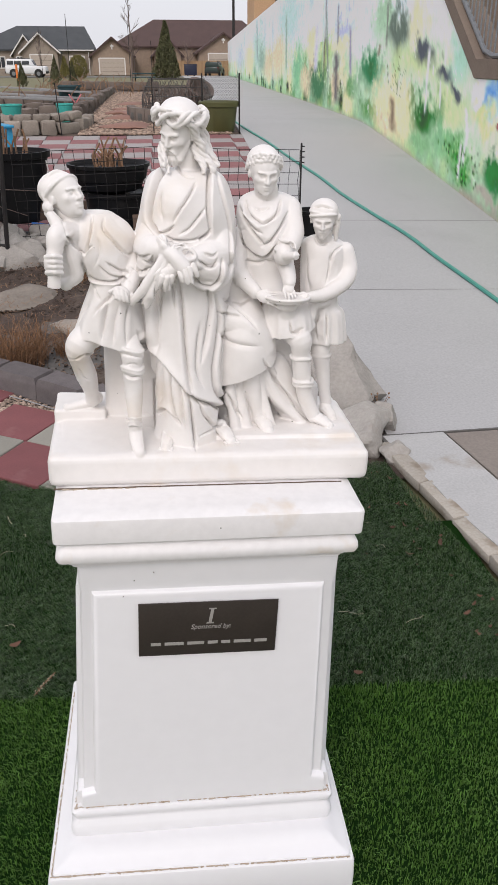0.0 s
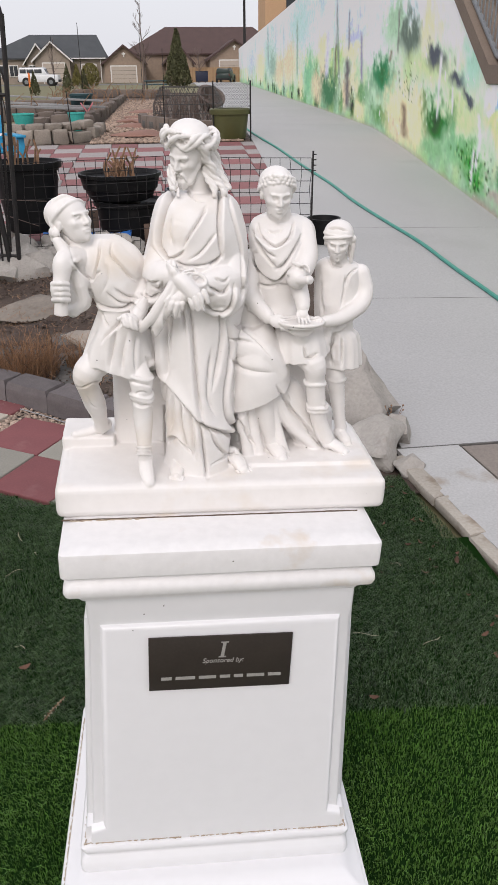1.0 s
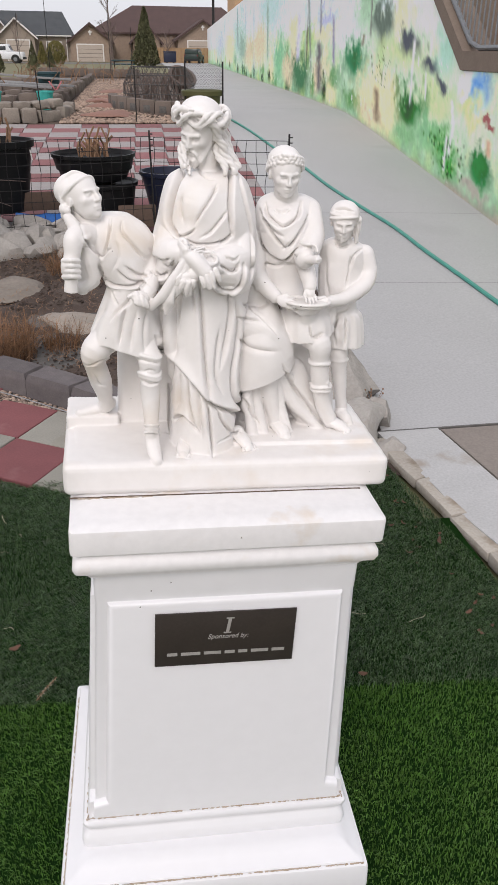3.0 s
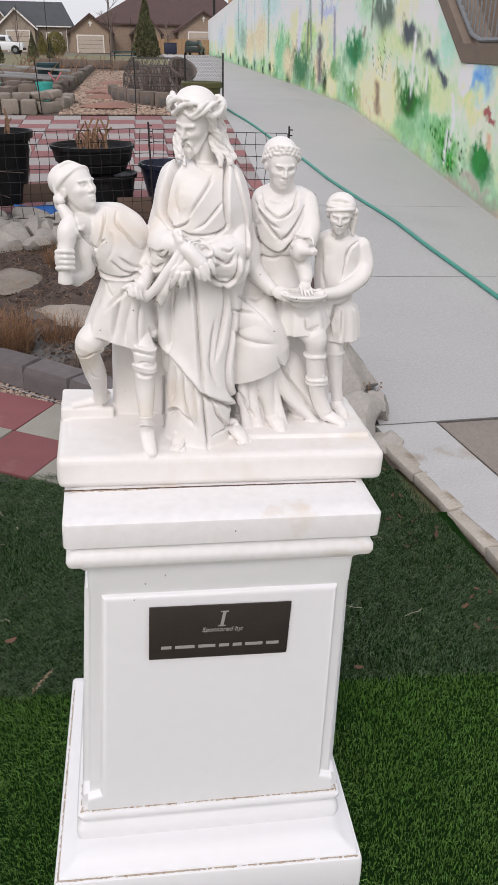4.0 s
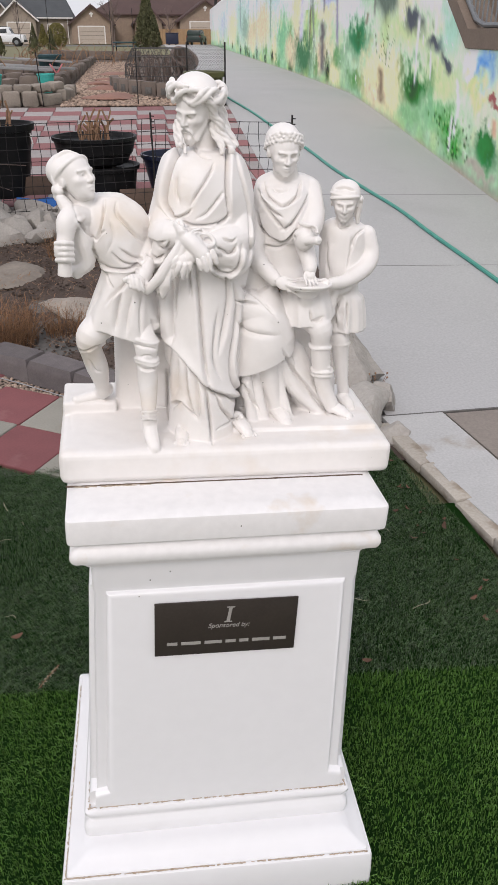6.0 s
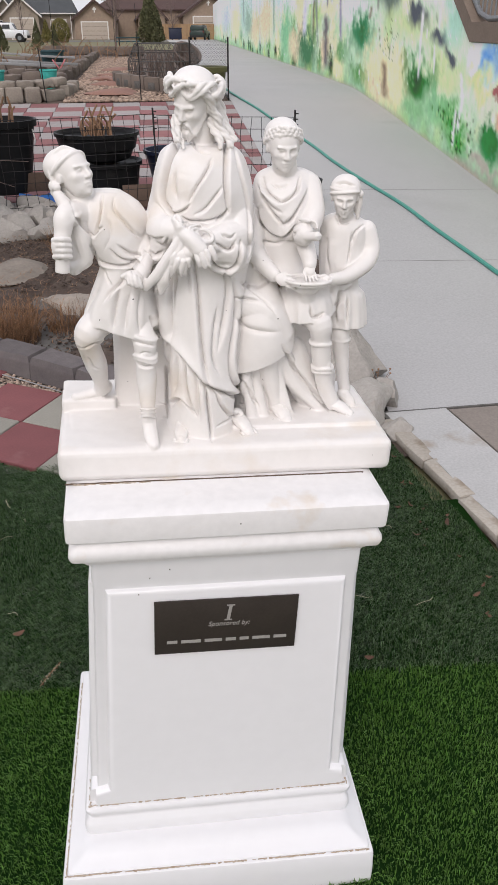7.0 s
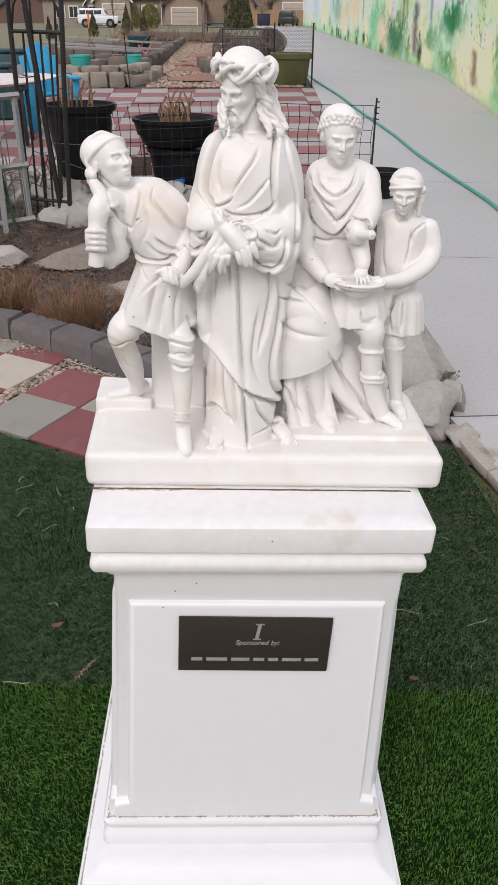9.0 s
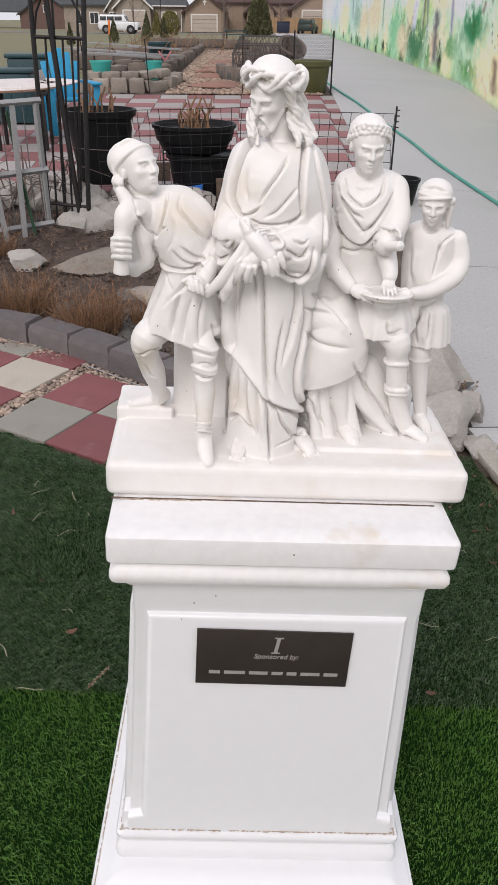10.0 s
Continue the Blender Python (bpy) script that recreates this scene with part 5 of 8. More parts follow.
for k in range(4):
    s.limb([tuple(a0 + b0 for a0, b0 in zip((-0.3020, -0.0640, 1.3430), (0, 0, -0.0085 * k))), tuple(a0 + b0 for a0, b0 in zip((-0.2900, -0.0790, 1.3480), (0, 0, -0.0085 * k))), tuple(a0 + b0 for a0, b0 in zip((-0.2790, -0.0700, 1.3450), (0, 0, -0.0085 * k)))], 0.0046, 8, 1.0, s.fine)
tube([(-0.2900, -0.0620, 1.3280), (-0.2910, -0.0630, 1.3130), (-0.2920, -0.0640, 1.2930)], [0.0095, 0.0105, 0.0115], 20, s.fine)
s.limb([(-0.2370, -0.0180, 1.1990), (-0.2580, -0.0420, 1.1850), (-0.2590, -0.0300, 1.1590), (-0.2490, -0.0040, 1.1140), (-0.2420, 0.0260, 1.0670), (-0.2420, 0.0420, 1.0460)], [0.027, 0.0235, 0.019, 0.0195, 0.013, 0.014])
s.limb([(-0.2750, -0.0520, 1.1710), (-0.2590, -0.0540, 1.1640), (-0.2360, -0.0340, 1.1700)], [0.004, 0.005, 0.004], 8)
s.limb([(-0.2670, -0.0260, 1.1380), (-0.2520, -0.0240, 1.1270), (-0.2350, -0.0100, 1.1260)], [0.003, 0.004, 0.003], 8)
s.limb([(-0.2360, 0.0500, 1.0470), (-0.2580, 0.0460, 1.0370), (-0.2900, 0.0400, 1.0310)], [0.014, 0.012, 0.009], 10, 0.8)
s.limb([(-0.1680, -0.0360, 1.1940), (-0.1660, -0.0620, 1.1770), (-0.1660, -0.0640, 1.1530), (-0.1640, -0.0620, 1.1110), (-0.1630, -0.0740, 1.0640), (-0.1630, -0.0800, 1.0430)], [0.026, 0.021, 0.0165, 0.0175, 0.0125, 0.0125])
for yy, r in ((606, 0.0215), (640, 0.0190), (646, 0.0185)):
    c = Vector({606: (-0.1660, -0.0600, 1.1860), 640: (-0.1660, -0.0640, 1.1530), 646: (-0.1650, -0.0640, 1.1470)}[yy])
    tube([c + Vector((r * math.cos(a), r * math.sin(a), 0.003 * math.sin(2 * a))) for a in [2 * math.pi * k / 16 for k in range(17)]], 0.0032, 8, s.bm)
s.ell((-0.1670, -0.0740, 1.1750), (0.014, 0.010, 0.012))
for k in range(3):
    s.limb([tuple(a0 + b0 for a0, b0 in zip((-0.1770, -0.0880, 1.0490), (0, 0, 0.008 * k))), tuple(a0 + b0 for a0, b0 in zip((-0.1640, -0.0980, 1.0560), (0, 0, 0.006 * k))), tuple(a0 + b0 for a0, b0 in zip((-0.1500, -0.0880, 1.0470), (0, 0, 0.009 * k)))], [0.002, 0.0035, 0.002], 8)
s.limb([(-0.1620, -0.0780, 1.0400), (-0.1600, -0.0920, 1.0210), (-0.1550, -0.1120, 1.0060)], [0.0135, 0.0135, 0.010], 10, 0.8)

# wreathed figure with jug and basin
s.head((0.0670, 0.0270, 1.4760), 0.0385, 4, 9, -2)
rw = random.Random(31)
for j in range(3):
    for k in range(26):
        a = 2 * math.pi * (k + 0.4 * j) / 26
        f = -math.sin(a)
        at = (0.068 + (0.0300 - 0.001 * j) * math.cos(a), 0.036 + 0.0335 * math.sin(a), 1.4845 + 0.013 * f + 0.0052 * j + rw.uniform(-0.001, 0.001))
        add_ball(s.fine, 2, pose(*at, rw.uniform(-40, 40), rw.uniform(-40, 40), math.degrees(a) + 90) @ Matrix.Diagonal((rw.uniform(0.0042, 0.0062), 0.0044, rw.uniform(0.0030, 0.0044), 1)))
s.ell((0.0660, 0.0380, 1.4940), (0.0295, 0.033, 0.027))
s.limb([(0.0730, 0.0380, 1.4490), (0.0800, 0.0460, 1.4300), (0.0850, 0.0500, 1.4100)], [0.021, 0.020, 0.028])
s.ell((0.0240, 0.0300, 1.2710), (0.036, 0.030, 0.055))
s.drape([(0.082, 0.056, 1.440, 0.030, 0.022, 0.0000), (0.084, 0.058, 1.428, 0.052, 0.034, 0.0060), (0.085, 0.054, 1.405, 0.060, 0.042, 0.0090), (0.084, 0.048, 1.370, 0.055, 0.047, 0.0120), (0.083, 0.046, 1.330, 0.047, 0.044, 0.0120), (0.082, 0.046, 1.290, 0.043, 0.042, 0.0060), (0.080, 0.04, 1.262, 0.050, 0.05, 0.0120)], ((5, 1.0, 6), (9, 0.3, -8)))
s.drape([(0.0815, 0.056, 1.4280, 0.0375, 0.034, 0.0000), (0.0790, 0.052, 1.4095, 0.0460, 0.050, 0.0060), (0.0785, 0.046, 1.3795, 0.0465, 0.056, 0.0096), (0.0805, 0.044, 1.3500, 0.0385, 0.054, 0.0096), (0.0830, 0.044, 1.3315, 0.0260, 0.048, 0.0060)], ((5, 0.5, 6), (9, 1.0, -6)))
s.limb([(0.0360, 0.0500, 1.3620), (0.0230, 0.0150, 1.3160), (0.0350, 0.0000, 1.2960), (0.0540, -0.0280, 1.2790)], [0.020, 0.018, 0.0155, 0.012])
s.hand((0.0650, -0.0420, 1.2750), 0.0215, (1, -0.15, -0.15), (0.1, -0.4, -1), 0.4)
s.limb([(0.1190, 0.0460, 1.4140), (0.1220, 0.0140, 1.3770), (0.1100, -0.0160, 1.3550)], [0.021, 0.021, 0.017])
s.ell((0.1000, -0.0260, 1.3480), (0.0185, 0.0185, 0.0200), into=s.fine)
tube([(0.1010, -0.0380, 1.3480), (0.1080, -0.0520, 1.3500), (0.1150, -0.0620, 1.3530), (0.1165, -0.0640, 1.3540), (0.1150, -0.0620, 1.3530), (0.1120, -0.0580, 1.3518)], [0.0095, 0.0068, 0.0074, 0.0058, 0.0042, 0.0036], 16, s.fine)
s.hand((0.0980, -0.0300, 1.3720), 0.0175, (0.85, -0.5, -0.15), (0.45, -0.85, 0.1), 0.8)
s.limb([(0.1080, -0.0060, 1.3280), (0.1120, -0.0260, 1.3080), (0.1110, -0.0360, 1.2990)], [0.016, 0.0135, 0.012])
s.hand((0.1100, -0.0440, 1.2940), 0.0185, (0.1, -0.55, -0.75), (1, 0, 0.05), 0.25)
s.ell((0.1090, -0.0400, 1.2700), (0.039, 0.029, 0.0060), into=s.fine)
tube([tuple(a0 + b0 for a0, b0 in zip((0.1090, -0.0400, 1.2750), (0.0395 * math.cos(a), 0.0295 * math.sin(a), 0))) for a in [2 * math.pi * k / 24 for k in range(25)]], 0.0030, 8, s.fine)
s.ell((0.1100, -0.0340, 1.2620), (0.025, 0.021, 0.014))
s.limb([(0.1120, -0.0280, 1.2530), (0.1180, -0.0120, 1.2310)], [0.013, 0.022])
# lap, hanging cloth, feet
s.drape([(0.0320, 0.030, 1.2505, 0.0310, 0.045, 0.0000), (0.0335, 0.016, 1.2245, 0.0395, 0.056, 0.0024), (0.0390, 0.008, 1.1900, 0.0500, 0.060, 0.0036), (0.0440, 0.004, 1.1535, 0.0580, 0.058, 0.0060), (0.0465, 0.004, 1.1215, 0.0585, 0.054, 0.0090)], ((5, 0.2, 5), (9, 0.6, -9)), tilt=(0.46, 0.0))
under = s.drape([(0.0375, 0.024, 1.1640, 0.0515, 0.032, 0.006), (0.0410, 0.028, 1.0950, 0.0510, 0.034, 0.020), (0.0495, 0.030, 1.0285, 0.0535, 0.036, 0.03), (0.0580, 0.032, 0.9950, 0.0600, 0.040, 0.04)], ((6, 0.3, 2), (9, 1.0, -3)))
s.limb([(0.0150, -0.0040, 1.2250), (0.0490, -0.0180, 1.2070), (0.0740, -0.0200, 1.1740)], [0.030, 0.030, 0.024])
s.limb([(0.0520, -0.0140, 1.1300), (0.0620, -0.0100, 1.0850), (0.0740, -0.0060, 1.0420), (0.0800, -0.0040, 1.0220)], [0.0175, 0.0160, 0.0120, 0.0130])
for x0, x1, y0 in ((0.012, 0.030, -0.012), (0.030, 0.052, -0.006), (0.072, 0.100, -0.002)):
    s.limb([(x0, y0, 1.1300), (x0 * 0.6 + x1 * 0.4, y0 - 0.004, 1.0700), (x1, y0 - 0.010, 1.0100)], [0.008, 0.009, 0.012], 12)
s.foot((0.081, -0.004, 1.010), (0.094, -0.046, 1.010), 0.026)
s.limb([(0.0870, 0.0140, 1.1110), (0.1130, 0.0120, 1.0650), (0.1490, 0.0060, 1.0290), (0.1690, 0.0020, 1.0090)], [0.024, 0.024, 0.018, 0.010], 14, 0.7)
s.limb([(0.1090, 0.0300, 1.1160), (0.1350, 0.0300, 1.0570), (0.1590, 0.0300, 1.0200)], [0.03, 0.032, 0.028])
for k in range(6):
    s.ell(tuple(a0 + b0 for a0, b0 in zip((0.0250, -0.0040, 1.2870), (0.011 * k, -0.003 * k, -0.006 * k))), (0.0055, 0.004, 0.0065), sub=1)
# kilted knee beside the basin
s.drape([(0.114, 0.016, 1.258, 0.038, 0.034, 0.02), (0.121, 0.006, 1.228, 0.046, 0.042, 0.05), (0.124, 0.002, 1.200, 0.050, 0.044, 0.06)], ((7, 0.5, 4), (13, 1.0, 6)), tilt=(0.16, 0.05))
s.limb([(0.1280, -0.0060, 1.2040), (0.1420, -0.0260, 1.1920), (0.1470, -0.0220, 1.1670), (0.1540, -0.0160, 1.1220), (0.1660, -0.0080, 1.0730), (0.1850, -0.0040, 1.0330)], [0.0245, 0.0225, 0.0178, 0.0172, 0.0142, 0.0135])
for yy, r in ((622, 0.0192), (664, 0.0192), (670, 0.0186)):
    c = Vector({622: (0.1480, -0.0200, 1.1550), 664: (0.1580, -0.0140, 1.1060), 670: (0.1590, -0.0130, 1.0980)}[yy])
    tube([c + Vector((r * math.cos(a), r * math.sin(a), 0.0015 * math.sin(3 * a))) for a in [2 * math.pi * k / 16 for k in range(17)]], 0.0030, 8, s.bm)
s.ell((0.1640, -0.0260, 1.1150), (0.006, 0.005, 0.007))
s.foot((0.188, -0.002, 1.014), (0.222, -0.026, 1.012), 0.023)

# child with headscarf
hm = s.head((0.1790, 0.0230, 1.3995), 0.0325, -16, 11, -2, jaw=0.9)
s.egg_on_head(hm, (0.02, 0.22, 0.42), (0.80, 0.86, 0.68))
for j in range(2):
    s.on_head(hm, [((0.74 + 0.01 * j) * math.cos(a), 0.12 + 0.80 * math.sin(a) + 0.10 * j, 0.22 + 0.15 * j - (0.28 - 0.10 * j) * math.sin(a) + (0.07 - 0.14 * j) * math.cos(a)) for a in [2 * math.pi * k / 14 for k in range(15)]], [0.085 - 0.01 * j] * 15, 8, 3)
s.egg_on_head(hm, (0.78, 0.16, 0.14), (0.19, 0.22, 0.21))
s.on_head(hm, [(0.82, 0.16, 0.05), (0.80, 0.14, -0.35), (0.74, 0.12, -0.80), (0.76, 0.10, -1.10)], [0.12, 0.15, 0.15, 0.13])
s.on_head(hm, [(0.70, 0.22, 0.00), (0.66, 0.24, -0.40), (0.60, 0.24, -0.80)], [0.12, 0.13, 0.12])
s.limb([(0.1850, 0.0340, 1.3750), (0.1870, 0.0400, 1.3570)], [0.0145, 0.018])
tunic = s.drape([(0.186, 0.046, 1.366, 0.022, 0.020, 0.0), (0.189, 0.048, 1.355, 0.040, 0.028, 0.01), (0.191, 0.047, 1.335, 0.043, 0.034, 0.015), (0.190, 0.045, 1.29, 0.040, 0.036, 0.02), (0.190, 0.042, 1.245, 0.035, 0.033, 0.02), (0.200, 0.042, 1.225, 0.039, 0.036, 0.05), (0.206, 0.042, 1.168, 0.043, 0.038, 0.08)], ((8, 0.2, 5), (13, 1.5, 4)))
s.limb([(0.1520, 0.0160, 1.2520), (0.1680, 0.0040, 1.2480), (0.1890, 0.0040, 1.2500), (0.2070, 0.0200, 1.2520)], [0.006, 0.007, 0.007, 0.005], 8)
s.limb([(0.1700, 0.0000, 1.2490), (0.1670, -0.0020, 1.2280), (0.1630, -0.0020, 1.2070)], [0.0075, 0.009, 0.006], 8)
s.limb([(0.2300, 0.0420, 1.3400), (0.2380, 0.0340, 1.3090), (0.2250, 0.0160, 1.2870), (0.1880, -0.0080, 1.2720), (0.1540, -0.0260, 1.2710)], [0.018, 0.0175, 0.0158, 0.0125, 0.0098])
s.hand((0.1430, -0.0360, 1.2720), 0.0165, (-0.95, -0.2, 0), (-0.1, -0.3, -1), 0.35)
s.limb([(0.1990, 0.0360, 1.1680), (0.1990, 0.0300, 1.1520), (0.2070, 0.0360, 1.1130), (0.2180, 0.0440, 1.0620), (0.2260, 0.0500, 1.0320)], [0.0205, 0.0185, 0.0155, 0.0118, 0.012])
c = Vector((0.2010, 0.0320, 1.1420))
tube([c + Vector((0.0185 * math.cos(a), 0.0175 * math.sin(a), 0)) for a in [2 * math.pi * k / 16 for k in range(17)]], 0.0030, 8, s.bm)
s.foot((0.224, 0.044, 1.012), (0.234, 0.006, 1.012), 0.021)
# creases of the cloak and robe, of the tunic, of the wreathed figure, of the child, and of the faces
cuts = []
for path, w, depth, side in (
        (((-0.1071, 1.4925), (-0.1214, 1.4701), (-0.1306, 1.4410), (-0.1348, 1.4156), (-0.1339, 1.4029), (-0.1250, 1.3901), (-0.1142, 1.3790)), 0.0042, 0.0044, -1),
        (((-0.0422, 1.4915), (-0.0386, 1.4687), (-0.0380, 1.4352), (-0.0349, 1.4052), (-0.0314, 1.3877)), 0.0042, 0.0046, 1),
        (((-0.0316, 1.3904), (-0.0393, 1.3796), (-0.0509, 1.3723)), 0.0030, 0.0040, 0),
        (((-0.0286, 1.4814), (-0.0183, 1.4526), (-0.0077, 1.4231), (-0.0006, 1.3928), (0.0038, 1.3480), (0.0031, 1.3109)), 0.0030, 0.0020, 1),
        (((-0.0924, 1.4898), (-0.0853, 1.4819), (-0.0748, 1.4758), (-0.0651, 1.4736)), 0.0022, 0.0020, 0),
        (((-0.0604, 1.4639), (-0.0652, 1.4513), (-0.0753, 1.4342), (-0.0856, 1.4186), (-0.0923, 1.4038)), 0.0035, 0.0028, 1),
        (((-0.0437, 1.4222), (-0.0566, 1.4047), (-0.0696, 1.3896), (-0.0829, 1.3823)), 0.0035, 0.0022, 1),
        (((-0.1250, 1.3858), (-0.1143, 1.3834), (-0.1010, 1.3889), (-0.0939, 1.3951)), 0.0030, 0.0022, 1),
        (((-0.1169, 1.3772), (-0.0917, 1.3715), (-0.0691, 1.3719), (-0.0510, 1.3758), (-0.0359, 1.3850)), 0.0030, 0.0030, 0),
        (((-0.1051, 1.3668), (-0.0870, 1.3636), (-0.0688, 1.3648)), 0.0022, 0.0018, 0),
        (((-0.1150, 1.4456), (-0.1174, 1.4246), (-0.1119, 1.4060)), 0.0050, 0.0014, 1),
        (((-0.1560, 1.3500), (-0.1453, 1.3439), (-0.1345, 1.3458)), 0.0035, 0.0026, 1),
        (((-0.1426, 1.3367), (-0.1318, 1.3351), (-0.1273, 1.3442)), 0.0030, 0.0020, 1),
        (((-0.1615, 1.3256), (-0.1471, 1.3167), (-0.1362, 1.3232)), 0.0040, 0.0040, -1),
        (((-0.0496, 1.3380), (-0.0353, 1.3272), (-0.0242, 1.3292), (-0.0190, 1.3385)), 0.0035, 0.0030, -1),
        (((-0.0549, 1.3028), (-0.0386, 1.2935), (-0.0226, 1.2956), (-0.0111, 1.3107), (-0.0097, 1.3386)), 0.0035, 0.0036, -1),
        (((-0.0409, 1.3518), (-0.0268, 1.3457), (-0.0197, 1.3521)), 0.0030, 0.0016, 1),
        (((-0.1223, 1.2910), (-0.1239, 1.2530), (-0.1226, 1.2140), (-0.1184, 1.1738)), 0.0055, 0.0030, -1),
        (((-0.0948, 1.3006), (-0.0925, 1.2771), (-0.0911, 1.2579)), 0.0030, 0.0026, 0),
        (((-0.0857, 1.3100), (-0.0802, 1.2724), (-0.0754, 1.2336), (-0.0712, 1.1836), (-0.0649, 1.1316), (-0.0556, 1.0884)), 0.0050, 0.0046, -1),
        (((-0.1104, 1.2930), (-0.1156, 1.2627), (-0.1170, 1.2239)), 0.0040, 0.0024, 1),
        (((-0.0338, 1.2917), (-0.0278, 1.2630), (-0.0294, 1.2336), (-0.0345, 1.1935), (-0.0400, 1.1575)), 0.0060, 0.0030, 1),
        (((-0.0218, 1.2775), (-0.0144, 1.2435), (-0.0154, 1.2036), (-0.0184, 1.1625), (-0.0190, 1.1309), (-0.0135, 1.0985), (0.0009, 1.0762)), 0.0045, 0.0042, 1),
        (((-0.1453, 1.2626), (-0.1406, 1.2239), (-0.1424, 1.2041)), 0.0040, 0.0028, 1),
        (((-0.0454, 1.2237), (-0.0488, 1.1834), (-0.0493, 1.1419), (-0.0382, 1.1098)), 0.0070, 0.0024, -1),
        (((-0.1547, 1.2121), (-0.1405, 1.1891), (-0.1232, 1.1687), (-0.1015, 1.1405), (-0.0813, 1.1159), (-0.0658, 1.0941), (-0.0452, 1.0805), (-0.0246, 1.0734), (0.0012, 1.0706)), 0.0046, 0.0060, 1),
        (((-0.1528, 1.2082), (-0.1386, 1.1841), (-0.1212, 1.1636), (-0.0994, 1.1352), (-0.0792, 1.1105), (-0.0636, 1.0886), (-0.0451, 1.0761), (-0.0244, 1.0690)), 0.0090, 0.0022, 1),
        (((-0.1260, 1.1615), (-0.1287, 1.1220), (-0.1294, 1.0791), (-0.1281, 1.0292)), 0.0040, 0.0034, -1),
        (((-0.0984, 1.1321), (-0.0957, 1.0892), (-0.0870, 1.0561), (-0.0763, 1.0311)), 0.0050, 0.0036, 1),
        (((-0.1202, 1.0547), (-0.1073, 1.0654), (-0.0930, 1.0507), (-0.0794, 1.0335)), 0.0030, 0.0040, 1),
        (((-0.0606, 1.0863), (-0.0564, 1.0497), (-0.0512, 1.0155), (-0.0469, 0.9806)), 0.0045, 0.0048, -1),
        (((-0.0399, 1.0749), (-0.0318, 1.0491), (-0.0122, 1.0258)), 0.0030, 0.0030, 1),
        (((0.0067, 1.0627), (0.0057, 1.0424), (-0.0121, 1.0235), (-0.0374, 1.0070)), 0.0028, 0.0030, 0),
        (((-0.0782, 1.1083), (-0.0731, 1.0668), (-0.0689, 1.0218)), 0.0050, 0.0024, 1),
        (((-0.1132, 1.1428), (-0.1138, 1.1111), (-0.1155, 1.0788)), 0.0040, 0.0022, -1),
        (((-0.0091, 1.2727), (0.0158, 1.2583), (0.0385, 1.2386), (0.0557, 1.2185)), 0.0040, 0.0018, -1),
        (((-0.0175, 1.2484), (0.0019, 1.2455), (0.0216, 1.2415)), 0.0030, 0.0020, 1),
        (((-0.0149, 1.2136), (-0.0004, 1.1984), (0.0198, 1.1901), (0.0450, 1.1858), (0.0601, 1.1857)), 0.0080, 0.0018, 1),
        (((0.0722, 1.1594), (0.0961, 1.1183), (0.1253, 1.0847), (0.1582, 1.0441)), 0.0040, 0.0030, 1),
        (((-0.0007, 1.1069), (0.0163, 1.0759), (0.0336, 1.0474)), 0.0040, 0.0026, 1)):
    cuts.append((path, w, depth, side))
for path, w, depth, side in (
        (((-0.2672, 1.3743), (-0.2592, 1.3614), (-0.2509, 1.3529), (-0.2416, 1.3460)), 0.0030, 0.0030, -1),
        (((-0.2274, 1.4074), (-0.2289, 1.3879), (-0.2339, 1.3662), (-0.2407, 1.3478)), 0.0030, 0.0026, 1),
        (((-0.2416, 1.3460), (-0.2334, 1.3567), (-0.2281, 1.3602)), 0.0022, 0.0016, 0),
        (((-0.2087, 1.4037), (-0.2099, 1.3883), (-0.1964, 1.3713), (-0.1809, 1.3540), (-0.1703, 1.3453)), 0.0036, 0.0020, 1),
        (((-0.2034, 1.3314), (-0.1858, 1.3199), (-0.1670, 1.3183)), 0.0040, 0.0020, 1),
        (((-0.2168, 1.3249), (-0.2011, 1.3106), (-0.1761, 1.3072)), 0.0040, 0.0018, 1),
        (((-0.2368, 1.3085), (-0.2219, 1.3013), (-0.1951, 1.2997), (-0.1725, 1.3082)), 0.0030, 0.0040, -1),
        (((-0.2472, 1.3353), (-0.2416, 1.3219), (-0.2367, 1.3103)), 0.0040, 0.0016, 1),
        (((-0.2198, 1.3752), (-0.2162, 1.3490), (-0.2256, 1.3266)), 0.0060, 0.0010, 1),
        (((-0.2266, 1.2921), (-0.2252, 1.2810), (-0.2183, 1.2698)), 0.0030, 0.0016, 1),
        (((-0.1946, 1.2765), (-0.2140, 1.2623), (-0.2281, 1.2433)), 0.0045, 0.0026, 1),
        (((-0.2040, 1.2624), (-0.2139, 1.2260), (-0.2175, 1.1966)), 0.0060, 0.0026, -1),
        (((-0.1877, 1.2548), (-0.1946, 1.2240), (-0.1980, 1.1925)), 0.0060, 0.0018, 1),
        (((-0.1711, 1.2549), (-0.1752, 1.2220), (-0.1736, 1.1894)), 0.0050, 0.0014, 1),
        (((-0.2384, 1.2622), (-0.2508, 1.2433), (-0.2606, 1.2241)), 0.0050, 0.0012, 1),
        (((-0.2859, 1.1693), (-0.2679, 1.1600), (-0.2490, 1.1689), (-0.2367, 1.1728)), 0.0026, 0.0022, 0),
        (((-0.1833, 1.1713), (-0.1662, 1.1671), (-0.1491, 1.1638)), 0.0020, 0.0014, 0),
        (((-0.1780, 1.1312), (-0.1646, 1.1247), (-0.1481, 1.1307)), 0.0026, 0.0020, -1),
        (((-0.1740, 1.1498), (-0.1644, 1.1517), (-0.1549, 1.1495)), 0.0030, 0.0012, 0),
        (((-0.2611, 1.1447), (-0.2524, 1.1261), (-0.2431, 1.1238)), 0.0026, 0.0014, 0)):
    cuts.append((path, w, depth, side))
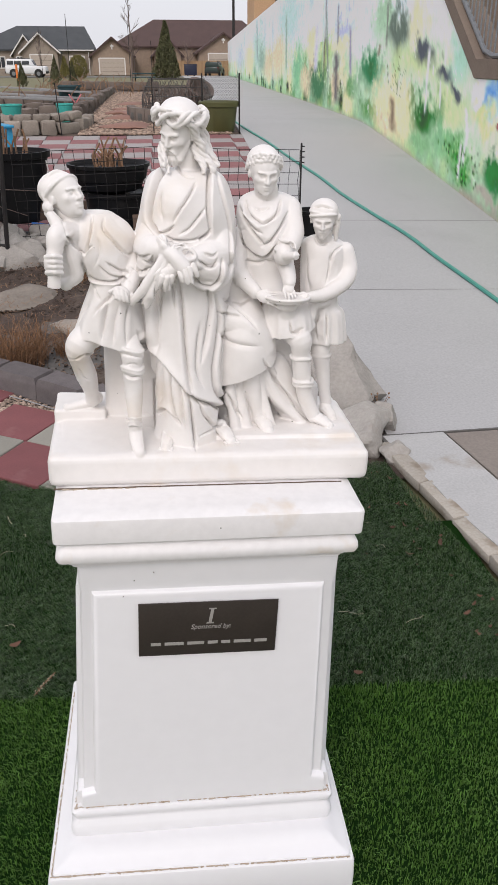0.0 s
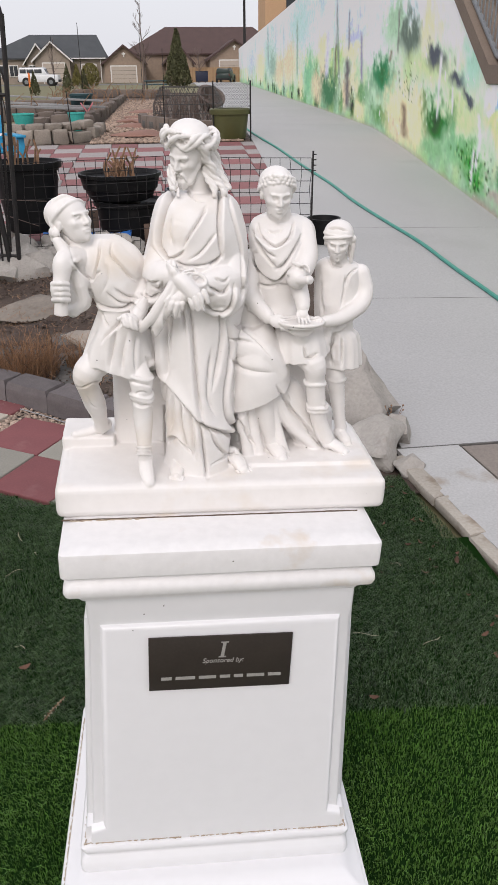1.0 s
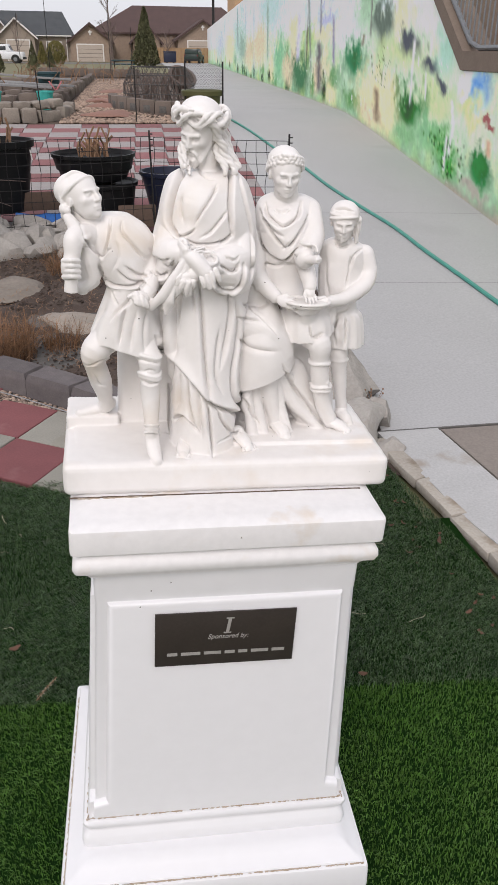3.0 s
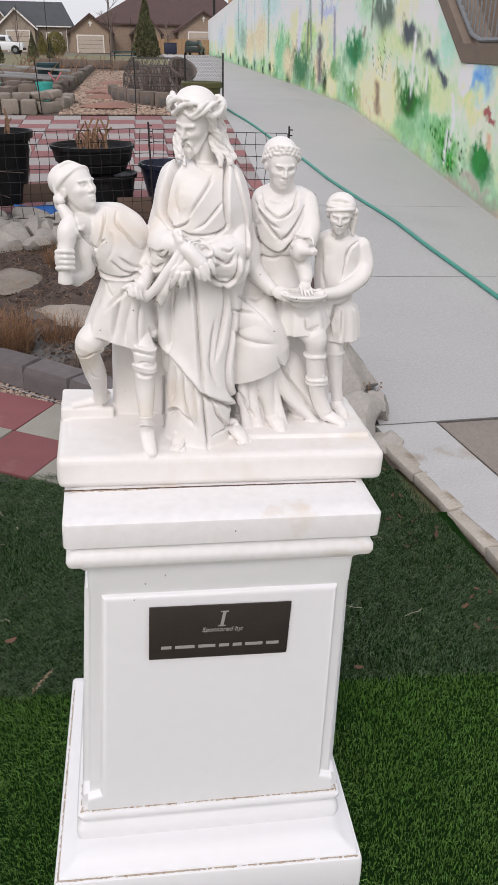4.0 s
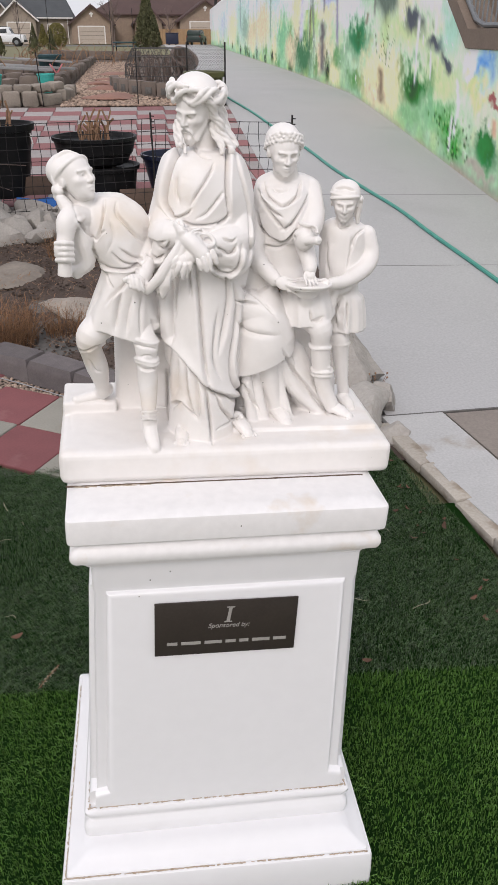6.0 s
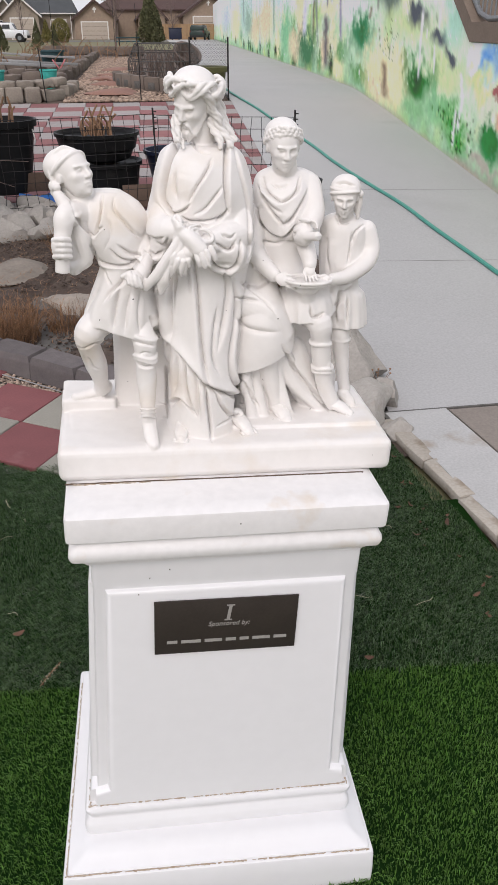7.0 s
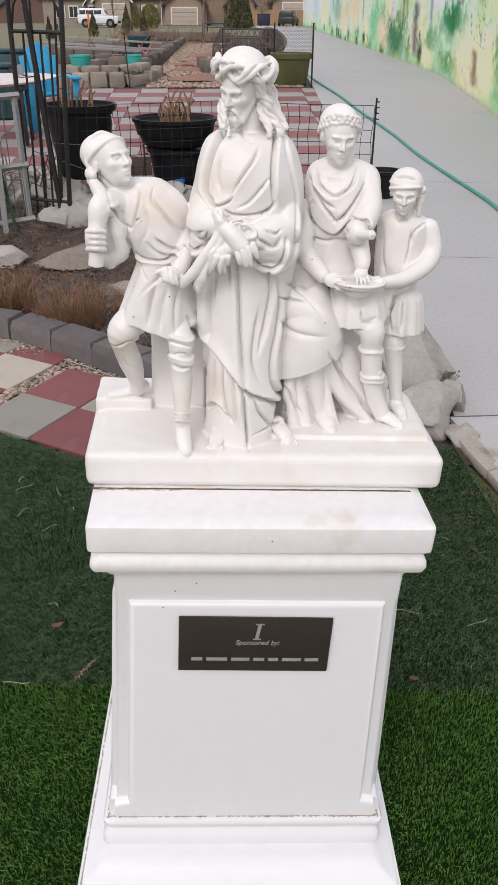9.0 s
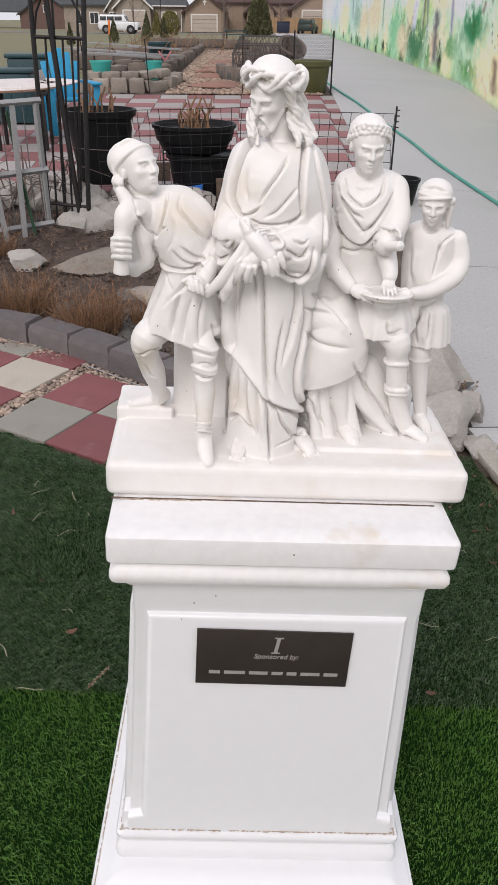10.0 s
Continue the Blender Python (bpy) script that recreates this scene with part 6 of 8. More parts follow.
for path, w, depth, side in (
        (((0.0210, 1.4380), (0.0260, 1.4210), (0.0440, 1.4070), (0.0560, 1.4040), (0.0750, 1.4190), (0.0800, 1.4420)), 0.0034, 0.0036, -1),
        (((0.0360, 1.4300), (0.0480, 1.4260), (0.0610, 1.4310)), 0.0026, 0.0018, 0),
        (((0.0130, 1.4270), (0.0280, 1.4010), (0.0460, 1.3800), (0.0570, 1.3690)), 0.0046, 0.0034, 1),
        (((0.0930, 1.4210), (0.0810, 1.3940), (0.0690, 1.3750), (0.0570, 1.3680)), 0.0046, 0.0032, -1),
        (((0.0250, 1.4130), (0.0390, 1.3960), (0.0530, 1.3880)), 0.0036, 0.0024, 1),
        (((0.0130, 1.3920), (0.0270, 1.3650), (0.0490, 1.3510), (0.0640, 1.3500), (0.0780, 1.3660)), 0.0036, 0.0048, 1),
        (((0.0270, 1.3410), (0.0460, 1.3380), (0.0610, 1.3420)), 0.0040, 0.0022, 0)):
    cuts.append((path, w, depth, side))
for path, w, depth, side in (
        (((0.1750, 1.3560), (0.1760, 1.3330), (0.1730, 1.3060)), 0.0026, 0.0022, 0),
        (((0.1930, 1.3690), (0.1800, 1.3580), (0.1790, 1.3390)), 0.0026, 0.0020, 1),
        (((0.1440, 1.3830), (0.1530, 1.3720), (0.1680, 1.3740)), 0.0026, 0.0024, 0),
        (((0.1320, 1.3490), (0.1330, 1.3210), (0.1420, 1.2950)), 0.0056, 0.0022, 1),
        (((0.1640, 1.2470), (0.1610, 1.2210), (0.1660, 1.2000)), 0.0034, 0.0028, 1),
        (((0.1790, 1.2470), (0.1820, 1.2210), (0.1830, 1.1980)), 0.0034, 0.0028, -1),
        (((0.1150, 1.2310), (0.1210, 1.2110), (0.1390, 1.2190)), 0.0034, 0.0034, 0),
        (((0.1380, 1.4320), (0.1530, 1.4360), (0.1700, 1.4310)), 0.0022, 0.0020, 0)):
    cuts.append((path, w, depth, side))
statue = s.fused("statue", 0.0017, STATUE, PED, cuts)
tagged(statue, "white resin group of four robed standing figures on one slab", "statue")


# ---- artificial turf ----
def seam(x):
    return 0.32 - 0.09 * (x + 0.0)


def turf_far(x):
    return 1.90 - 0.62 * (x + 1.06) if x < -0.55 else 1.62


def turf_piece(name, inside, material, label, count, length, seed, wide, comb=0.0):
    me_bm = bmesh.new()
    step = 0.1
    cells = {}
    for i in range(-26, 26):
        for j in range(-26, 22):
            x, y = i * step, j * step
            if inside(x + step / 2, y + step / 2):
                for a, b in ((i, j), (i + 1, j), (i + 1, j + 1), (i, j + 1)):
                    if (a, b) not in cells:
                        cells[a, b] = me_bm.verts.new((a * step, b * step, 0.004 + 0.004 * noise.noise((a * 0.3, b * 0.3, 0))))
                me_bm.faces.new([cells[a, b] for a, b in ((i, j), (i + 1, j), (i + 1, j + 1), (i, j + 1))])
    base = tagged(link(name, me_bm, TURF_BACK), label, "turf", kind="structure")
    r = np.random.RandomState(seed)
    xs, ys = r.uniform(-1.35, 1.45, count * 2), r.uniform(-0.62, 2.0, count * 2)
    keep = np.array([inside(x, y) and not (-0.32 < x < 0.27 and -0.27 < y < 0.28) for x, y in zip(xs, ys)])
    xs, ys = xs[keep][:count], ys[keep][:count]
    n = len(xs)
    ang = r.uniform(0, 2 * np.pi, n)
    lean = r.normal(0.35 + 0.5 * comb, 0.35, n)
    big = np.array([noise.noise((x * 2.5, y * 2.5, 9)) for x, y in zip(xs, ys)])
    dirx, diry = np.cos(ang) * (0.6 - 0.2 * comb) - 0.5 - 0.5 * comb + big, np.sin(ang) * 0.6 - 0.4 - 0.35 * comb + 0.3 * comb * big
    ln = length * r.uniform(0.6, 1.25, n)
    w = wide * r.uniform(0.7, 1.3, n)
    px, py = -np.sin(ang) * w, np.cos(ang) * w
    verts = np.zeros((n, 5, 3))
    z0 = 0.002
    verts[:, 0] = np.stack([xs - px, ys - py, np.full(n, z0)], 1)
    verts[:, 1] = np.stack([xs + px, ys + py, np.full(n, z0)], 1)
    mx, my, mz = xs + dirx * ln * 0.25 * lean, ys + diry * ln * 0.25 * lean, z0 + ln * 0.6
    verts[:, 2] = np.stack([mx + px, my + py, mz], 1)
    verts[:, 3] = np.stack([mx - px, my - py, mz], 1)
    verts[:, 4] = np.stack([xs + dirx * ln * lean, ys + diry * ln * lean, z0 + ln * (1 - 0.3 * np.abs(lean))], 1)
    b = np.arange(n) * 5
    faces = np.concatenate([np.stack([b, b + 1, b + 2, b + 3], 1).reshape(-1, 4)]).tolist() + np.stack([b + 3, b + 2, b + 4], 1).tolist()
    ob = raw(name + "_fibres", verts.reshape(-1, 3).tolist(), faces, material)
    tagged(ob, label + ", its standing fibres", "turf", kind="stuff")


def on_turf(x, y):
    return -2.5 < x < 1.19 - 0.125 * y and y < turf_far(x)


turf_piece("turf_near", lambda x, y: on_turf(x, y) and y < seam(x), TURF_A, "bright green artificial turf round the pedestal", 165000, 0.018, 3, 0.0010)
turf_piece("turf_far", lambda x, y: on_turf(x, y) and y >= seam(x), TURF_B, "faded grey-green artificial turf with stray straws", 190000, 0.024, 4, 0.0009, 0.8)

# fallen leaves and straws along the curb
leaf = thing("dry_leaf", "curled brown dry leaf on the turf", "leaf", group="fallen leaves")
bm = bmesh.new()
vs = [bm.verts.new((0.02 * math.cos(a) * (1 + 0.3 * math.cos(2 * a)), 0.011 * math.sin(a), 0.006 * math.cos(2 * a) + 0.006)) for a in [2 * math.pi * k / 10 for k in range(10)]]
c = bm.verts.new((0, 0, 0.001))
for k in range(10):
    bm.faces.new((vs[k], vs[(k + 1) % 10], c))
part("blade", bm, LEAFDRY, leaf)
leaf.matrix_basis = pose(1.0, 0.97, 0.024, 15, 10, 40) @ Matrix.Scale(0.5, 4)
rl = random.Random(9)
for k in range(34):
    y = rl.uniform(0.3, 1.6)
    x = 1.0 - 0.05 * y + rl.gauss(-0.04, 0.07)
    if k > 24:
        x, y = rl.uniform(-1.0, 0.9), rl.uniform(0.3, 1.4)
    o = copy_thing(leaf, pose(x, y, 0.022, rl.uniform(-25, 25), rl.uniform(-25, 25), rl.uniform(0, 360)))
    o.scale = (rl.uniform(0.25, 0.6),) * 3

for x, y, turn, size in ((-0.53, 0.58, 8, 0.75), (0.98, 0.92, 70, 0.8), (0.84, 0.87, 160, 0.7), (-0.85, 1.22, 100, 0.6)):
    o = copy_thing(leaf, pose(x, y, 0.026, 18, -12, turn))
    o.scale = (size,) * 3
seed_head = thing("seed_head", "dry speckled grass seed head lying on the turf seam", "seed head", pose(-0.426, 0.389, 0.030, 0, -6, 52))
part("stem", tube([(-0.045, 0, 0), (0, 0.002, 0.002), (0.045, 0, 0.004)], 0.0012, 6), STALK, seed_head)
for k in range(16):
    part("seed", rock((0.0060, 0.0036, 0.0036), 300 + k, (-0.038 + 0.0052 * k, 0.0055 * (1 if k % 2 else -1) * (1 - 0.03 * k), 0.003), 30 * k, sub=1, cut=False), PALESEED if k % 3 else LEAFDRY, seed_head)


def straws(name, where, n, length, seed, material, label, z=0.02, width=0.0012, curl=0.3):
    r = random.Random(seed)
    v, f = [], []
    for _ in range(n):
        x, y = where(r)
        a = r.uniform(0, 6.28)
        ln = length * r.uniform(0.4, 1.3)
        b = len(v)
        for k in range(5):
            t = k / 4 - 0.5
            ax = a + curl * t
            px, py = x + math.cos(ax) * ln * t, y + math.sin(ax) * ln * t
            for q in (-1, 1):
                v.append((px - math.sin(a) * width * q, py + math.cos(a) * width * q, z + rise(py) + 0.006 * math.sin(k * 1.3)))
        for k in range(4):
            f.append((b + 2 * k, b + 2 * k + 1, b + 2 * k + 3, b + 2 * k + 2))
    tagged(raw(name, v, f, material), label, "straw", kind="stuff")


straws("loose_straw", lambda r: (r.uniform(-1.1, 1.0), r.uniform(0.3, 1.6)), 45, 0.07, 21, mat("pale_straw", (0.42, 0.38, 0.28), (0.34, 0.3, 0.2), 0.8, 20, 60, 0), "pale dead straws lying on the turf", 0.027)

# ---- near pavers, pebbles and edging ----
U, V = Vector((0.54, 0.842, 0)), Vector((0.85, -0.527, 0))
ANG = math.degrees(math.atan2(V.y, V.x))
DC = Vector((-0.664, 2.074, 0))
paving = thing("garden_paving", "red and grey square concrete pavers laid in a chequer", "paving", kind="structure")
pm = {}
for key, material in (("r", RED_PAVER), ("g", GREY_PAVER), ("c", CREAM_PAVER)):
    bm = box((0.336, 0.336, 0.05), (0, 0, 0), 0.006)
    me = bpy.data.meshes.new("paver")
    bm.to_mesh(me)
    bm.free()
    me.materials.append(material)
    pm[key] = me
rp = random.Random(2)


def lay(i, j, shift, key):
    p = DC + V * (0.340 * (i + 0.5) + shift) + U * 0.340 * (j + 0.5)
    ob = new("paver", pm[key])
    ob.parent = paving
    ob.matrix_basis = pose(p.x, p.y, -0.012 + rp.uniform(-0.003, 0.003), rp.uniform(-0.5, 0.5), rp.uniform(-0.5, 0.5), ANG + rp.uniform(-0.6, 0.6))


for i in range(-1, 2):
    for j in range(-1, 1):
        lay(i, j, 0, "r" if (i + j) % 2 else "g")
for i in range(-6, -1):
    for j in range(-2, 2):
        lay(i, j, -0.105, "r" if (i + j) % 2 else ("c" if j % 2 == 0 else "g"))

ICO = [(-0.526, 0, 0.851), (0.526, 0, 0.851), (-0.526, 0, -0.851), (0.526, 0, -0.851), (0, 0.851, 0.526), (0, 0.851, -0.526), (0, -0.851, 0.526), (0, -0.851, -0.526), (0.851, 0.526, 0), (-0.851, 0.526, 0), (0.851, -0.526, 0), (-0.851, -0.526, 0)]
ICOF = "041 094 459 548 148 8ab 8b3 583 532 273 7a3 7b6"


def pebbles(name, where, n, size, seed, material, label, lift=0.0, flat=0.6, kind="stuff", category="gravel"):
    """Many small rounded stones, joined."""
    r = np.random.RandomState(seed)
    base = bmesh.new()
    bmesh.ops.create_icosphere(base, subdivisions=1, radius=1.0)
    bv = np.array([v.co[:] for v in base.verts])
    bf = np.array([[v.index for v in f.verts] for f in base.faces])
    base.free()
    pts = []
    rr = random.Random(seed)
    while len(pts) < n:
        p = where(rr)
        if p is not None:
            pts.append(p)
    vs, fs = [], []
    for k, (x, y) in enumerate(pts):
        s = size * r.uniform(0.5, 1.3)
        a = r.uniform(0, 6.28)
        q = bv * (1 + r.normal(0, 0.10, bv.shape)) * s * np.array([r.uniform(0.7, 1.3), r.uniform(0.6, 1), flat * r.uniform(0.7, 1.2)])
        c, sn = math.cos(a), math.sin(a)
        q = np.stack([q[:, 0] * c - q[:, 1] * sn + x, q[:, 0] * sn + q[:, 1] * c + y, q[:, 2] + rise(y) + lift + s * flat * 0.5], 1)
        vs.append(q)
        fs.append(bf + 12 * k)
    ob = raw(name, np.concatenate(vs).tolist(), np.concatenate(fs).tolist(), material, smooth=True)
    return tagged(ob, label, category, kind=kind)


def strip_pebble(r):
    t = r.uniform(-2.2, 0.9)
    p = DC + V * (-0.342 - 0.100 * r.uniform(0.02, 0.98)) + U * 0.340 * t
    return p.x, p.y


def edge_pebble(r):
    t = r.random()
    k = min(10, int(t * 11))
    p = Vector(edge_pts[k]).lerp(Vector(edge_pts[k + 1]), r.random())
    w = r.uniform(0.0, 0.15)
    return (p.x - 0.55 * w, p.y - 0.83 * w) if p.x > -1.30 or w < 0.05 else None


# charcoal edging blocks
edge_pts = [(-2.60, 3.62), (-2.30, 3.50), (-2.0, 3.37), (-1.72, 3.24), (-1.44, 3.10), (-1.16, 2.96), (-0.90, 2.79), (-0.66, 2.59), (-0.42, 2.38), (-0.20, 2.16), (0.02, 1.98), (0.26, 1.86)]
pebbles("gravel_strip", strip_pebble, 520, 0.015, 5, PEBBLE, "buff river pebbles filling the gap between pavers", -0.006)
pebbles("gravel_edge", edge_pebble, 2400, 0.011, 6, PEBBLE, "buff river pebbles along the edging blocks", -0.006)

for k, (a, b) in enumerate(zip(edge_pts, edge_pts[1:])):
    a, b = Vector(a), Vector(b)
    mid, d = (a + b) / 2, b - a
    L = d.length - 0.008
    rk = random.Random(40 + k)
    bm = bmesh.new()
    for z, w, dep in ((0.0, L, 0.17), (0.09, L, 0.165), (0.128, L * 0.93, 0.14)):
        for sx, sy in ((-1, -1), (1, -1), (1, 1), (-1, 1)):
            bm.verts.new((sx * w / 2, 0.085 + sy * dep / 2, z + rk.uniform(-0.004, 0.004)))
    bm.verts.ensure_lookup_table()
    v = bm.verts[:]
    bm.faces.new(v[0:4][::-1])
    bm.faces.new(v[8:12])
    for r0 in (0, 4):
        for q in range(4):
            bm.faces.new((v[r0 + q], v[r0 + (q + 1) % 4], v[r0 + 4 + (q + 1) % 4], v[r0 + 4 + q]))
    bmesh.ops.subdivide_edges(bm, edges=bm.edges[:], cuts=3, use_grid_fill=True)
    for q in bm.verts:
        q.co += Vector((noise.noise(q.co * 14 + Vector((k, 0, 0))), noise.noise(q.co * 14 + Vector((0, k, 3))), noise.noise(q.co * 14 + Vector((5, 0, k))))) * 0.006
    ob = link("edging_block", bm, EDGER, m=pose(mid.x, mid.y, 0.0, 0, 0, math.degrees(math.atan2(d.y, d.x)) + rk.uniform(-2, 2)))
    tagged(ob, "charcoal concrete edging block with a chamfered top", "edging block", "edging blocks")


fab, _ = smooth_path([(x - 0.022, y - 0.03, 0.012) for x, y in edge_pts[2:10]], 0.01)
tagged(link("edging_fabric", tube([p + Vector((0.006 * noise.noise((i * 0.3, 0, 0)), 0.008 * noise.noise((0, i * 0.3, 0)), -0.004)) for i, p in enumerate(fab)], 0.0042, 6, flat=0.5), STRIP), "greyed plastic edging strip at the foot of the blocks", "edging strip")

# ---- rocks ----
def stone(name, size, at, turn, seed, material, label, category="rock", group="", sub=4, rough=0.3):
    ob = link(name, rock(size, seed, (0, 0, 0), 0, rough, sub), material, m=pose(*at, 0, 0, turn))
    return tagged(ob, label, category, group)


stone("boulder", (0.40, 0.72, 0.46), (0.97, 2.52, 0.10), 12, 3, LIME, "buff limestone boulder at the edge of the footpath")
stone("boulder", (0.30, 0.36, 0.20), (0.95, 1.90, 0.04), -20, 8, LIME, "broken limestone rock between turf and curb")
stone("boulder", (0.16, 0.2, 0.16), (1.10, 2.02, 0.03), 30, 13, LIME, "small broken limestone beside the curb")
stone("boulder", (0.14, 0.12, 0.10), (1.06, 1.70, 0.02), 70, 17, LIME, "small flat limestone chip beside the curb")
stone("flagstone", (0.50, 0.46, 0.14), (-0.98, 4.44, 0.06), 10, 21, GREYROCK, "flat pale grey flagstone lying in the soil", "flagstone")
stone("flagstone", (0.62, 0.44, 0.14), (-0.42, 3.72, 0.03), -25, 25, GREYROCK, "flat pale grey flagstone lying in the soil", "flagstone")
stone("rock", (0.26, 0.22, 0.16), (-1.44, 4.36, 0.10), 0, 29, LIME, "rounded pale rock in the soil bed", "rock")
rs = random.Random(77)
for k in range(46):
    x = -1.25 + 1.05 * rs.random()
    y = 5.28 + 0.65 * rs.random()
    sz = rs.uniform(0.16, 0.34)
    stone("rubble_stone", (sz * 1.2, sz * 0.9, sz * 0.75), (x, y, rise(y) + 0.02 + 0.10 * rs.random() * (y - 5.2)), rs.uniform(0, 360), 100 + k, LIME, "jagged pale limestone in the heap below the fence", "rubble", "limestone rubble heap", 2, 0.35)
for k in range(16):
    x, y = rs.uniform(-2.6, -1.3), rs.uniform(5.6, 6.6)
    sz = rs.uniform(0.15, 0.34)
    stone("rubble_stone", (sz * 1.2, sz, sz * 0.8), (x, y, rise(y) + 0.05), rs.uniform(0, 360), 160 + k, LIME, "jagged pale limestone in the heap below the fence", "rubble", "limestone rubble heap", 2, 0.35)


def soil_clod(r):
    x, y = r.uniform(-2.6, 1.0), r.uniform(2.75, 6.0)
    if math.hypot(x + 0.98, y - 4.44) < 0.30 or math.hypot(x + 0.42, y - 3.72) < 0.33:
        return None
    return x, y


pebbles("soil_clods", soil_clod, 9000, 0.010, 15, SOIL, "dark crumbs and clods of garden soil", -0.005, 0.7, category="soil")
straws("soil_litter", lambda r: (r.uniform(-2.6, 1.0), r.uniform(2.9, 5.6)), 2600, 0.085, 33, STALK, "dry twigs and straw lying on the soil", 0.03, 0.002, 1.2)


# ---- dry ornamental grass ----
def grass_clump(x, y, w, h, n, seed, label):
    r = random.Random(seed)
    v, f = [], []
    for _ in range(n):
        a = r.uniform(0, 6.28)
        q = math.sqrt(r.random())
        bx, by = math.cos(a) * w * 0.36 * q, math.sin(a) * w * 0.36 * q
        out = 0.08 + 0.62 * r.random() ** 1.6
        hh = h * r.uniform(0.25, 1.1)
        sw = r.uniform(-1.6, 1.6)
        b = len(v)
        wd = r.uniform(0.0012, 0.0026)
        t0 = r.uniform(0, 3.14)
        for k in range(4):
            t = k / 3
            px = bx + math.cos(a + sw * t) * out * hh * t * t * 1.3
            py = by + math.sin(a + sw * t) * out * hh * t * t * 1.3
            pz = hh * (t - 0.15 * t * t * out)
            ww = wd * (1 - 0.6 * t)
            v.append((px - math.cos(t0) * ww, py - math.sin(t0) * ww, pz))
            v.append((px + math.cos(t0) * ww, py + math.sin(t0) * ww, pz))
        for k in range(3):
            f.append((b + 2 * k, b + 2 * k + 1, b + 2 * k + 3, b + 2 * k + 2))
    ob = raw("ornamental_grass", v, f, STRAW)
    ob.matrix_basis = pose(x, y, rise(y) - 0.02)
    tagged(ob, label, "grass clump", "dry grass clumps")


grass_clump(-0.84, 3.18, 0.54, 0.25, 1000, 1, "rust-brown dead ornamental grass clump behind the edging")
grass_clump(-1.28, 3.46, 0.50, 0.24, 800, 2, "rust-brown dead ornamental grass clump behind the edging")
grass_clump(-0.50, 3.30, 0.30, 0.2, 260, 3, "small thin clump of dead ornamental grass")
grass_clump(-1.75, 3.75, 0.45, 0.22, 500, 4, "rust-brown dead ornamental grass clump behind the edging")
grass_clump(-0.55, 4.85, 0.34, 0.2, 260, 5, "small thin clump of dead ornamental grass")
grass_clump(-1.72, 4.6, 0.36, 0.2, 260, 6, "small thin clump of dead ornamental grass")

# weed by the curb
bm = bmesh.new()
rw = random.Random(3)
for k in range(6):
    a = rw.uniform(0, 6.28)
    p = [(0, 0, 0), (0.02 * math.cos(a), 0.02 * math.sin(a), 0.05), (0.05 * math.cos(a), 0.05 * math.sin(a), rw.uniform(0.07, 0.13))]
    tube(p, [0.002, 0.0015, 0.001], 5, bm)
    bmesh.ops.create_icosphere(bm, subdivisions=1, radius=0.006, matrix=Matrix.Translation(p[-1]))
tagged(link("weed", bm, STALK, m=pose(1.12, 2.14, 0.0)), "small dried weed in the footpath joint", "weed")


# ---- fence, tubs and pots ----
fence = thing("garden_fence", "low black welded wire garden fence on thin stakes", "fence")


def fence_panel(xa, ya, xb, yb, ztop_a, ztop_b, zlow):
    n = int(math.dist((xa, ya), (xb, yb)) / 0.085)
    for k in range(n + 1):
        t = k / n
        x, y = xa + (xb - xa) * t, ya + (yb - ya) * t
        zt = ztop_a + (ztop_b - ztop_a) * t
        pts = [(x + 0.010 * math.sin(4.2 * q + k), y + 0.012 * math.sin(3.1 * q), rise(y) + zlow + (zt - zlow) * q / 6) for q in range(7)]
        part("wire", tube(pts, 0.0026, 4, caps=False), IRON, fence)
    for q in range(9):
        h = q / 8
        part("wire", tube([(xa, ya, rise(ya) + zlow + (ztop_a - zlow) * h), ((xa + xb) / 2, (ya + yb) / 2 + 0.01, rise((ya + yb) / 2) + zlow + ((ztop_a + ztop_b) / 2 - zlow) * h - 0.006), (xb, yb, rise(yb) + zlow + (ztop_b - zlow) * h)], 0.0026, 4, caps=False), IRON, fence)


def stake(x, y, z0, z1, lean=0.0, parent=None):
    p = part("post", tube([(x, y, rise(y) + z0), (x + lean, y, rise(y) + z1)], 0.0085, 6), IRON, parent)
    for k in range(4):
        part("hook", box((0.036, 0.009, 0.009), (x + lean + 0.012, y, rise(y) + z1 - 0.03 - 0.045 * k)), IRON, p)


fence_panel(-1.06, 5.70, 0.235, 5.85, 0.82, 0.83, 0.02)
fence_panel(0.265, 5.85, 1.44, 5.75, 0.82, 0.80, 0.02)
stake(0.25, 5.84, -0.1, 0.88, -0.02, fence)
stake(1.455, 5.74, -0.1, 0.86, 0.0, fence)
stake(-0.52, 5.78, -0.1, 0.5, 0.0, fence)


def tub(name, at, prof, material, label, ridges=()):
    ob = thing(name, label, "plant pot", pose(*at))
    part("wall", lathe(prof, 40), material, ob)
    part("compost", lathe([(0.01, 0), (prof[-3][0] * 0.93, 0.0), (prof[-3][0] * 0.93, 0.004), (0.01, 0.03)], 24, at=(0, 0, prof[-1][1] - 0.02)), SOIL, ob)
    return ob


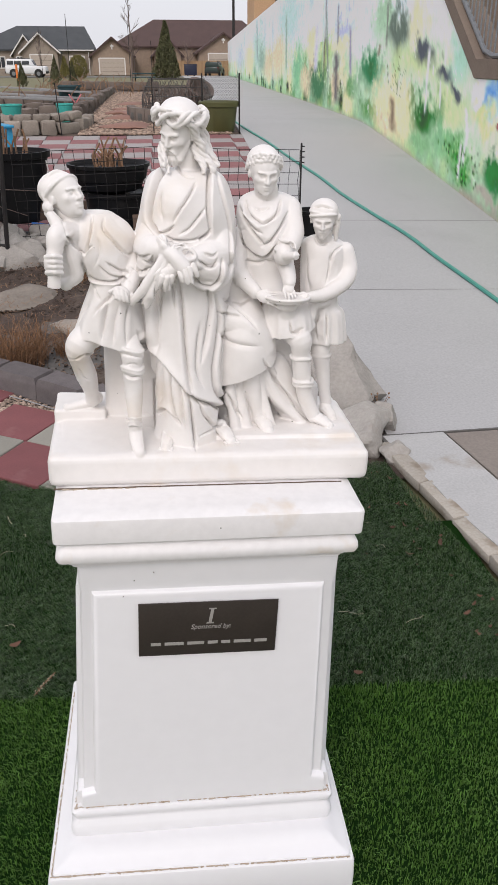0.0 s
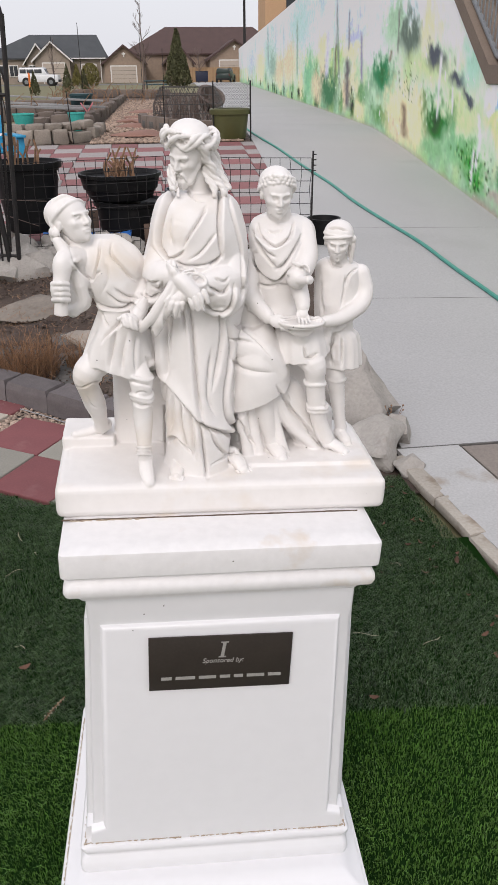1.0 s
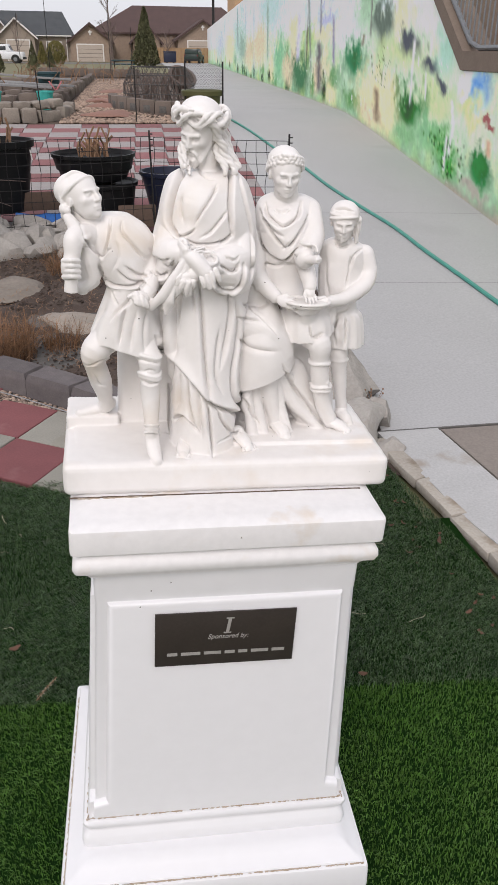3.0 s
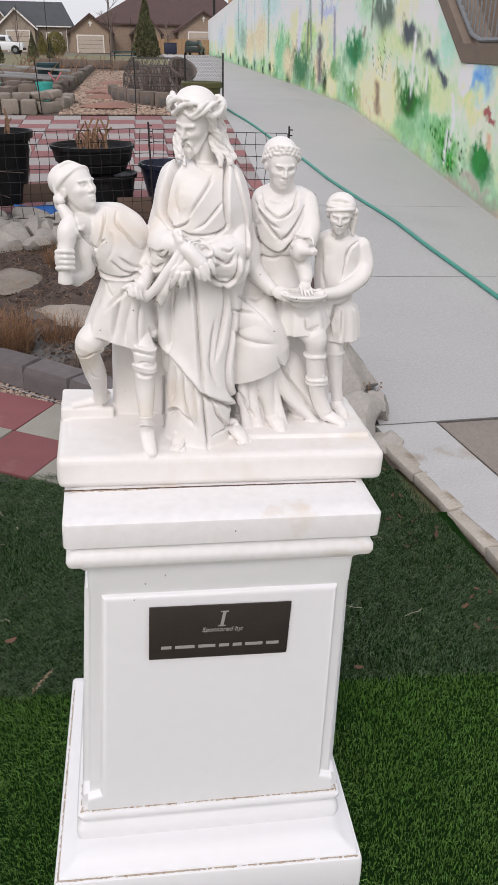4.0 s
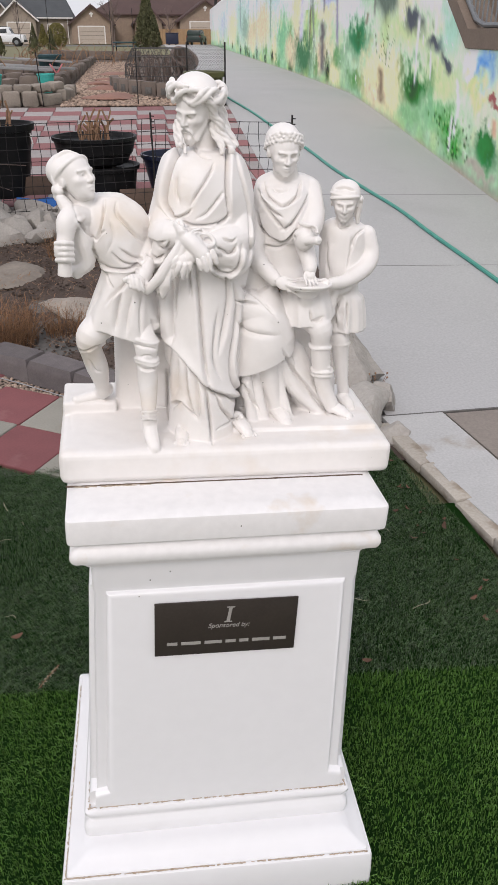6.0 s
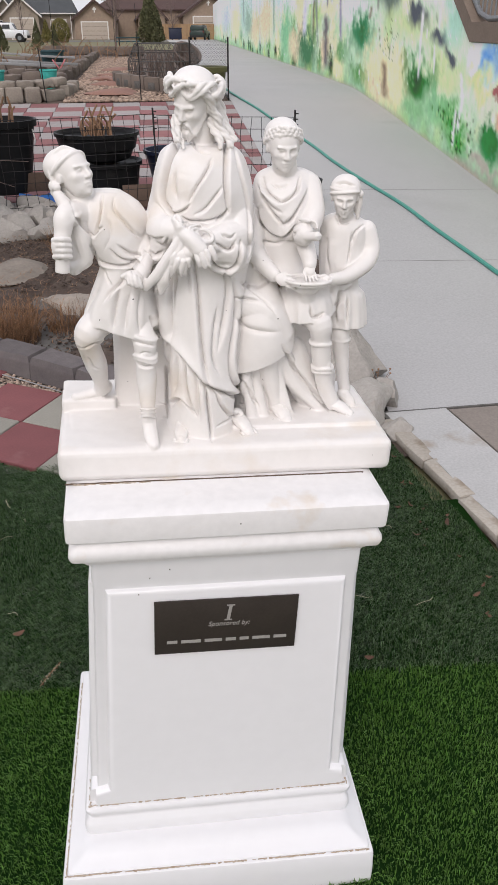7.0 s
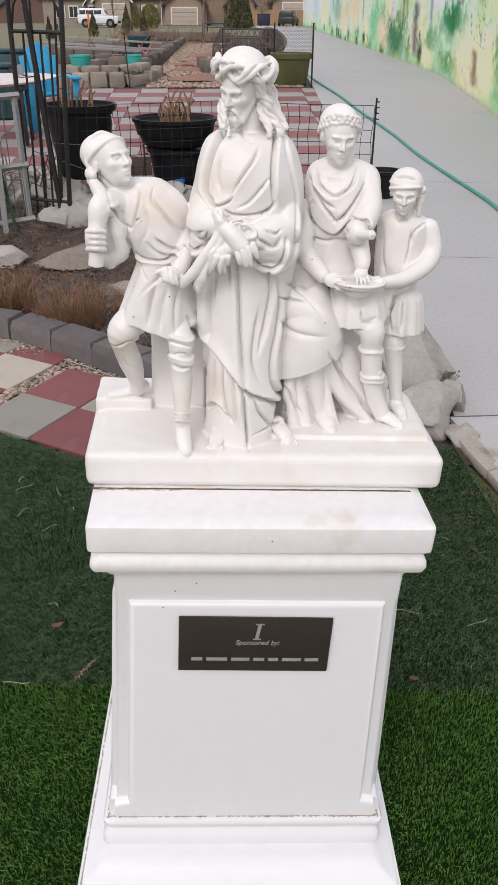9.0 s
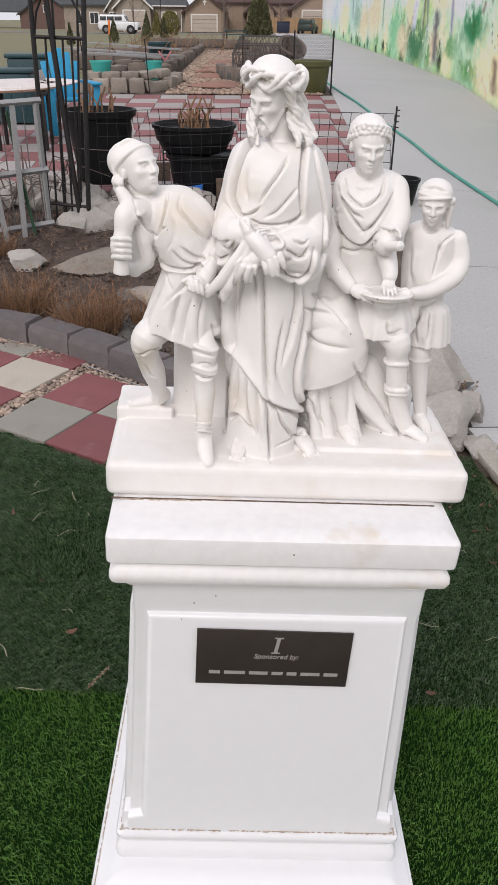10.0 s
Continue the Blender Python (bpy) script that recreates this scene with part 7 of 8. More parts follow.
z = rise(6.4)
t1 = tub("wide_tub", (-0.265, 6.42, z + 0.36), [(0.26, 0.0), (0.30, 0.02), (0.335, 0.10), (0.35, 0.105), (0.375, 0.21), (0.39, 0.215), (0.392, 0.245), (0.37, 0.245), (0.35, 0.20), (0.30, 0.19)], BLACK, "wide shallow black plastic tub with cut stalks, stacked on another")
t2 = tub("black_tub", (-0.20, 6.42, z), [(0.25, 0.0), (0.27, 0.02), (0.315, 0.31), (0.335, 0.315), (0.34, 0.352), (0.32, 0.355), (0.30, 0.33), (0.25, 0.32)], BLACK, "black plastic tub standing upside the patio edge")
t3 = tub("navy_pot", (0.46, 6.48, rise(6.48)), [(0.18, 0.0), (0.20, 0.02), (0.285, 0.385), (0.305, 0.39), (0.31, 0.425), (0.285, 0.425), (0.27, 0.34), (0.20, 0.32)], NAVY, "tapered navy blue plastic plant pot behind the fence")
t4 = tub("tall_black_pot", (-1.11, 6.30, rise(6.3) + 0.12), [(0.20, 0.0), (0.22, 0.02), (0.30, 0.56), (0.325, 0.565), (0.33, 0.62), (0.305, 0.62), (0.29, 0.54), (0.20, 0.53)], BLACK, "tall black plastic tub with clipped stems behind the fence")
t5 = tub("small_black_pot", (1.62, 5.95, rise(5.95)), [(0.10, 0.0), (0.11, 0.01), (0.145, 0.20), (0.155, 0.205), (0.158, 0.235), (0.14, 0.235), (0.13, 0.19), (0.10, 0.18)], BLACK, "small black plastic pot with rusty soil by the fence post")
rt = random.Random(8)


def stalks(parent, n, r, z0, h):
    for _ in range(n):
        a, q = rt.uniform(0, 6.28), math.sqrt(rt.random()) * r
        x, y = q * math.cos(a), q * math.sin(a)
        hh = h * rt.uniform(0.45, 1.1)
        part("stalk", tube([(x, y, z0), (x + rt.uniform(-0.03, 0.03), y, z0 + hh * 0.6), (x + rt.uniform(-0.06, 0.06), y + rt.uniform(-0.04, 0.04), z0 + hh)], rt.uniform(0.007, 0.013), 6), STALK, parent)


stalks(t1, 26, 0.15, 0.2, 0.24)
stalks(t4, 10, 0.16, 0.55, 0.26)
# light labels and a handle on the tubs
part("tag", box((0.012, 0.004, 0.09), (0.30, -0.12, 0.50), 0.001, (0, -8, 0)), TRIM, t4)
# blue tarpaulin, a dark brown block and a board behind the rubble
bm = bmesh.new()
grid = [[bm.verts.new((-1.0 + 0.09 * i, 6.02 + 0.05 * j, rise(6.0) + 0.14 + 0.06 * noise.noise((i * 0.5, j * 0.9, 2)) - 0.05 * abs(j - 2))) for i in range(10)] for j in range(5)]
for a, b in zip(grid, grid[1:]):
    for k in range(9):
        bm.faces.new((a[k], a[k + 1], b[k + 1], b[k]))
ex = bmesh.ops.extrude_face_region(bm, geom=bm.faces[:])
bmesh.ops.translate(bm, vec=(0, 0, -0.02), verts=[g for g in ex["geom"] if isinstance(g, bmesh.types.BMVert)])
bmesh.ops.recalc_face_normals(bm, faces=bm.faces[:])
tagged(link("tarpaulin", bm, TARP), "crumpled bright blue tarpaulin behind the rubble heap", "tarpaulin")
# The first block stands in for a brown rounded object, built oblong here.
tagged(link("timber_board", box((0.5, 0.05, 0.16), (0, 0, 0), 0.005), DARKBROWN, m=pose(-0.74, 6.22, rise(6.2) + 0.22, 0, 0, 6)), "dark brown oblong block standing in for a rounded object behind the fence", "board")
tagged(link("timber_board", box((0.34, 0.05, 0.2), (0, 0, 0), 0.005), DARKBROWN, m=pose(0.10, 5.98, rise(6) + 0.12, -15, 0, 4)), "short dark brown board leaning by the fence", "board")

# ---- arbor and timber trellis ----
arbor = thing("garden_arbor", "black iron garden arbor with upright bars and a curved top", "arbor")
Z0 = rise(5.3)
A, B = Vector((-1.47, 5.40, 0)), Vector((-1.13, 5.28, 0))
for p, lean in ((A, 0.04), (B, 0.11)):
    part("post", tube([(p.x, p.y, Z0 - 0.05), (p.x + lean * 0.5, p.y, 1.0), (p.x + lean, p.y, 1.75), (p.x + lean * 1.15, p.y, 2.05)], 0.019, 8), IRON, arbor)
for k in range(1, 5):
    p = A.lerp(B, k / 5)
    part("bar", tube([(p.x, p.y, Z0), (p.x + 0.06, p.y, 1.52)], 0.009, 6), IRON, arbor)
for zz in (0.30, 1.52):
    part("rail", tube([(A.x + 0.03 * zz, A.y, zz), (B.x + 0.06 * zz, B.y, zz - 0.01)], 0.014, 8), IRON, arbor)
for p, q in ((A + Vector((0.045, 0, 0)), 1), (B + Vector((0.10, 0, 0)), -1)):
    part("scroll", tube([(p.x, p.y, 1.53), (p.x + 0.03 * q, p.y, 1.68), (p.x + 0.10 * q, p.y - 0.03 * q, 1.80), (p.x + 0.19 * q, p.y - 0.05 * q, 1.95), (p.x + 0.2 * q, p.y - 0.05 * q, 2.1)], 0.009, 6), IRON, arbor)
part("arch", tube([(A.x + 0.05, A.y, 2.0), (A.x + 0.12, A.y - 0.02, 2.25), (-1.22, 5.34, 2.36), (B.x + 0.08, B.y, 2.25), (B.x + 0.125, B.y, 2.02)], 0.019, 8), IRON, arbor)
part("brace", tube([(-1.19, 5.30, Z0), (-1.25, 5.31, 1.0), (-1.32, 5.33, 2.1)], 0.022, 8), IRON, arbor)
for (x0, x1) in ((-1.37, -1.30), (-1.24, -1.10)):
    part("bar", tube([(x0, 5.62, rise(5.6)), (x1, 5.62, 2.0)], 0.010, 6), IRON, arbor)
trellis = thing("timber_trellis", "weathered grey timber frame with two rails", "trellis")
for xa, ya, za, xb, yb in ((-1.435, 5.20, 1.08, -1.44, 5.22), (-1.585, 5.08, 1.07, -1.60, 5.02), (-1.80, 4.95, 1.06, -1.72, 4.93), (-2.05, 4.85, 1.06, -1.98, 4.8)):
    v0, v1 = Vector((xb, yb, rise(yb) - 0.03)), Vector((xa, ya, za))
    part("post", tube([v0, v1], 0.024, 4), ALU, trellis)
for zz in (1.085, 0.585, 0.17):
    part("rail", tube([(-1.40, 5.22, zz + 0.01), (-2.1, 4.82, zz - 0.02)], 0.025, 4), ALU, trellis)
for k in range(9):
    t = k / 8
    part("wire", tube([(-1.45 - 0.6 * t, 5.20 - 0.36 * t, 0.14), (-1.45 - 0.6 * t, 5.20 - 0.36 * t, 1.05)], 0.004, 4), MESHWIRE, trellis)
tagged(link("garden_pole", tube([(-1.52, 5.05, 0.1), (-1.60, 5.12, 0.6), (-1.66, 5.2, 1.02)], 0.014, 6), mat("green_pole_paint", (0.02, 0.06, 0.03), None, 0.5)), "dark green plant stake leaning in the trellis", "stake")
rb = random.Random(12)
bm = bmesh.new()
for k in range(40):
    x, y = rb.uniform(-2.2, -1.25), rb.uniform(5.3, 6.2)
    a = rb.uniform(0, 6.28)
    L = rb.uniform(0.3, 0.8)
    h = rb.uniform(0.1, 0.55)
    tube([(x, y, rise(y)), (x + 0.3 * L * math.cos(a), y + 0.1 * math.sin(a), rise(y) + h), (x + L * math.cos(a), y + 0.3 * L * math.sin(a), rise(y) + h * rb.uniform(0.3, 1.1))], [0.008, 0.006, 0.003], 5, bm)
tagged(link("bramble_heap", bm, BARK), "tangle of bare brown canes behind the trellis", "canes", kind="stuff")

# ---- table, chair and bin on the patio ----
table = thing("trestle", "low dark iron trestle carrying the board", "trestle", pose(-2.2, 8.3, rise(8.3), 0, 0, 3))
for sx in (-0.30, 0.22):
    part("crossbar", box((0.05, 0.50, 0.05), (sx, 0, 0.585), 0.006), IRON, table)
    for sy in (-0.22, 0.22):
        part("leg", box((0.04, 0.04, 0.56), (sx, sy, 0.28), 0.004), IRON, table)
board = thing("surfboard", "white surfboard with a tan underside lying fin up on a trestle", "surfboard", pose(-2.43, 8.3, rise(8.3) + 0.65, 7, -1.5, 2))


def board_skin(lift, sign):
    bm = bmesh.new()
    loops = []
    for i in range(25):
        u = -1 + 2 * i / 24
        half = 0.27 * max(0.02, 1 - abs(u) ** 2.6) ** 0.62
        tall = 0.05 * max(0.05, 1 - abs(u) ** 3)
        loops.append([bm.verts.new((0.86 * u, half * math.cos(math.pi * k / 10), lift * tall + sign * 0.045 * max(0.1, 1 - abs(u) ** 3) * math.sin(math.pi * k / 10) ** 0.6 + 0.03 * u * u)) for k in range(11)])
    for p, q in zip(loops, loops[1:]):
        for k in range(10):
            bm.faces.new((p[k], p[k + 1], q[k + 1], q[k]))
    bmesh.ops.recalc_face_normals(bm, faces=bm.faces[:])
    return bm


part("deck", board_skin(0.0, 1), FOAM, board, "white board face")
part("underside", board_skin(0.0, -1), TABLEWOOD, board, "tan board underside")
part("fin", box((0.09, 0.012, 0.12), (0.43, 0, 0.09), 0.004, (0, -14, 0)), mat("grey_fin_plastic", (0.30, 0.29, 0.30), None, 0.5), board, "grey fin")
part("leash", tube([(0.46, -0.02, 0.05), (0.52, -0.08, 0.052), (0.60, -0.10, 0.046), (0.50, -0.14, 0.044), (0.42, -0.10, 0.052)], 0.004, 6), IRON, board, "dark cord")
chair = thing("garden_chair", "bright blue plastic garden chair with a rounded slatted back", "chair", pose(-1.87, 9.25, rise(9.25), 0, 0, 24))
part("seat", box((0.50, 0.50, 0.04), (0, -0.02, 0.37), 0.015, (-6, 0, 0)), BLUE, chair)
for k in range(5):
    hh = 0.60 - 0.045 * abs(k - 2) ** 1.7
    part("back_slat", box((0.082, 0.028, hh), (-0.176 + 0.088 * k, 0.27, 0.34 + hh / 2), 0.012, (-13, 3.0 * (k - 2), 0)), BLUE, chair)
for sx in (-0.28, 0.28):
    part("arm", box((0.12, 0.58, 0.03), (sx, -0.04, 0.56), 0.012), BLUE, chair)
    part("leg", box((0.09, 0.04, 0.56), (sx, -0.25, 0.27), 0.008), BLUE, chair)
    part("leg", box((0.09, 0.04, 0.42), (sx, 0.22, 0.21), 0.008), BLUE, chair)
for x, y, w, h in ((-2.58, 10.6, 0.55, 0.74), (-2.78, 9.9, 0.72, 0.64)):
    gbin = thing("storage_bin", "dark teal plastic storage bin with a ribbed lid", "bin", pose(x, y, rise(y)), "storage bins")
    part("body", box((w, 0.42, h - 0.05), (0, 0, (h - 0.05) / 2), 0.03), BIN, gbin)
    part("lid", box((w + 0.05, 0.46, 0.055), (0, 0, h - 0.0225), 0.018), BIN, gbin)
    for k in range(4):
        part("rib", box((0.03, 0.02, h - 0.2), (-0.36 * w + 0.24 * w * k, -0.212, h / 2 - 0.03), 0.006), BIN, gbin)

# ---- hose ----
hp = [(2.50, 2.2, 0), (2.58, 3.0, 0), (2.565, 3.67, 0), (2.57, 4.3, 0), (2.55, 5.03, 0), (2.52, 5.8, 0), (2.44, 6.63, 0), (2.37, 7.6, 0), (2.31, 8.63, 0), (2.22, 10.0, 0), (2.12, 11.5, 0), (2.03, 13.0, 0), (1.98, 14.5, 0), (2.0, 16.2, 0)]
pts, _ = smooth_path([(x + 0.012 * math.sin(y * 2.3), y, rise(y) + 0.016) for x, y, _ in hp], 0.014)
tagged(link("garden_hose", tube(pts, 0.0165, 8), HOSE), "green rubber garden hose lying along the footpath", "hose")


# ---- raised-bed garden beyond the patio ----
def course(name, a, b, z, n, h, dep, material, label, group, seed, sub=3):
    """A row of rough blocks from a to b."""
    r = random.Random(seed)
    a, b = Vector(a), Vector(b)
    d = (b - a)
    for k in range(n):
        w = d.length / n * r.uniform(0.92, 1.12)
        p = a + d * (k + 0.5) / n
        ob = link(name, rock((w * 1.12, dep, h * 1.35), seed * 31 + k, (0, 0, 0), 0, 0.22, sub), material, m=pose(p.x, p.y, rise(p.y) + z + h * 0.42, 0, 0, math.degrees(math.atan2(d.y, d.x)) + r.uniform(-7, 7)))
        tagged(ob, label, "garden block", group)


def cut_block(at, turn, size, seed, label, group, material=None):
    bm = box(size, (0, 0, size[2] / 2), 0.03)
    bmesh.ops.subdivide_edges(bm, edges=[e for e in bm.edges if e.calc_length() > 0.1], cuts=2, use_grid_fill=True)
    for v in bm.verts:
        v.co += Vector((noise.noise(v.co * 9 + Vector((seed, 0, 0))), noise.noise(v.co * 9 + Vector((0, seed, 0))), noise.noise(v.co * 9 + Vector((0, 0, seed))))) * 0.030
    ob = link("wall_block", bm, material or BLOCKWALL, m=pose(*at, 0, 0, turn))
    tagged(ob, label, "wall block", group)


LB = "rough tan stone in the low front bed wall"
rw = random.Random(6)


def row(points, n, size, z, seed, label, group, material):
    """Rough blocks set end to end along a line."""
    pts, _ = smooth_path([(x, y, 0) for x, y in points], 0.1, 8)
    total = sum((b - a).length for a, b in zip(pts, pts[1:]))
    for k in range(n):
        goal, acc = total * (k + 0.5) / n, 0.0
        for a, b in zip(pts, pts[1:]):
            L = (b - a).length
            if acc + L >= goal:
                p, d = a.lerp(b, (goal - acc) / L), b - a
                break
            acc += L
        cut_block((p.x, p.y, rise(p.y) + z), math.degrees(math.atan2(d.y, d.x)) + rw.uniform(-6, 6), (total / n * rw.uniform(0.86, 0.99), size[0] * rw.uniform(0.85, 1.1), size[1] * rw.uniform(0.85, 1.12)), seed + k, label, group, material)


row([(-2.3, 12.62), (-1.8, 12.60), (-1.2, 12.66)], 4, (0.26, 0.22), -0.02, 1, LB, "front bed wall", GREYROCK)
row([(-2.2, 12.72), (-1.8, 12.72), (-1.3, 12.78), (-0.86, 13.2)], 5, (0.26, 0.13), 0.17, 20, LB, "front bed wall", GREYROCK)
row([(-1.2, 12.66), (-0.86, 13.1), (-0.74, 14.2)], 4, (0.22, 0.18), -0.02, 40, LB, "front bed wall", GREYROCK)
LC = "weathered brown retaining block of the curved bed"
row([(-2.1, 15.35), (-1.7, 15.2), (-1.25, 15.3), (-0.98, 16.2), (-0.86, 19.5), (-0.73, 23.3), (-0.48, 32)], 44, (0.20, 0.26), -0.03, 60, LC, "curved bed wall", BLOCKWALL)
row([(-2.4, 16.1), (-2.0, 16.1), (-1.5, 17.0), (-1.35, 19.5)], 11, (0.2, 0.24), 0.02, 110, LC, "curved bed wall", BLOCKWALL)
for k in range(4):
    x, y = -2.9 + 0.42 * k, 17.8 + 0.05 * k
    cut_block((x, y, rise(y)), rw.uniform(-5, 5), (0.42, 0.22, 0.30), 90 + k, "weathered brown retaining block of the middle bed", "middle bed wall")
for k in range(8):
    x, y = -2.6 + 0.55 * k, 38.5 - 0.4 * k
    cut_block((x, y, rise(y)), rw.uniform(-5, 5), (0.55, 0.3, 0.34), 120 + k, "weathered brown retaining block of the far bed", "far bed wall")
for k in range(4):
    x, y = -3.6 + 0.55 * k, 22 + 0.1 * k
    cut_block((x, y, rise(y)), rw.uniform(-5, 5), (0.55, 0.3, 0.32), 150 + k, "weathered brown retaining block of the side bed", "side bed wall")
for x, y, L, a in ((-2.0, 16.6, 1.7, 8), (-1.4, 17.0, 1.5, 28), (-2.6, 19.0, 2.0, -4), (-1.6, 21.5, 1.4, 0), (-2.9, 24.5, 2.2, 2)):
    tagged(link("bed_plank", box((L, 0.12, 0.05), (0, 0, 0), 0.006), ALU, m=pose(x, y, rise(y) + 0.34, 0, 3, a)), "grey weathered plank lying across the beds", "plank", "bed planks")
# concrete honeycomb blocks on the other side of the gravel
for k in range(9):
    a = radians(176 + 12 * k)
    x, y = 1.45 + 1.38 * math.cos(a), 15.4 + 2.1 * math.sin(a)
    bm = box((0.30, 0.16, 0.24), (0, 0, 0.12), 0.01)
    ob = thing("planter_block", "grey concrete planter block with a dark opening", "planter block", pose(x, y, rise(y), 0, 0, math.degrees(a) + 90), "round bed planter blocks")
    part("body", bm, BLOCKWALL, ob)
    part("opening", box((0.13, 0.012, 0.11), (0, 0.082, 0.1), 0.004), JOINT, ob)
    part("opening", box((0.13, 0.012, 0.11), (0, -0.082, 0.1), 0.004), JOINT, ob)


def gravel(r):
    y = 12.45 + 20 * r.random() ** 1.7
    lo = -0.78 + 0.02 * (y - 14) if y > 14.2 else -0.85
    hi = 0.25 + 0.05 * (y - 14) if y > 14.6 else 1.7 - 0.6 * max(0, y - 13.2)
    return r.uniform(lo, hi), y


pebbles("gravel_walk", gravel, 9000, 0.034, 51, mat("buff_walk_gravel", (0.34, 0.25, 0.19), (0.25, 0.18, 0.145), 0.85, 10, 60, 0.1, vary=0.45), "buff and grey gravel of the garden walk", 0.0)
for k, (x, y, w) in enumerate(((0.0, 13.4, 0.9), (0.1, 15.2, 1.0), (-0.05, 16.7, 0.7), (0.1, 18.6, 0.8), (0.1, 21, 0.9))):
    ob = link("stepping_stone", rock((w, 0.75, 0.12), 300 + k, (0, 0, 0), 0, 0.2, 3), mat("red_step_stone", (0.28, 0.15, 0.115), (0.22, 0.13, 0.105), 0.9, 4, 40, 0.4), m=pose(x, y, rise(y) + 0.02, 0, 0, 10 * k))
    tagged(ob, "flat reddish stepping stone in the gravel", "stepping stone", "stepping stones")

# teal tubs, stakes, tools
for x, y, s in ((-1.17, 14.55, 0.15), (-2.12, 14.4, 0.19)):
    ob = thing("teal_tub", "teal plastic tub sunk in the bed", "tub", pose(x, y, rise(y) + 0.0), "teal tubs")
    part("wall", lathe([(s * 0.7, 0), (s * 0.75, 0.01), (s, 0.29), (s * 1.06, 0.295), (s * 1.06, 0.32), (s * 0.96, 0.32), (s * 0.9, 0.2), (s * 0.3, 0.18)], 24), TEAL, ob)
for x, y, h, lean in ((-1.12, 12.55, 0.78, -0.04), (0.40, 12.55, 0.85, 0.0), (-2.1, 12.5, 0.9, -0.08), (-1.9, 30, 2.6, 0), (0.3, 33, 2.4, 0), (-4.2, 45, 2.8, 0), (1.35, 38, 2.0, 0)):
    tagged(link("garden_stake", tube([(x, y, rise(y) - 0.05), (x + lean, y, rise(y) + h)], 0.008 + 0.00012 * y, 6), IRON), "thin dark iron garden stake", "stake", "garden stakes")
for a in (35, -35):
    tagged(link("cane_handle", box((0.026, 0.02, 0.22), (0, 0, 0.11), 0.006), mat("pink_handle_paint", (0.55, 0.18, 0.2), None, 0.5), m=pose(-1.05, 16.2, rise(16.2) + 0.25, 0, a, 0)), "small pink tool handle stuck in the bed", "tool handle", "tool handles")
green_box = tagged(link("green_tub", lathe([(0.26, 0), (0.3, 0.3), (0.33, 0.31), (0.33, 0.36), (0.26, 0.36)], 20, squash=0.8), BIN, m=pose(-1.5, 21.8, rise(21.8) + 0.12)), "dark green tub on the beds", "tub")

# olive planter, wire panel and netting
planter = thing("olive_planter", "large olive green plastic planter at the path edge", "planter", pose(1.52, 12.72, rise(12.7)))
part("body", lathe([(0.25, 0), (0.27, 0.02), (0.315, 0.40), (0.30, 0.41)], 32, squash=0.85), OLIVE, planter)
part("rim", lathe([(0.315, 0.395), (0.345, 0.40), (0.35, 0.47), (0.33, 0.49), (0.30, 0.48), (0.30, 0.40)], 32, squash=0.85), OLIVE, planter)
screen = thing("wire_screen", "galvanised chicken wire stretched between dark posts", "fence")
for x in (1.23, 1.86):
    part("post", tube([(x, 12.62, rise(12.6) - 0.05), (x, 12.62, rise(12.6) + 0.92)], 0.014, 6), IRON, screen)
for k in range(9):
    for q in (0, 1):
        z0 = rise(12.6) + 0.42 + 0.055 * k
        pts = [(1.23 + 0.045 * i, 12.64, z0 + (0.02 if (i + q) % 2 else -0.02)) for i in range(15)]
        part("wire", tube(pts, 0.0035, 4, caps=False), MESHWIRE, screen)
net = thing("netted_frame", "dark garden netting over hoops round a bed", "netting")
for k in range(30):
    a = radians(12 * k)
    part("net_strand", tube([(1.0 + 0.72 * math.cos(a), 15.6 + 0.8 * math.sin(a), rise(15.6) + 0.1), (1.0 + 0.70 * math.cos(a + 0.25), 15.6 + 0.78 * math.sin(a + 0.25), rise(15.6) + 0.42), (1.0 + 0.55 * math.cos(a + 0.5), 15.6 + 0.6 * math.sin(a + 0.5), rise(15.6) + 0.72)], 0.0045, 4, caps=False), NETTING, net)
    part("net_strand", tube([(1.0 + 0.72 * math.cos(a), 15.6 + 0.8 * math.sin(a), rise(15.6) + 0.1), (1.0 + 0.70 * math.cos(a - 0.25), 15.6 + 0.78 * math.sin(a - 0.25), rise(15.6) + 0.42), (1.0 + 0.55 * math.cos(a - 0.5), 15.6 + 0.6 * math.sin(a - 0.5), rise(15.6) + 0.72)], 0.0045, 4, caps=False), NETTING, net)
for h, w in ((0.1, 1), (0.25, 0.99), (0.42, 0.97), (0.58, 0.88), (0.72, 0.76)):
    part("hoop", tube([(1.0 + 0.72 * w * math.cos(a), 15.6 + 0.8 * w * math.sin(a), rise(15.6) + h) for a in [2 * math.pi * k / 24 for k in range(25)]], 0.008, 5), NETTING, net)
part("basket", lathe([(0.22, 0), (0.34, 0.3), (0.37, 0.31), (0.37, 0.36), (0.30, 0.36), (0.2, 0.06)], 24, at=(0, 0, 0)), BARK, net, m=pose(1.42, 15.9, rise(15.9) + 0.34, 35, 20, 0) @ Matrix.Scale(0.8, 4))
bm = bmesh.new()
rn = random.Random(31)
for k in range(70):
    a, q = rn.uniform(0, 6.28), 0.65 * math.sqrt(rn.random())
    x, y = 1.0 + q * math.cos(a), 15.6 + q * math.sin(a)
    tube([(x, y, rise(15.6)), (x + rn.uniform(-0.1, 0.1), y, rise(15.6) + rn.uniform(0.2, 0.55)), (x + rn.uniform(-0.2, 0.2), y, rise(15.6) + rn.uniform(0.3, 0.75))], [0.012, 0.01, 0.004], 5, bm)
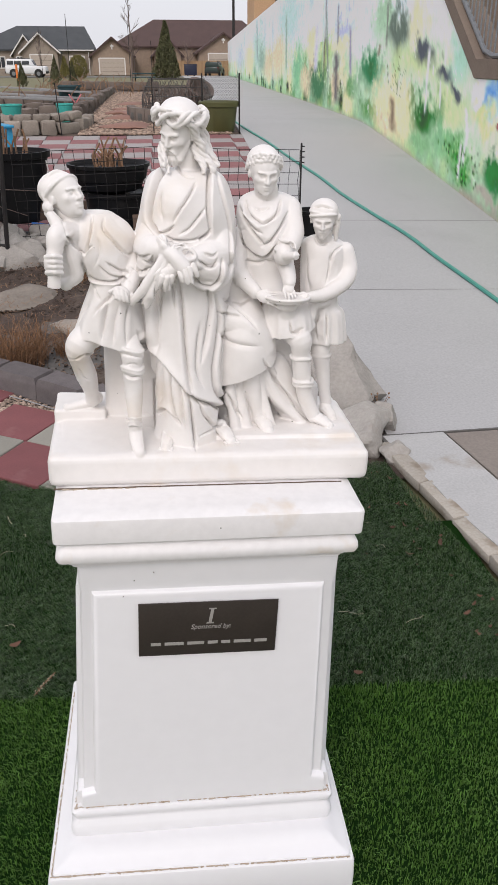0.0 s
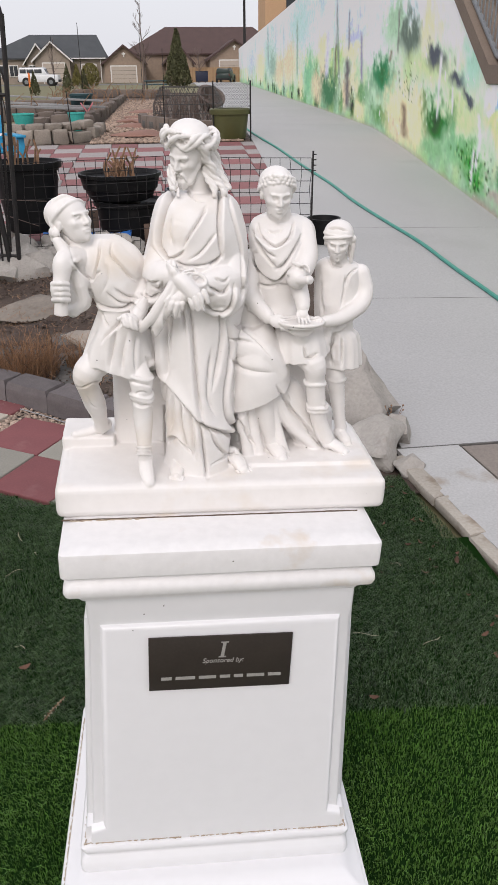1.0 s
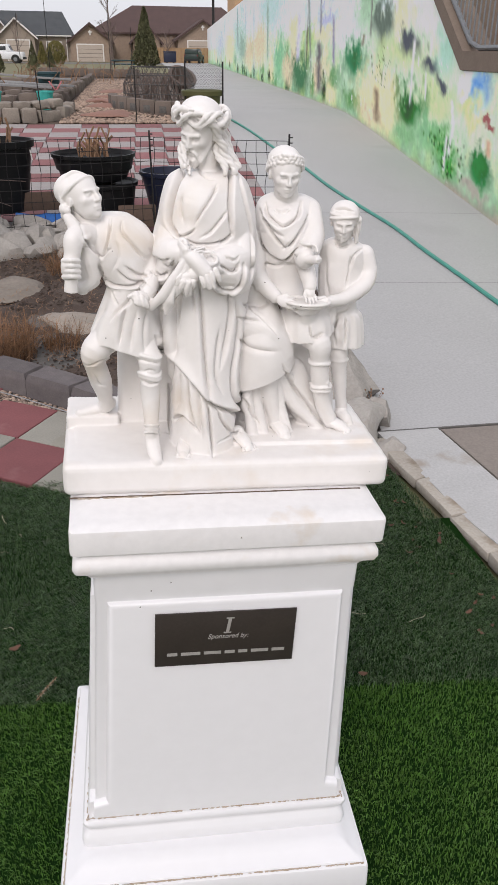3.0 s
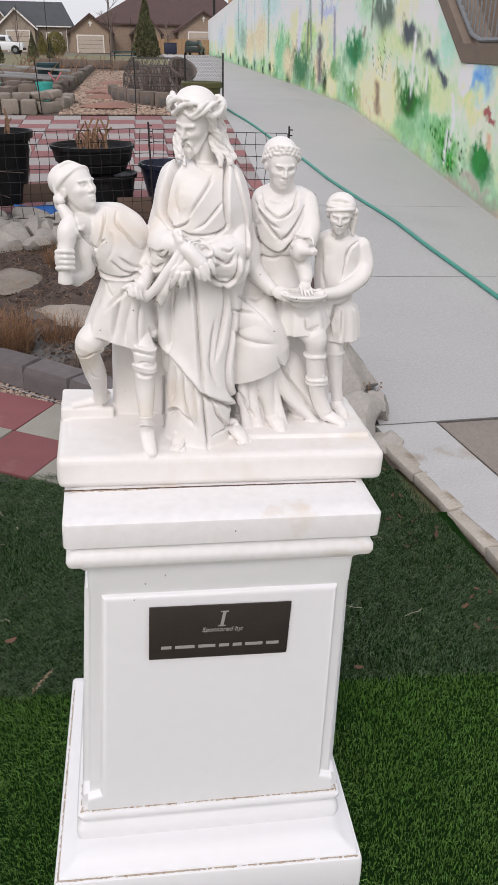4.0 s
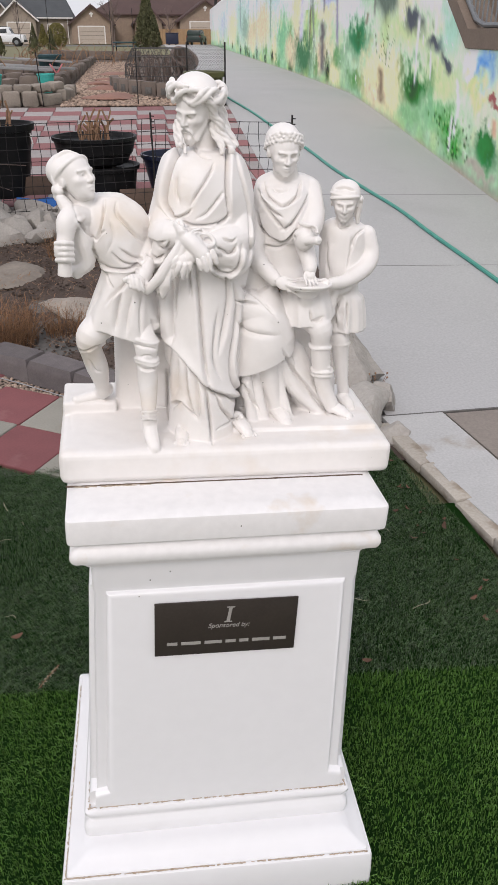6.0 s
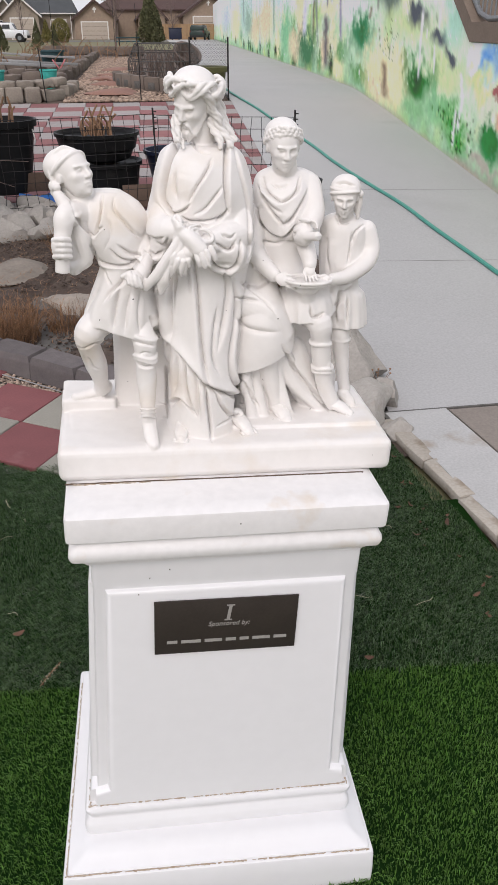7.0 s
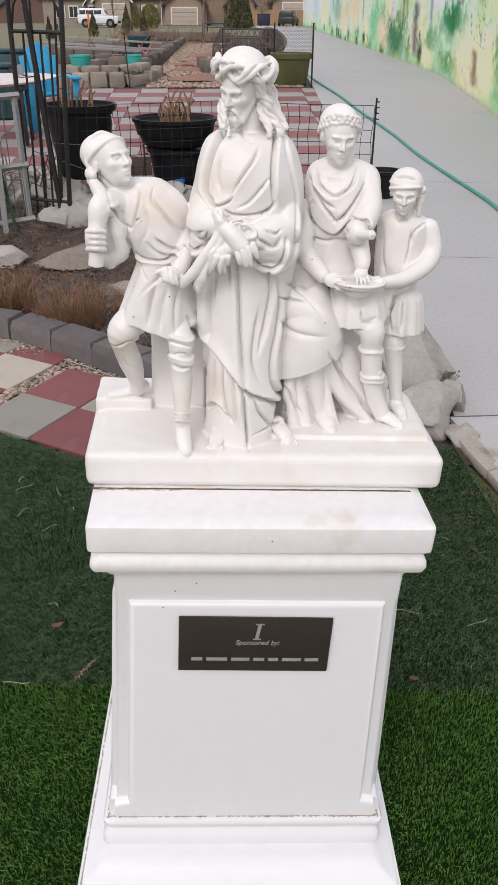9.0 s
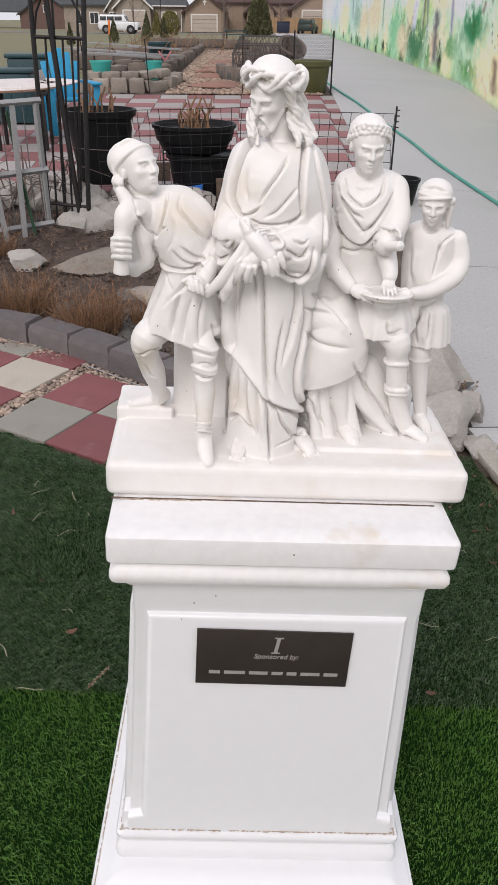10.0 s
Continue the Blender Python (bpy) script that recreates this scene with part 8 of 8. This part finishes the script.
tagged(link("bare_canes", bm, BARK), "bare brown canes growing inside the netting", "canes", kind="stuff")
bm = bmesh.new()
for k in range(110):
    x, y = rn.uniform(-3.4, 1.2), rn.uniform(16.5, 40)
    if -0.7 < x < 1.3 and y < 27:
        continue
    h = rn.uniform(0.2, 0.7)
    tube([(x, y, rise(y)), (x + rn.uniform(-0.15, 0.15), y, rise(y) + h * 0.6), (x + rn.uniform(-0.4, 0.4), y, rise(y) + h)], [0.015, 0.012, 0.006], 4, bm)
tagged(link("dead_stems", bm, STALK), "dead brown stems standing in the far beds", "stems", kind="stuff")


# ---- shrubs and trees ----
def leaf_cloud(bm, n, where, size, r):
    for _ in range(n):
        p = Vector(where(r))
        a = Euler((r.uniform(0, 3), r.uniform(0, 3), r.uniform(0, 6))).to_matrix()
        s = size * r.uniform(0.6, 1.4)
        v = [bm.verts.new(p + a @ Vector(q) * s) for q in ((-0.5, 0, 0), (0, 0.28, 0.1), (0.6, 0, 0), (0, -0.28, 0.1))]
        bm.faces.new(v)


def evergreen(name, x, y, w, h, n, leafsize, material, seed, label, point=0.75):
    r = random.Random(seed)
    ob = thing(name, label, "shrub" if h < 3 else "tree", pose(x, y, rise(min(y, 140))))
    part("trunk", tube([(0, 0, -0.1), (0, 0, h * 0.9)], [w * 0.07, w * 0.02], 6), BARK, ob)

    def where(q):
        t = q.random() ** 0.8
        a = q.uniform(0, 6.28)
        rad = w / 2 * (1 - t * min(1, point + 0.2)) * math.sin(min(1, t * 6 + 0.35) * 1.57)
        if point < 0.6:
            rad = w / 2 * math.sqrt(max(0, 1 - (2 * t - 0.85) ** 2 / 1.35))
        rad *= (0.72 + 0.28 * q.random()) * (1 + 0.22 * noise.noise((math.cos(a) * 2 + seed, math.sin(a) * 2, t * 5)))
        return rad * math.cos(a), rad * math.sin(a), h * t
    bm = bmesh.new()
    leaf_cloud(bm, n, where, leafsize, r)
    bmesh.ops.create_icosphere(bm, subdivisions=2, radius=1.0, matrix=pose(0, 0, h * 0.30) @ Matrix.Diagonal((w * 0.22, w * 0.22, h * 0.27, 1)))
    part("crown", bm, material, ob, smooth=False)
    return ob


def bare_tree(x, y, h, spread, seed, label, thick=0.012):
    r = random.Random(seed)
    ob = thing("bare_tree", label, "tree", pose(x, y, rise(min(y, 140))))
    part("trunk", tube([(0, 0, -0.2), (0.01 * h, 0, h * 0.35), (-0.005 * h, 0, h * 0.7), (0.01 * h, 0, h)], [h * thick, h * thick * 0.75, h * thick * 0.4, h * thick * 0.12], 7), BARK, ob)
    bm = bmesh.new()

    def grow(p, d, L, rad, depth):
        q = p + d * L * 0.5 + Vector((r.uniform(-0.05, 0.05), r.uniform(-0.05, 0.05), 0.03)) * L
        e = p + d * L
        tube([p, q, e], [rad, rad * 0.75, rad * 0.45], 5, bm)
        if depth:
            for _ in range(3):
                nd = (d + Vector((r.uniform(-0.7, 0.7), r.uniform(-0.7, 0.7), r.uniform(0.0, 0.6)))).normalized()
                grow(p.lerp(e, r.uniform(0.45, 1)), nd, L * r.uniform(0.45, 0.65), rad * 0.5, depth - 1)
    for k in range(13):
        z = h * r.uniform(0.22, 0.92)
        a = r.uniform(0, 6.28)
        L = spread * (1.15 - z / h) * r.uniform(0.6, 1.1)
        grow(Vector((0, 0, z)), Vector((math.cos(a) * 0.75, math.sin(a) * 0.75, 0.8)).normalized(), L, h * thick * 0.35, 2)
    part("limbs", bm, BARK, ob)


evergreen("conifer", 4.05, 76, 2.9, 4.6, 6000, 0.20, EVERGREEN, 1, "dark narrow conifer standing before the brown-roofed house")
evergreen("round_shrub", -4.15, 84, 1.9, 2.0, 2600, 0.14, SHRUB, 2, "rounded olive green evergreen shrub", 0.4)
evergreen("upright_shrub", -5.5, 84, 1.3, 1.9, 2000, 0.13, SHRUB, 3, "upright olive green evergreen shrub", 0.7)
for k, (x, y, w, h) in enumerate(((-5.3, 45, 0.75, 1.15), (-3.7, 47, 0.9, 1.5), (-2.75, 47, 0.7, 1.2), (-6.8, 40, 0.5, 0.9))):
    evergreen("dwarf_conifer", x, y, w, h, 1200, 0.08, EVERGREEN, 10 + k, "small cone-shaped evergreen in the far bed", 0.85)
bare_tree(0.75, 62, 6.3, 1.5, 5, "slender leafless young tree beyond the garden")
bare_tree(-9.2, 100, 4.4, 2.4, 6, "leafless small tree before the grey-roofed house", 0.016)
bare_tree(1.6, 104, 4.6, 2.4, 7, "leafless shrubby tree beside the garage", 0.016)
bare_tree(8.5, 108, 4.4, 2.0, 8, "leafless shrubby tree by the brown-roofed house", 0.016)


# ---- houses ----
def solid(name, verts, faces, material, parent, label=""):
    bm = bmesh.new()
    vs = [bm.verts.new(v) for v in verts]
    for f in faces:
        bm.faces.new([vs[i] for i in f])
    bmesh.ops.recalc_face_normals(bm, faces=bm.faces[:])
    return part(name, bm, material, parent, label, smooth=False)


def hip_roof(parent, x0, x1, y0, y1, ze, zr, inset_l, inset_r, material, over=0.4):
    x0, x1, y0, y1 = x0 - over, x1 + over, y0 - over, y1 + over
    ym = (y0 + y1) / 2
    v = [(x0, y0, ze), (x1, y0, ze), (x1, y1, ze), (x0, y1, ze), (x0 + inset_l, ym, zr), (x1 - inset_r, ym, zr), (x0, y0, ze - 0.18), (x1, y0, ze - 0.18), (x1, y1, ze - 0.18), (x0, y1, ze - 0.18)]
    solid("roof", v, [(0, 1, 5, 4), (1, 2, 5), (2, 3, 4, 5), (3, 0, 4), (6, 7, 1, 0), (7, 8, 2, 1), (8, 9, 3, 2), (9, 6, 0, 3), (9, 8, 7, 6)], material, parent)


def gable_wing(parent, x0, x1, y0, y1, zb, ze, zr, wall, roof, over=0.45, white=True):
    xm = (x0 + x1) / 2
    solid("wall", [(x0, y0, zb), (x1, y0, zb), (x1, y0, ze), (xm, y0, zr), (x0, y0, ze), (x0, y1, zb), (x1, y1, zb), (x1, y1, ze), (xm, y1, zr), (x0, y1, ze)], [(0, 1, 2, 3, 4), (5, 9, 8, 7, 6), (0, 4, 9, 5), (1, 6, 7, 2), (0, 5, 6, 1), (2, 7, 8, 3), (4, 3, 8, 9)], wall, parent)
    sl = (zr - ze) / (xm - x0)
    for q, xe in ((-1, x0), (1, x1)):
        a, b = (xe + q * over, ze - sl * over), (xm, zr)
        t = 0.16
        solid("roof", [(a[0], y0 - over, a[1] + 0.02), (b[0], y0 - over, b[1] + 0.02), (b[0], y1, b[1] + 0.02), (a[0], y1, a[1] + 0.02), (a[0], y0 - over, a[1] + t), (b[0], y0 - over, b[1] + t), (b[0], y1, b[1] + t), (a[0], y1, a[1] + t)], [(0, 1, 2, 3), (4, 7, 6, 5), (0, 4, 5, 1), (1, 5, 6, 2), (2, 6, 7, 3), (3, 7, 4, 0)], roof, parent)
        solid("bargeboard", [(a[0], y0 - over - 0.05, a[1] - 0.1), (b[0], y0 - over - 0.05, b[1] - 0.1), (b[0], y0 - over - 0.05, b[1] + t - 0.02), (a[0], y0 - over - 0.05, a[1] + t - 0.02), (a[0], y0 - over - 0.004, a[1] - 0.1), (b[0], y0 - over - 0.004, b[1] - 0.1), (b[0], y0 - over - 0.004, b[1] + t - 0.02), (a[0], y0 - over - 0.004, a[1] + t - 0.02)], [(0, 1, 2, 3), (4, 7, 6, 5), (0, 4, 5, 1), (1, 5, 6, 2), (2, 6, 7, 3), (3, 7, 4, 0)], TRIM if white else roof, parent)


def garage_door(parent, x0, x1, y, zb, zt, material=GARAGE):
    d = part("garage_door", box((x1 - x0, 0.08, zt - zb), ((x0 + x1) / 2, y - 0.05, (zb + zt) / 2)), material, parent)
    for k in range(1, 4):
        part("groove", box((x1 - x0 - 0.1, 0.02, 0.03), ((x0 + x1) / 2, y - 0.095, zb + (zt - zb) * k / 4)), JOINT, d)
    for x in (x0 - 0.07, x1 + 0.07):
        part("jamb", box((0.14, 0.1, zt - zb + 0.12), (x, y - 0.055, (zb + zt) / 2 + 0.06)), TRIM, d)
    part("lintel", box((x1 - x0, 0.1, 0.14), ((x0 + x1) / 2, y - 0.055, zt + 0.07)), TRIM, d)


def window(parent, x, y, z, w, h):
    f = part("window", box((w + 0.24, 0.07, h + 0.24), (x, y - 0.036, z)), TRIM, parent)
    part("pane", box((w, 0.03, h), (x, y - 0.075, z)), DARKGLASS, f)
    part("mullion", box((0.06, 0.02, h), (x, y - 0.1, z)), TRIM, f)


G = rise(112)
house_a = thing("house", "tan stucco house with a charcoal shingle roof and white gables", "house", pose(0, 0, 0))
part("wall", box((15.8, 11, 3.05), (-11.5, 119.5, G + 1.45)), STUCCO, house_a)
hip_roof(house_a, -19.4, -3.6, 114, 125, 3.45, 6.35, 6.2, 1.4, ROOF_GREY)
gable_wing(house_a, -13.6, -10.7, 112.6, 118, G, 3.15, 5.0, STUCCO, ROOF_GREY)
gable_wing(house_a, -12.4, -8.0, 111.6, 118, G, 3.30, 5.2, STUCCO, ROOF_GREY)
garage_door(house_a, -11.4, -8.7, 111.6, G, 2.75)
garage_door(house_a, -6.6, -4.8, 114, G, 2.6)
window(house_a, -12.9, 112.6, 1.9, 0.7, 1.2)
for x in (-15.5, -17.2):
    window(house_a, x, 114, 1.9, 1.0, 1.2)
part("downpipe", tube([(-4.1, 113.9, G), (-4.1, 113.9, 3.2)], 0.07, 6), TRIM, house_a)
part("gutter", box((8.0, 0.12, 0.14), (-7.4, 113.5, 3.36)), TRIM, house_a)
house_b = thing("house", "tan brick house with a brown shingle roof and gabled garages", "house", pose(0, 0, 0))
part("wall", box((21, 11, 3.6), (9.6, 124.5, G + 1.7)), STONEWALL, house_b)
hip_roof(house_b, -0.9, 21.5, 119, 130, 4.0, 7.5, 6.4, 4.0, ROOF_BROWN)
gable_wing(house_b, -3.6, 1.6, 112, 121, G, 2.85, 4.8, STONEWALL, ROOF_BROWN, white=False)
garage_door(house_b, -2.7, 0.5, 112, G, 2.35)
gable_wing(house_b, 4.6, 8.2, 115, 122, G, 3.0, 4.9, STONEWALL, ROOF_BROWN, white=False)
window(house_b, 6.4, 115, 2.2, 0.9, 1.5)
gable_wing(house_b, 10.6, 17.4, 115, 122, G, 3.3, 5.5, STONEWALL, ROOF_BROWN, white=False)
garage_door(house_b, 12.0, 15.4, 115, G, 3.0)
for x, y, z in ((-1.0, 111.9, 3.75), (14.0, 114.9, 4.6)):
    part("gable_ornament", box((0.16, 0.08, 0.6), (x, y, z)), TRIM, house_b)
    part("gable_ornament", box((0.45, 0.08, 0.16), (x, y - 0.004, z + 0.08)), TRIM, house_b)
house_c = thing("house", "brown brick house with a dark grey roof, far off", "house", pose(0, 0, 0))
gable_wing(house_c, -33, -24, 150, 162, 0.0, 2.6, 5.6, mat("far_brown_brick", (0.16, 0.10, 0.085), None, 0.9, 2, 12), ROOF_GREY, white=False)
hip_roof(house_c, -48, -24, 158, 170, 3.0, 7.2, 6, 6, ROOF_GREY)
window(house_c, -28.5, 150, 3.3, 0.6, 0.9)
hall = thing("hall_building", "orange-tan rendered building with a dark roof edge behind the wall", "building", pose(0, 0, 0))
part("wall", box((12, 3.4, 9.5), (15.6, 61.7, 4.75)), TAN_RENDER, hall)
part("roof_edge", box((12.6, 4.0, 0.5), (15.6, 61.7, 9.75)), ROOF_BROWN, hall)
part("window", box((1.6, 0.1, 3.0), (11.9, 59.96, 6.2)), DARKGLASS, hall)
hall2 = thing("hall_wing", "grey-tan rendered wing behind the stair railing", "building", pose(0, 0, 0))
part("wall", box((8, 16, 6.5), (12.5, 16, 3.25)), STUCCO, hall2)

wood_fence = thing("timber_fence", "tan upright-board timber fence before the brown-roofed house", "fence")
for k in range(52):
    part("board", box((0.135, 0.03, 1.75), (7.0 + 0.145 * k, 108.5, rise(108) + 0.87)), WOOD, wood_fence)
for zz in (0.5, 1.45):
    part("rail", box((7.6, 0.06, 0.1), (10.75, 108.55, rise(108) + zz)), WOOD, wood_fence)


# ---- vehicles, lamp post, marker ----
def car(name, at, length, height, paint, label):
    """A boxy car: rounded lower body, tapered cabin with glass band, wheels, lamps."""
    ob = thing(name, label, "car", at)
    w = 1.84
    body = box((length, w, 0.46 * height), (0, 0, 0.42 * height), 0.13)
    for v in body.verts:
        if v.co.x > 0.28 * length and v.co.z > 0.5 * height:
            v.co.z -= 0.05 * height
    part("body", body, paint, ob)
    cabin = box((0.70 * length, w * 0.94, 0.40 * height), (-0.13 * length, 0, 0.80 * height), 0.09)
    for v in cabin.verts:
        if v.co.z > 0.8 * height:
            v.co.x = -0.13 * length + (v.co.x + 0.13 * length) * (0.80 if v.co.x > -0.13 * length else 0.94)
            v.co.y *= 0.88
    part("cabin", cabin, paint, ob)
    for sy in (-1, 1):
        for x0, x1 in ((-0.44, -0.29), (-0.27, -0.10), (-0.08, 0.10)):
            part("side_window", box(((x1 - x0) * length, 0.03, 0.22 * height), ((x0 + x1) / 2 * length, sy * w * 0.448, 0.79 * height), 0.008, (8 * sy, 0, 0)), DARKGLASS, ob)
    part("windscreen", box((0.03, w * 0.74, 0.28 * height), (0.19 * length, 0, 0.79 * height), 0.008, (0, -28, 0)), DARKGLASS, ob)
    for x in (-0.30, 0.31):
        for sy in (-1, 1):
            part("wheel_arch", lathe([(0.02, -0.02), (0.43, -0.02), (0.43, 0.02), (0.02, 0.02)], 20), TYRE, ob, m=pose(x * length, sy * (w / 2 - 0.005), 0.38, 90, 0, 0))
            wh = part("wheel", lathe([(0.1, -0.1), (0.34, -0.1), (0.36, -0.06), (0.36, 0.06), (0.34, 0.1), (0.1, 0.1)], 20), TYRE, ob, m=pose(x * length, sy * (w / 2 - 0.05), 0.36, 90, 0, 0))
            part("rim", lathe([(0.05, -0.112), (0.2, -0.11), (0.2, 0.11), (0.05, 0.112)], 16), RAIL, wh)
    for sy in (-1, 1):
        part("roof_rail", box((0.45 * length, 0.05, 0.05), (-0.15 * length, sy * 0.66, height * 1.012)), IRON, ob)
        part("tail_light", box((0.06, 0.18, 0.26), (-0.49 * length, sy * 0.78, 0.55 * height)), CARRED, ob)
        part("headlight", box((0.06, 0.34, 0.14), (0.49 * length, sy * 0.66, 0.50 * height)), RAIL, ob)
    part("bumper", box((0.16, 1.7, 0.22), (0.5 * length, 0, 0.27 * height), 0.03), TYRE, ob)
    part("bumper", box((0.16, 1.7, 0.2), (-0.5 * length, 0, 0.27 * height), 0.03), TYRE, ob)
    return ob


car("parked_suv", pose(-9.85, 91, rise(91) - 0.02, 0, 0, -4), 4.2, 1.75, CARWHITE, "white sport utility car parked on the street")
car("parked_car", pose(11.5, 103.6, rise(103.6) - 0.02, 0, 0, 70), 3.2, 1.6, DARKCAR, "small dark green car parked by the timber fence")
post = thing("lamp_post", "tall thin black street lamp post beyond the wall", "lamp post", pose(12.9, 96, rise(96)))
part("pole", tube([(0, 0, 0), (0, 0, 10.5)], [0.17, 0.13], 8), IRON, post)
part("lamp_head", box((1.4, 0.4, 0.2), (-0.5, 0, 10.5), 0.05), IRON, post)
tagged(link("marker_post", tube([(0, 0, 0), (0, 0, 1.1), (0, 0, 1.15)], [0.085, 0.08, 0.04], 8), ORANGE, m=pose(-8.0, 66, rise(66))), "orange plastic marker post on the lawn", "marker post")
tagged(link("street", box((120, 9, 0.06), (-10, 97, rise(97) - 0.055), 0.0), mat("street_asphalt", (0.16, 0.155, 0.15), (0.13, 0.13, 0.125), 0.9, 0.5, 20, 0.1)), "pale grey asphalt street before the houses", "street", kind="structure")
bench = thing("picnic_bench", "dark green picnic bench at the far end of the garden", "bench", pose(1.41, 55, rise(55)))
part("top", box((1.5, 0.6, 0.07), (0, 0, 0.56), 0.01), BIN, bench)
for sy in (-0.5, 0.5):
    part("seat", box((1.5, 0.24, 0.06), (0, sy, 0.34), 0.01), BIN, bench)
for sx in (-0.55, 0.55):
    part("leg", box((0.07, 0.9, 0.07), (sx, 0, 0.28), 0.01), IRON, bench)
    part("leg", box((0.07, 0.12, 0.53), (sx, 0.2, 0.265), 0.01), IRON, bench)
    part("leg", box((0.07, 0.12, 0.53), (sx, -0.2, 0.265), 0.01), IRON, bench)
dumpster = thing("blue_bin", "dark blue wheeled bin before the timber fence", "bin", pose(8.5, 103.5, rise(103.5)))
part("body", box((1.5, 0.9, 1.1), (0, 0, 0.65), 0.05), NAVY, dumpster)
part("lid", box((1.56, 0.96, 0.12), (0, 0, 1.26), 0.03), NAVY, dumpster)
for sx in (-0.4, 0.4):
    part("wheel", lathe([(0.02, -0.04), (0.13, -0.04), (0.13, 0.04), (0.02, 0.04)], 12), TYRE, dumpster, m=pose(sx, -0.3, 0.13, 90, 0, 0))

# ---- chequered patio, paver by paver ----
patio = thing("patio", "red and pale grey chequered square pavers of the patio", "patio", kind="structure")
pp = {}
for key, material in (("r", PATIO_RED), ("g", mat("pale_grey_paver", (0.345, 0.315, 0.305), (0.29, 0.265, 0.26), 0.85, 7, 120, 0.3, vary=0.1))):
    bm = box((0.424, 0.424, 0.04), (0, 0, 0), 0.005, seg=1)
    me = bpy.data.meshes.new("paver")
    bm.to_mesh(me)
    bm.free()
    me.materials.append(material)
    pp[key] = me
for j in range(15):
    y = 12.42 - 0.43 * (j + 0.5)
    tiltx = math.degrees(math.atan2(rise(y + 0.2) - rise(y - 0.2), 0.4))
    for i in range(-10, 5):
        x = -0.055 + 0.43 * (i + 0.5) - 0.05 * (12.4 - y)
        if x - 0.21 > path_left(y):
            continue
        ob = new("paver", pp["r" if (i + j) % 2 else "g"])
        ob.parent = patio
        ob.matrix_basis = pose(x, y, rise(y) - 0.026 + rp.uniform(-0.003, 0.003), tiltx, 0, rp.uniform(-0.6, 0.6))
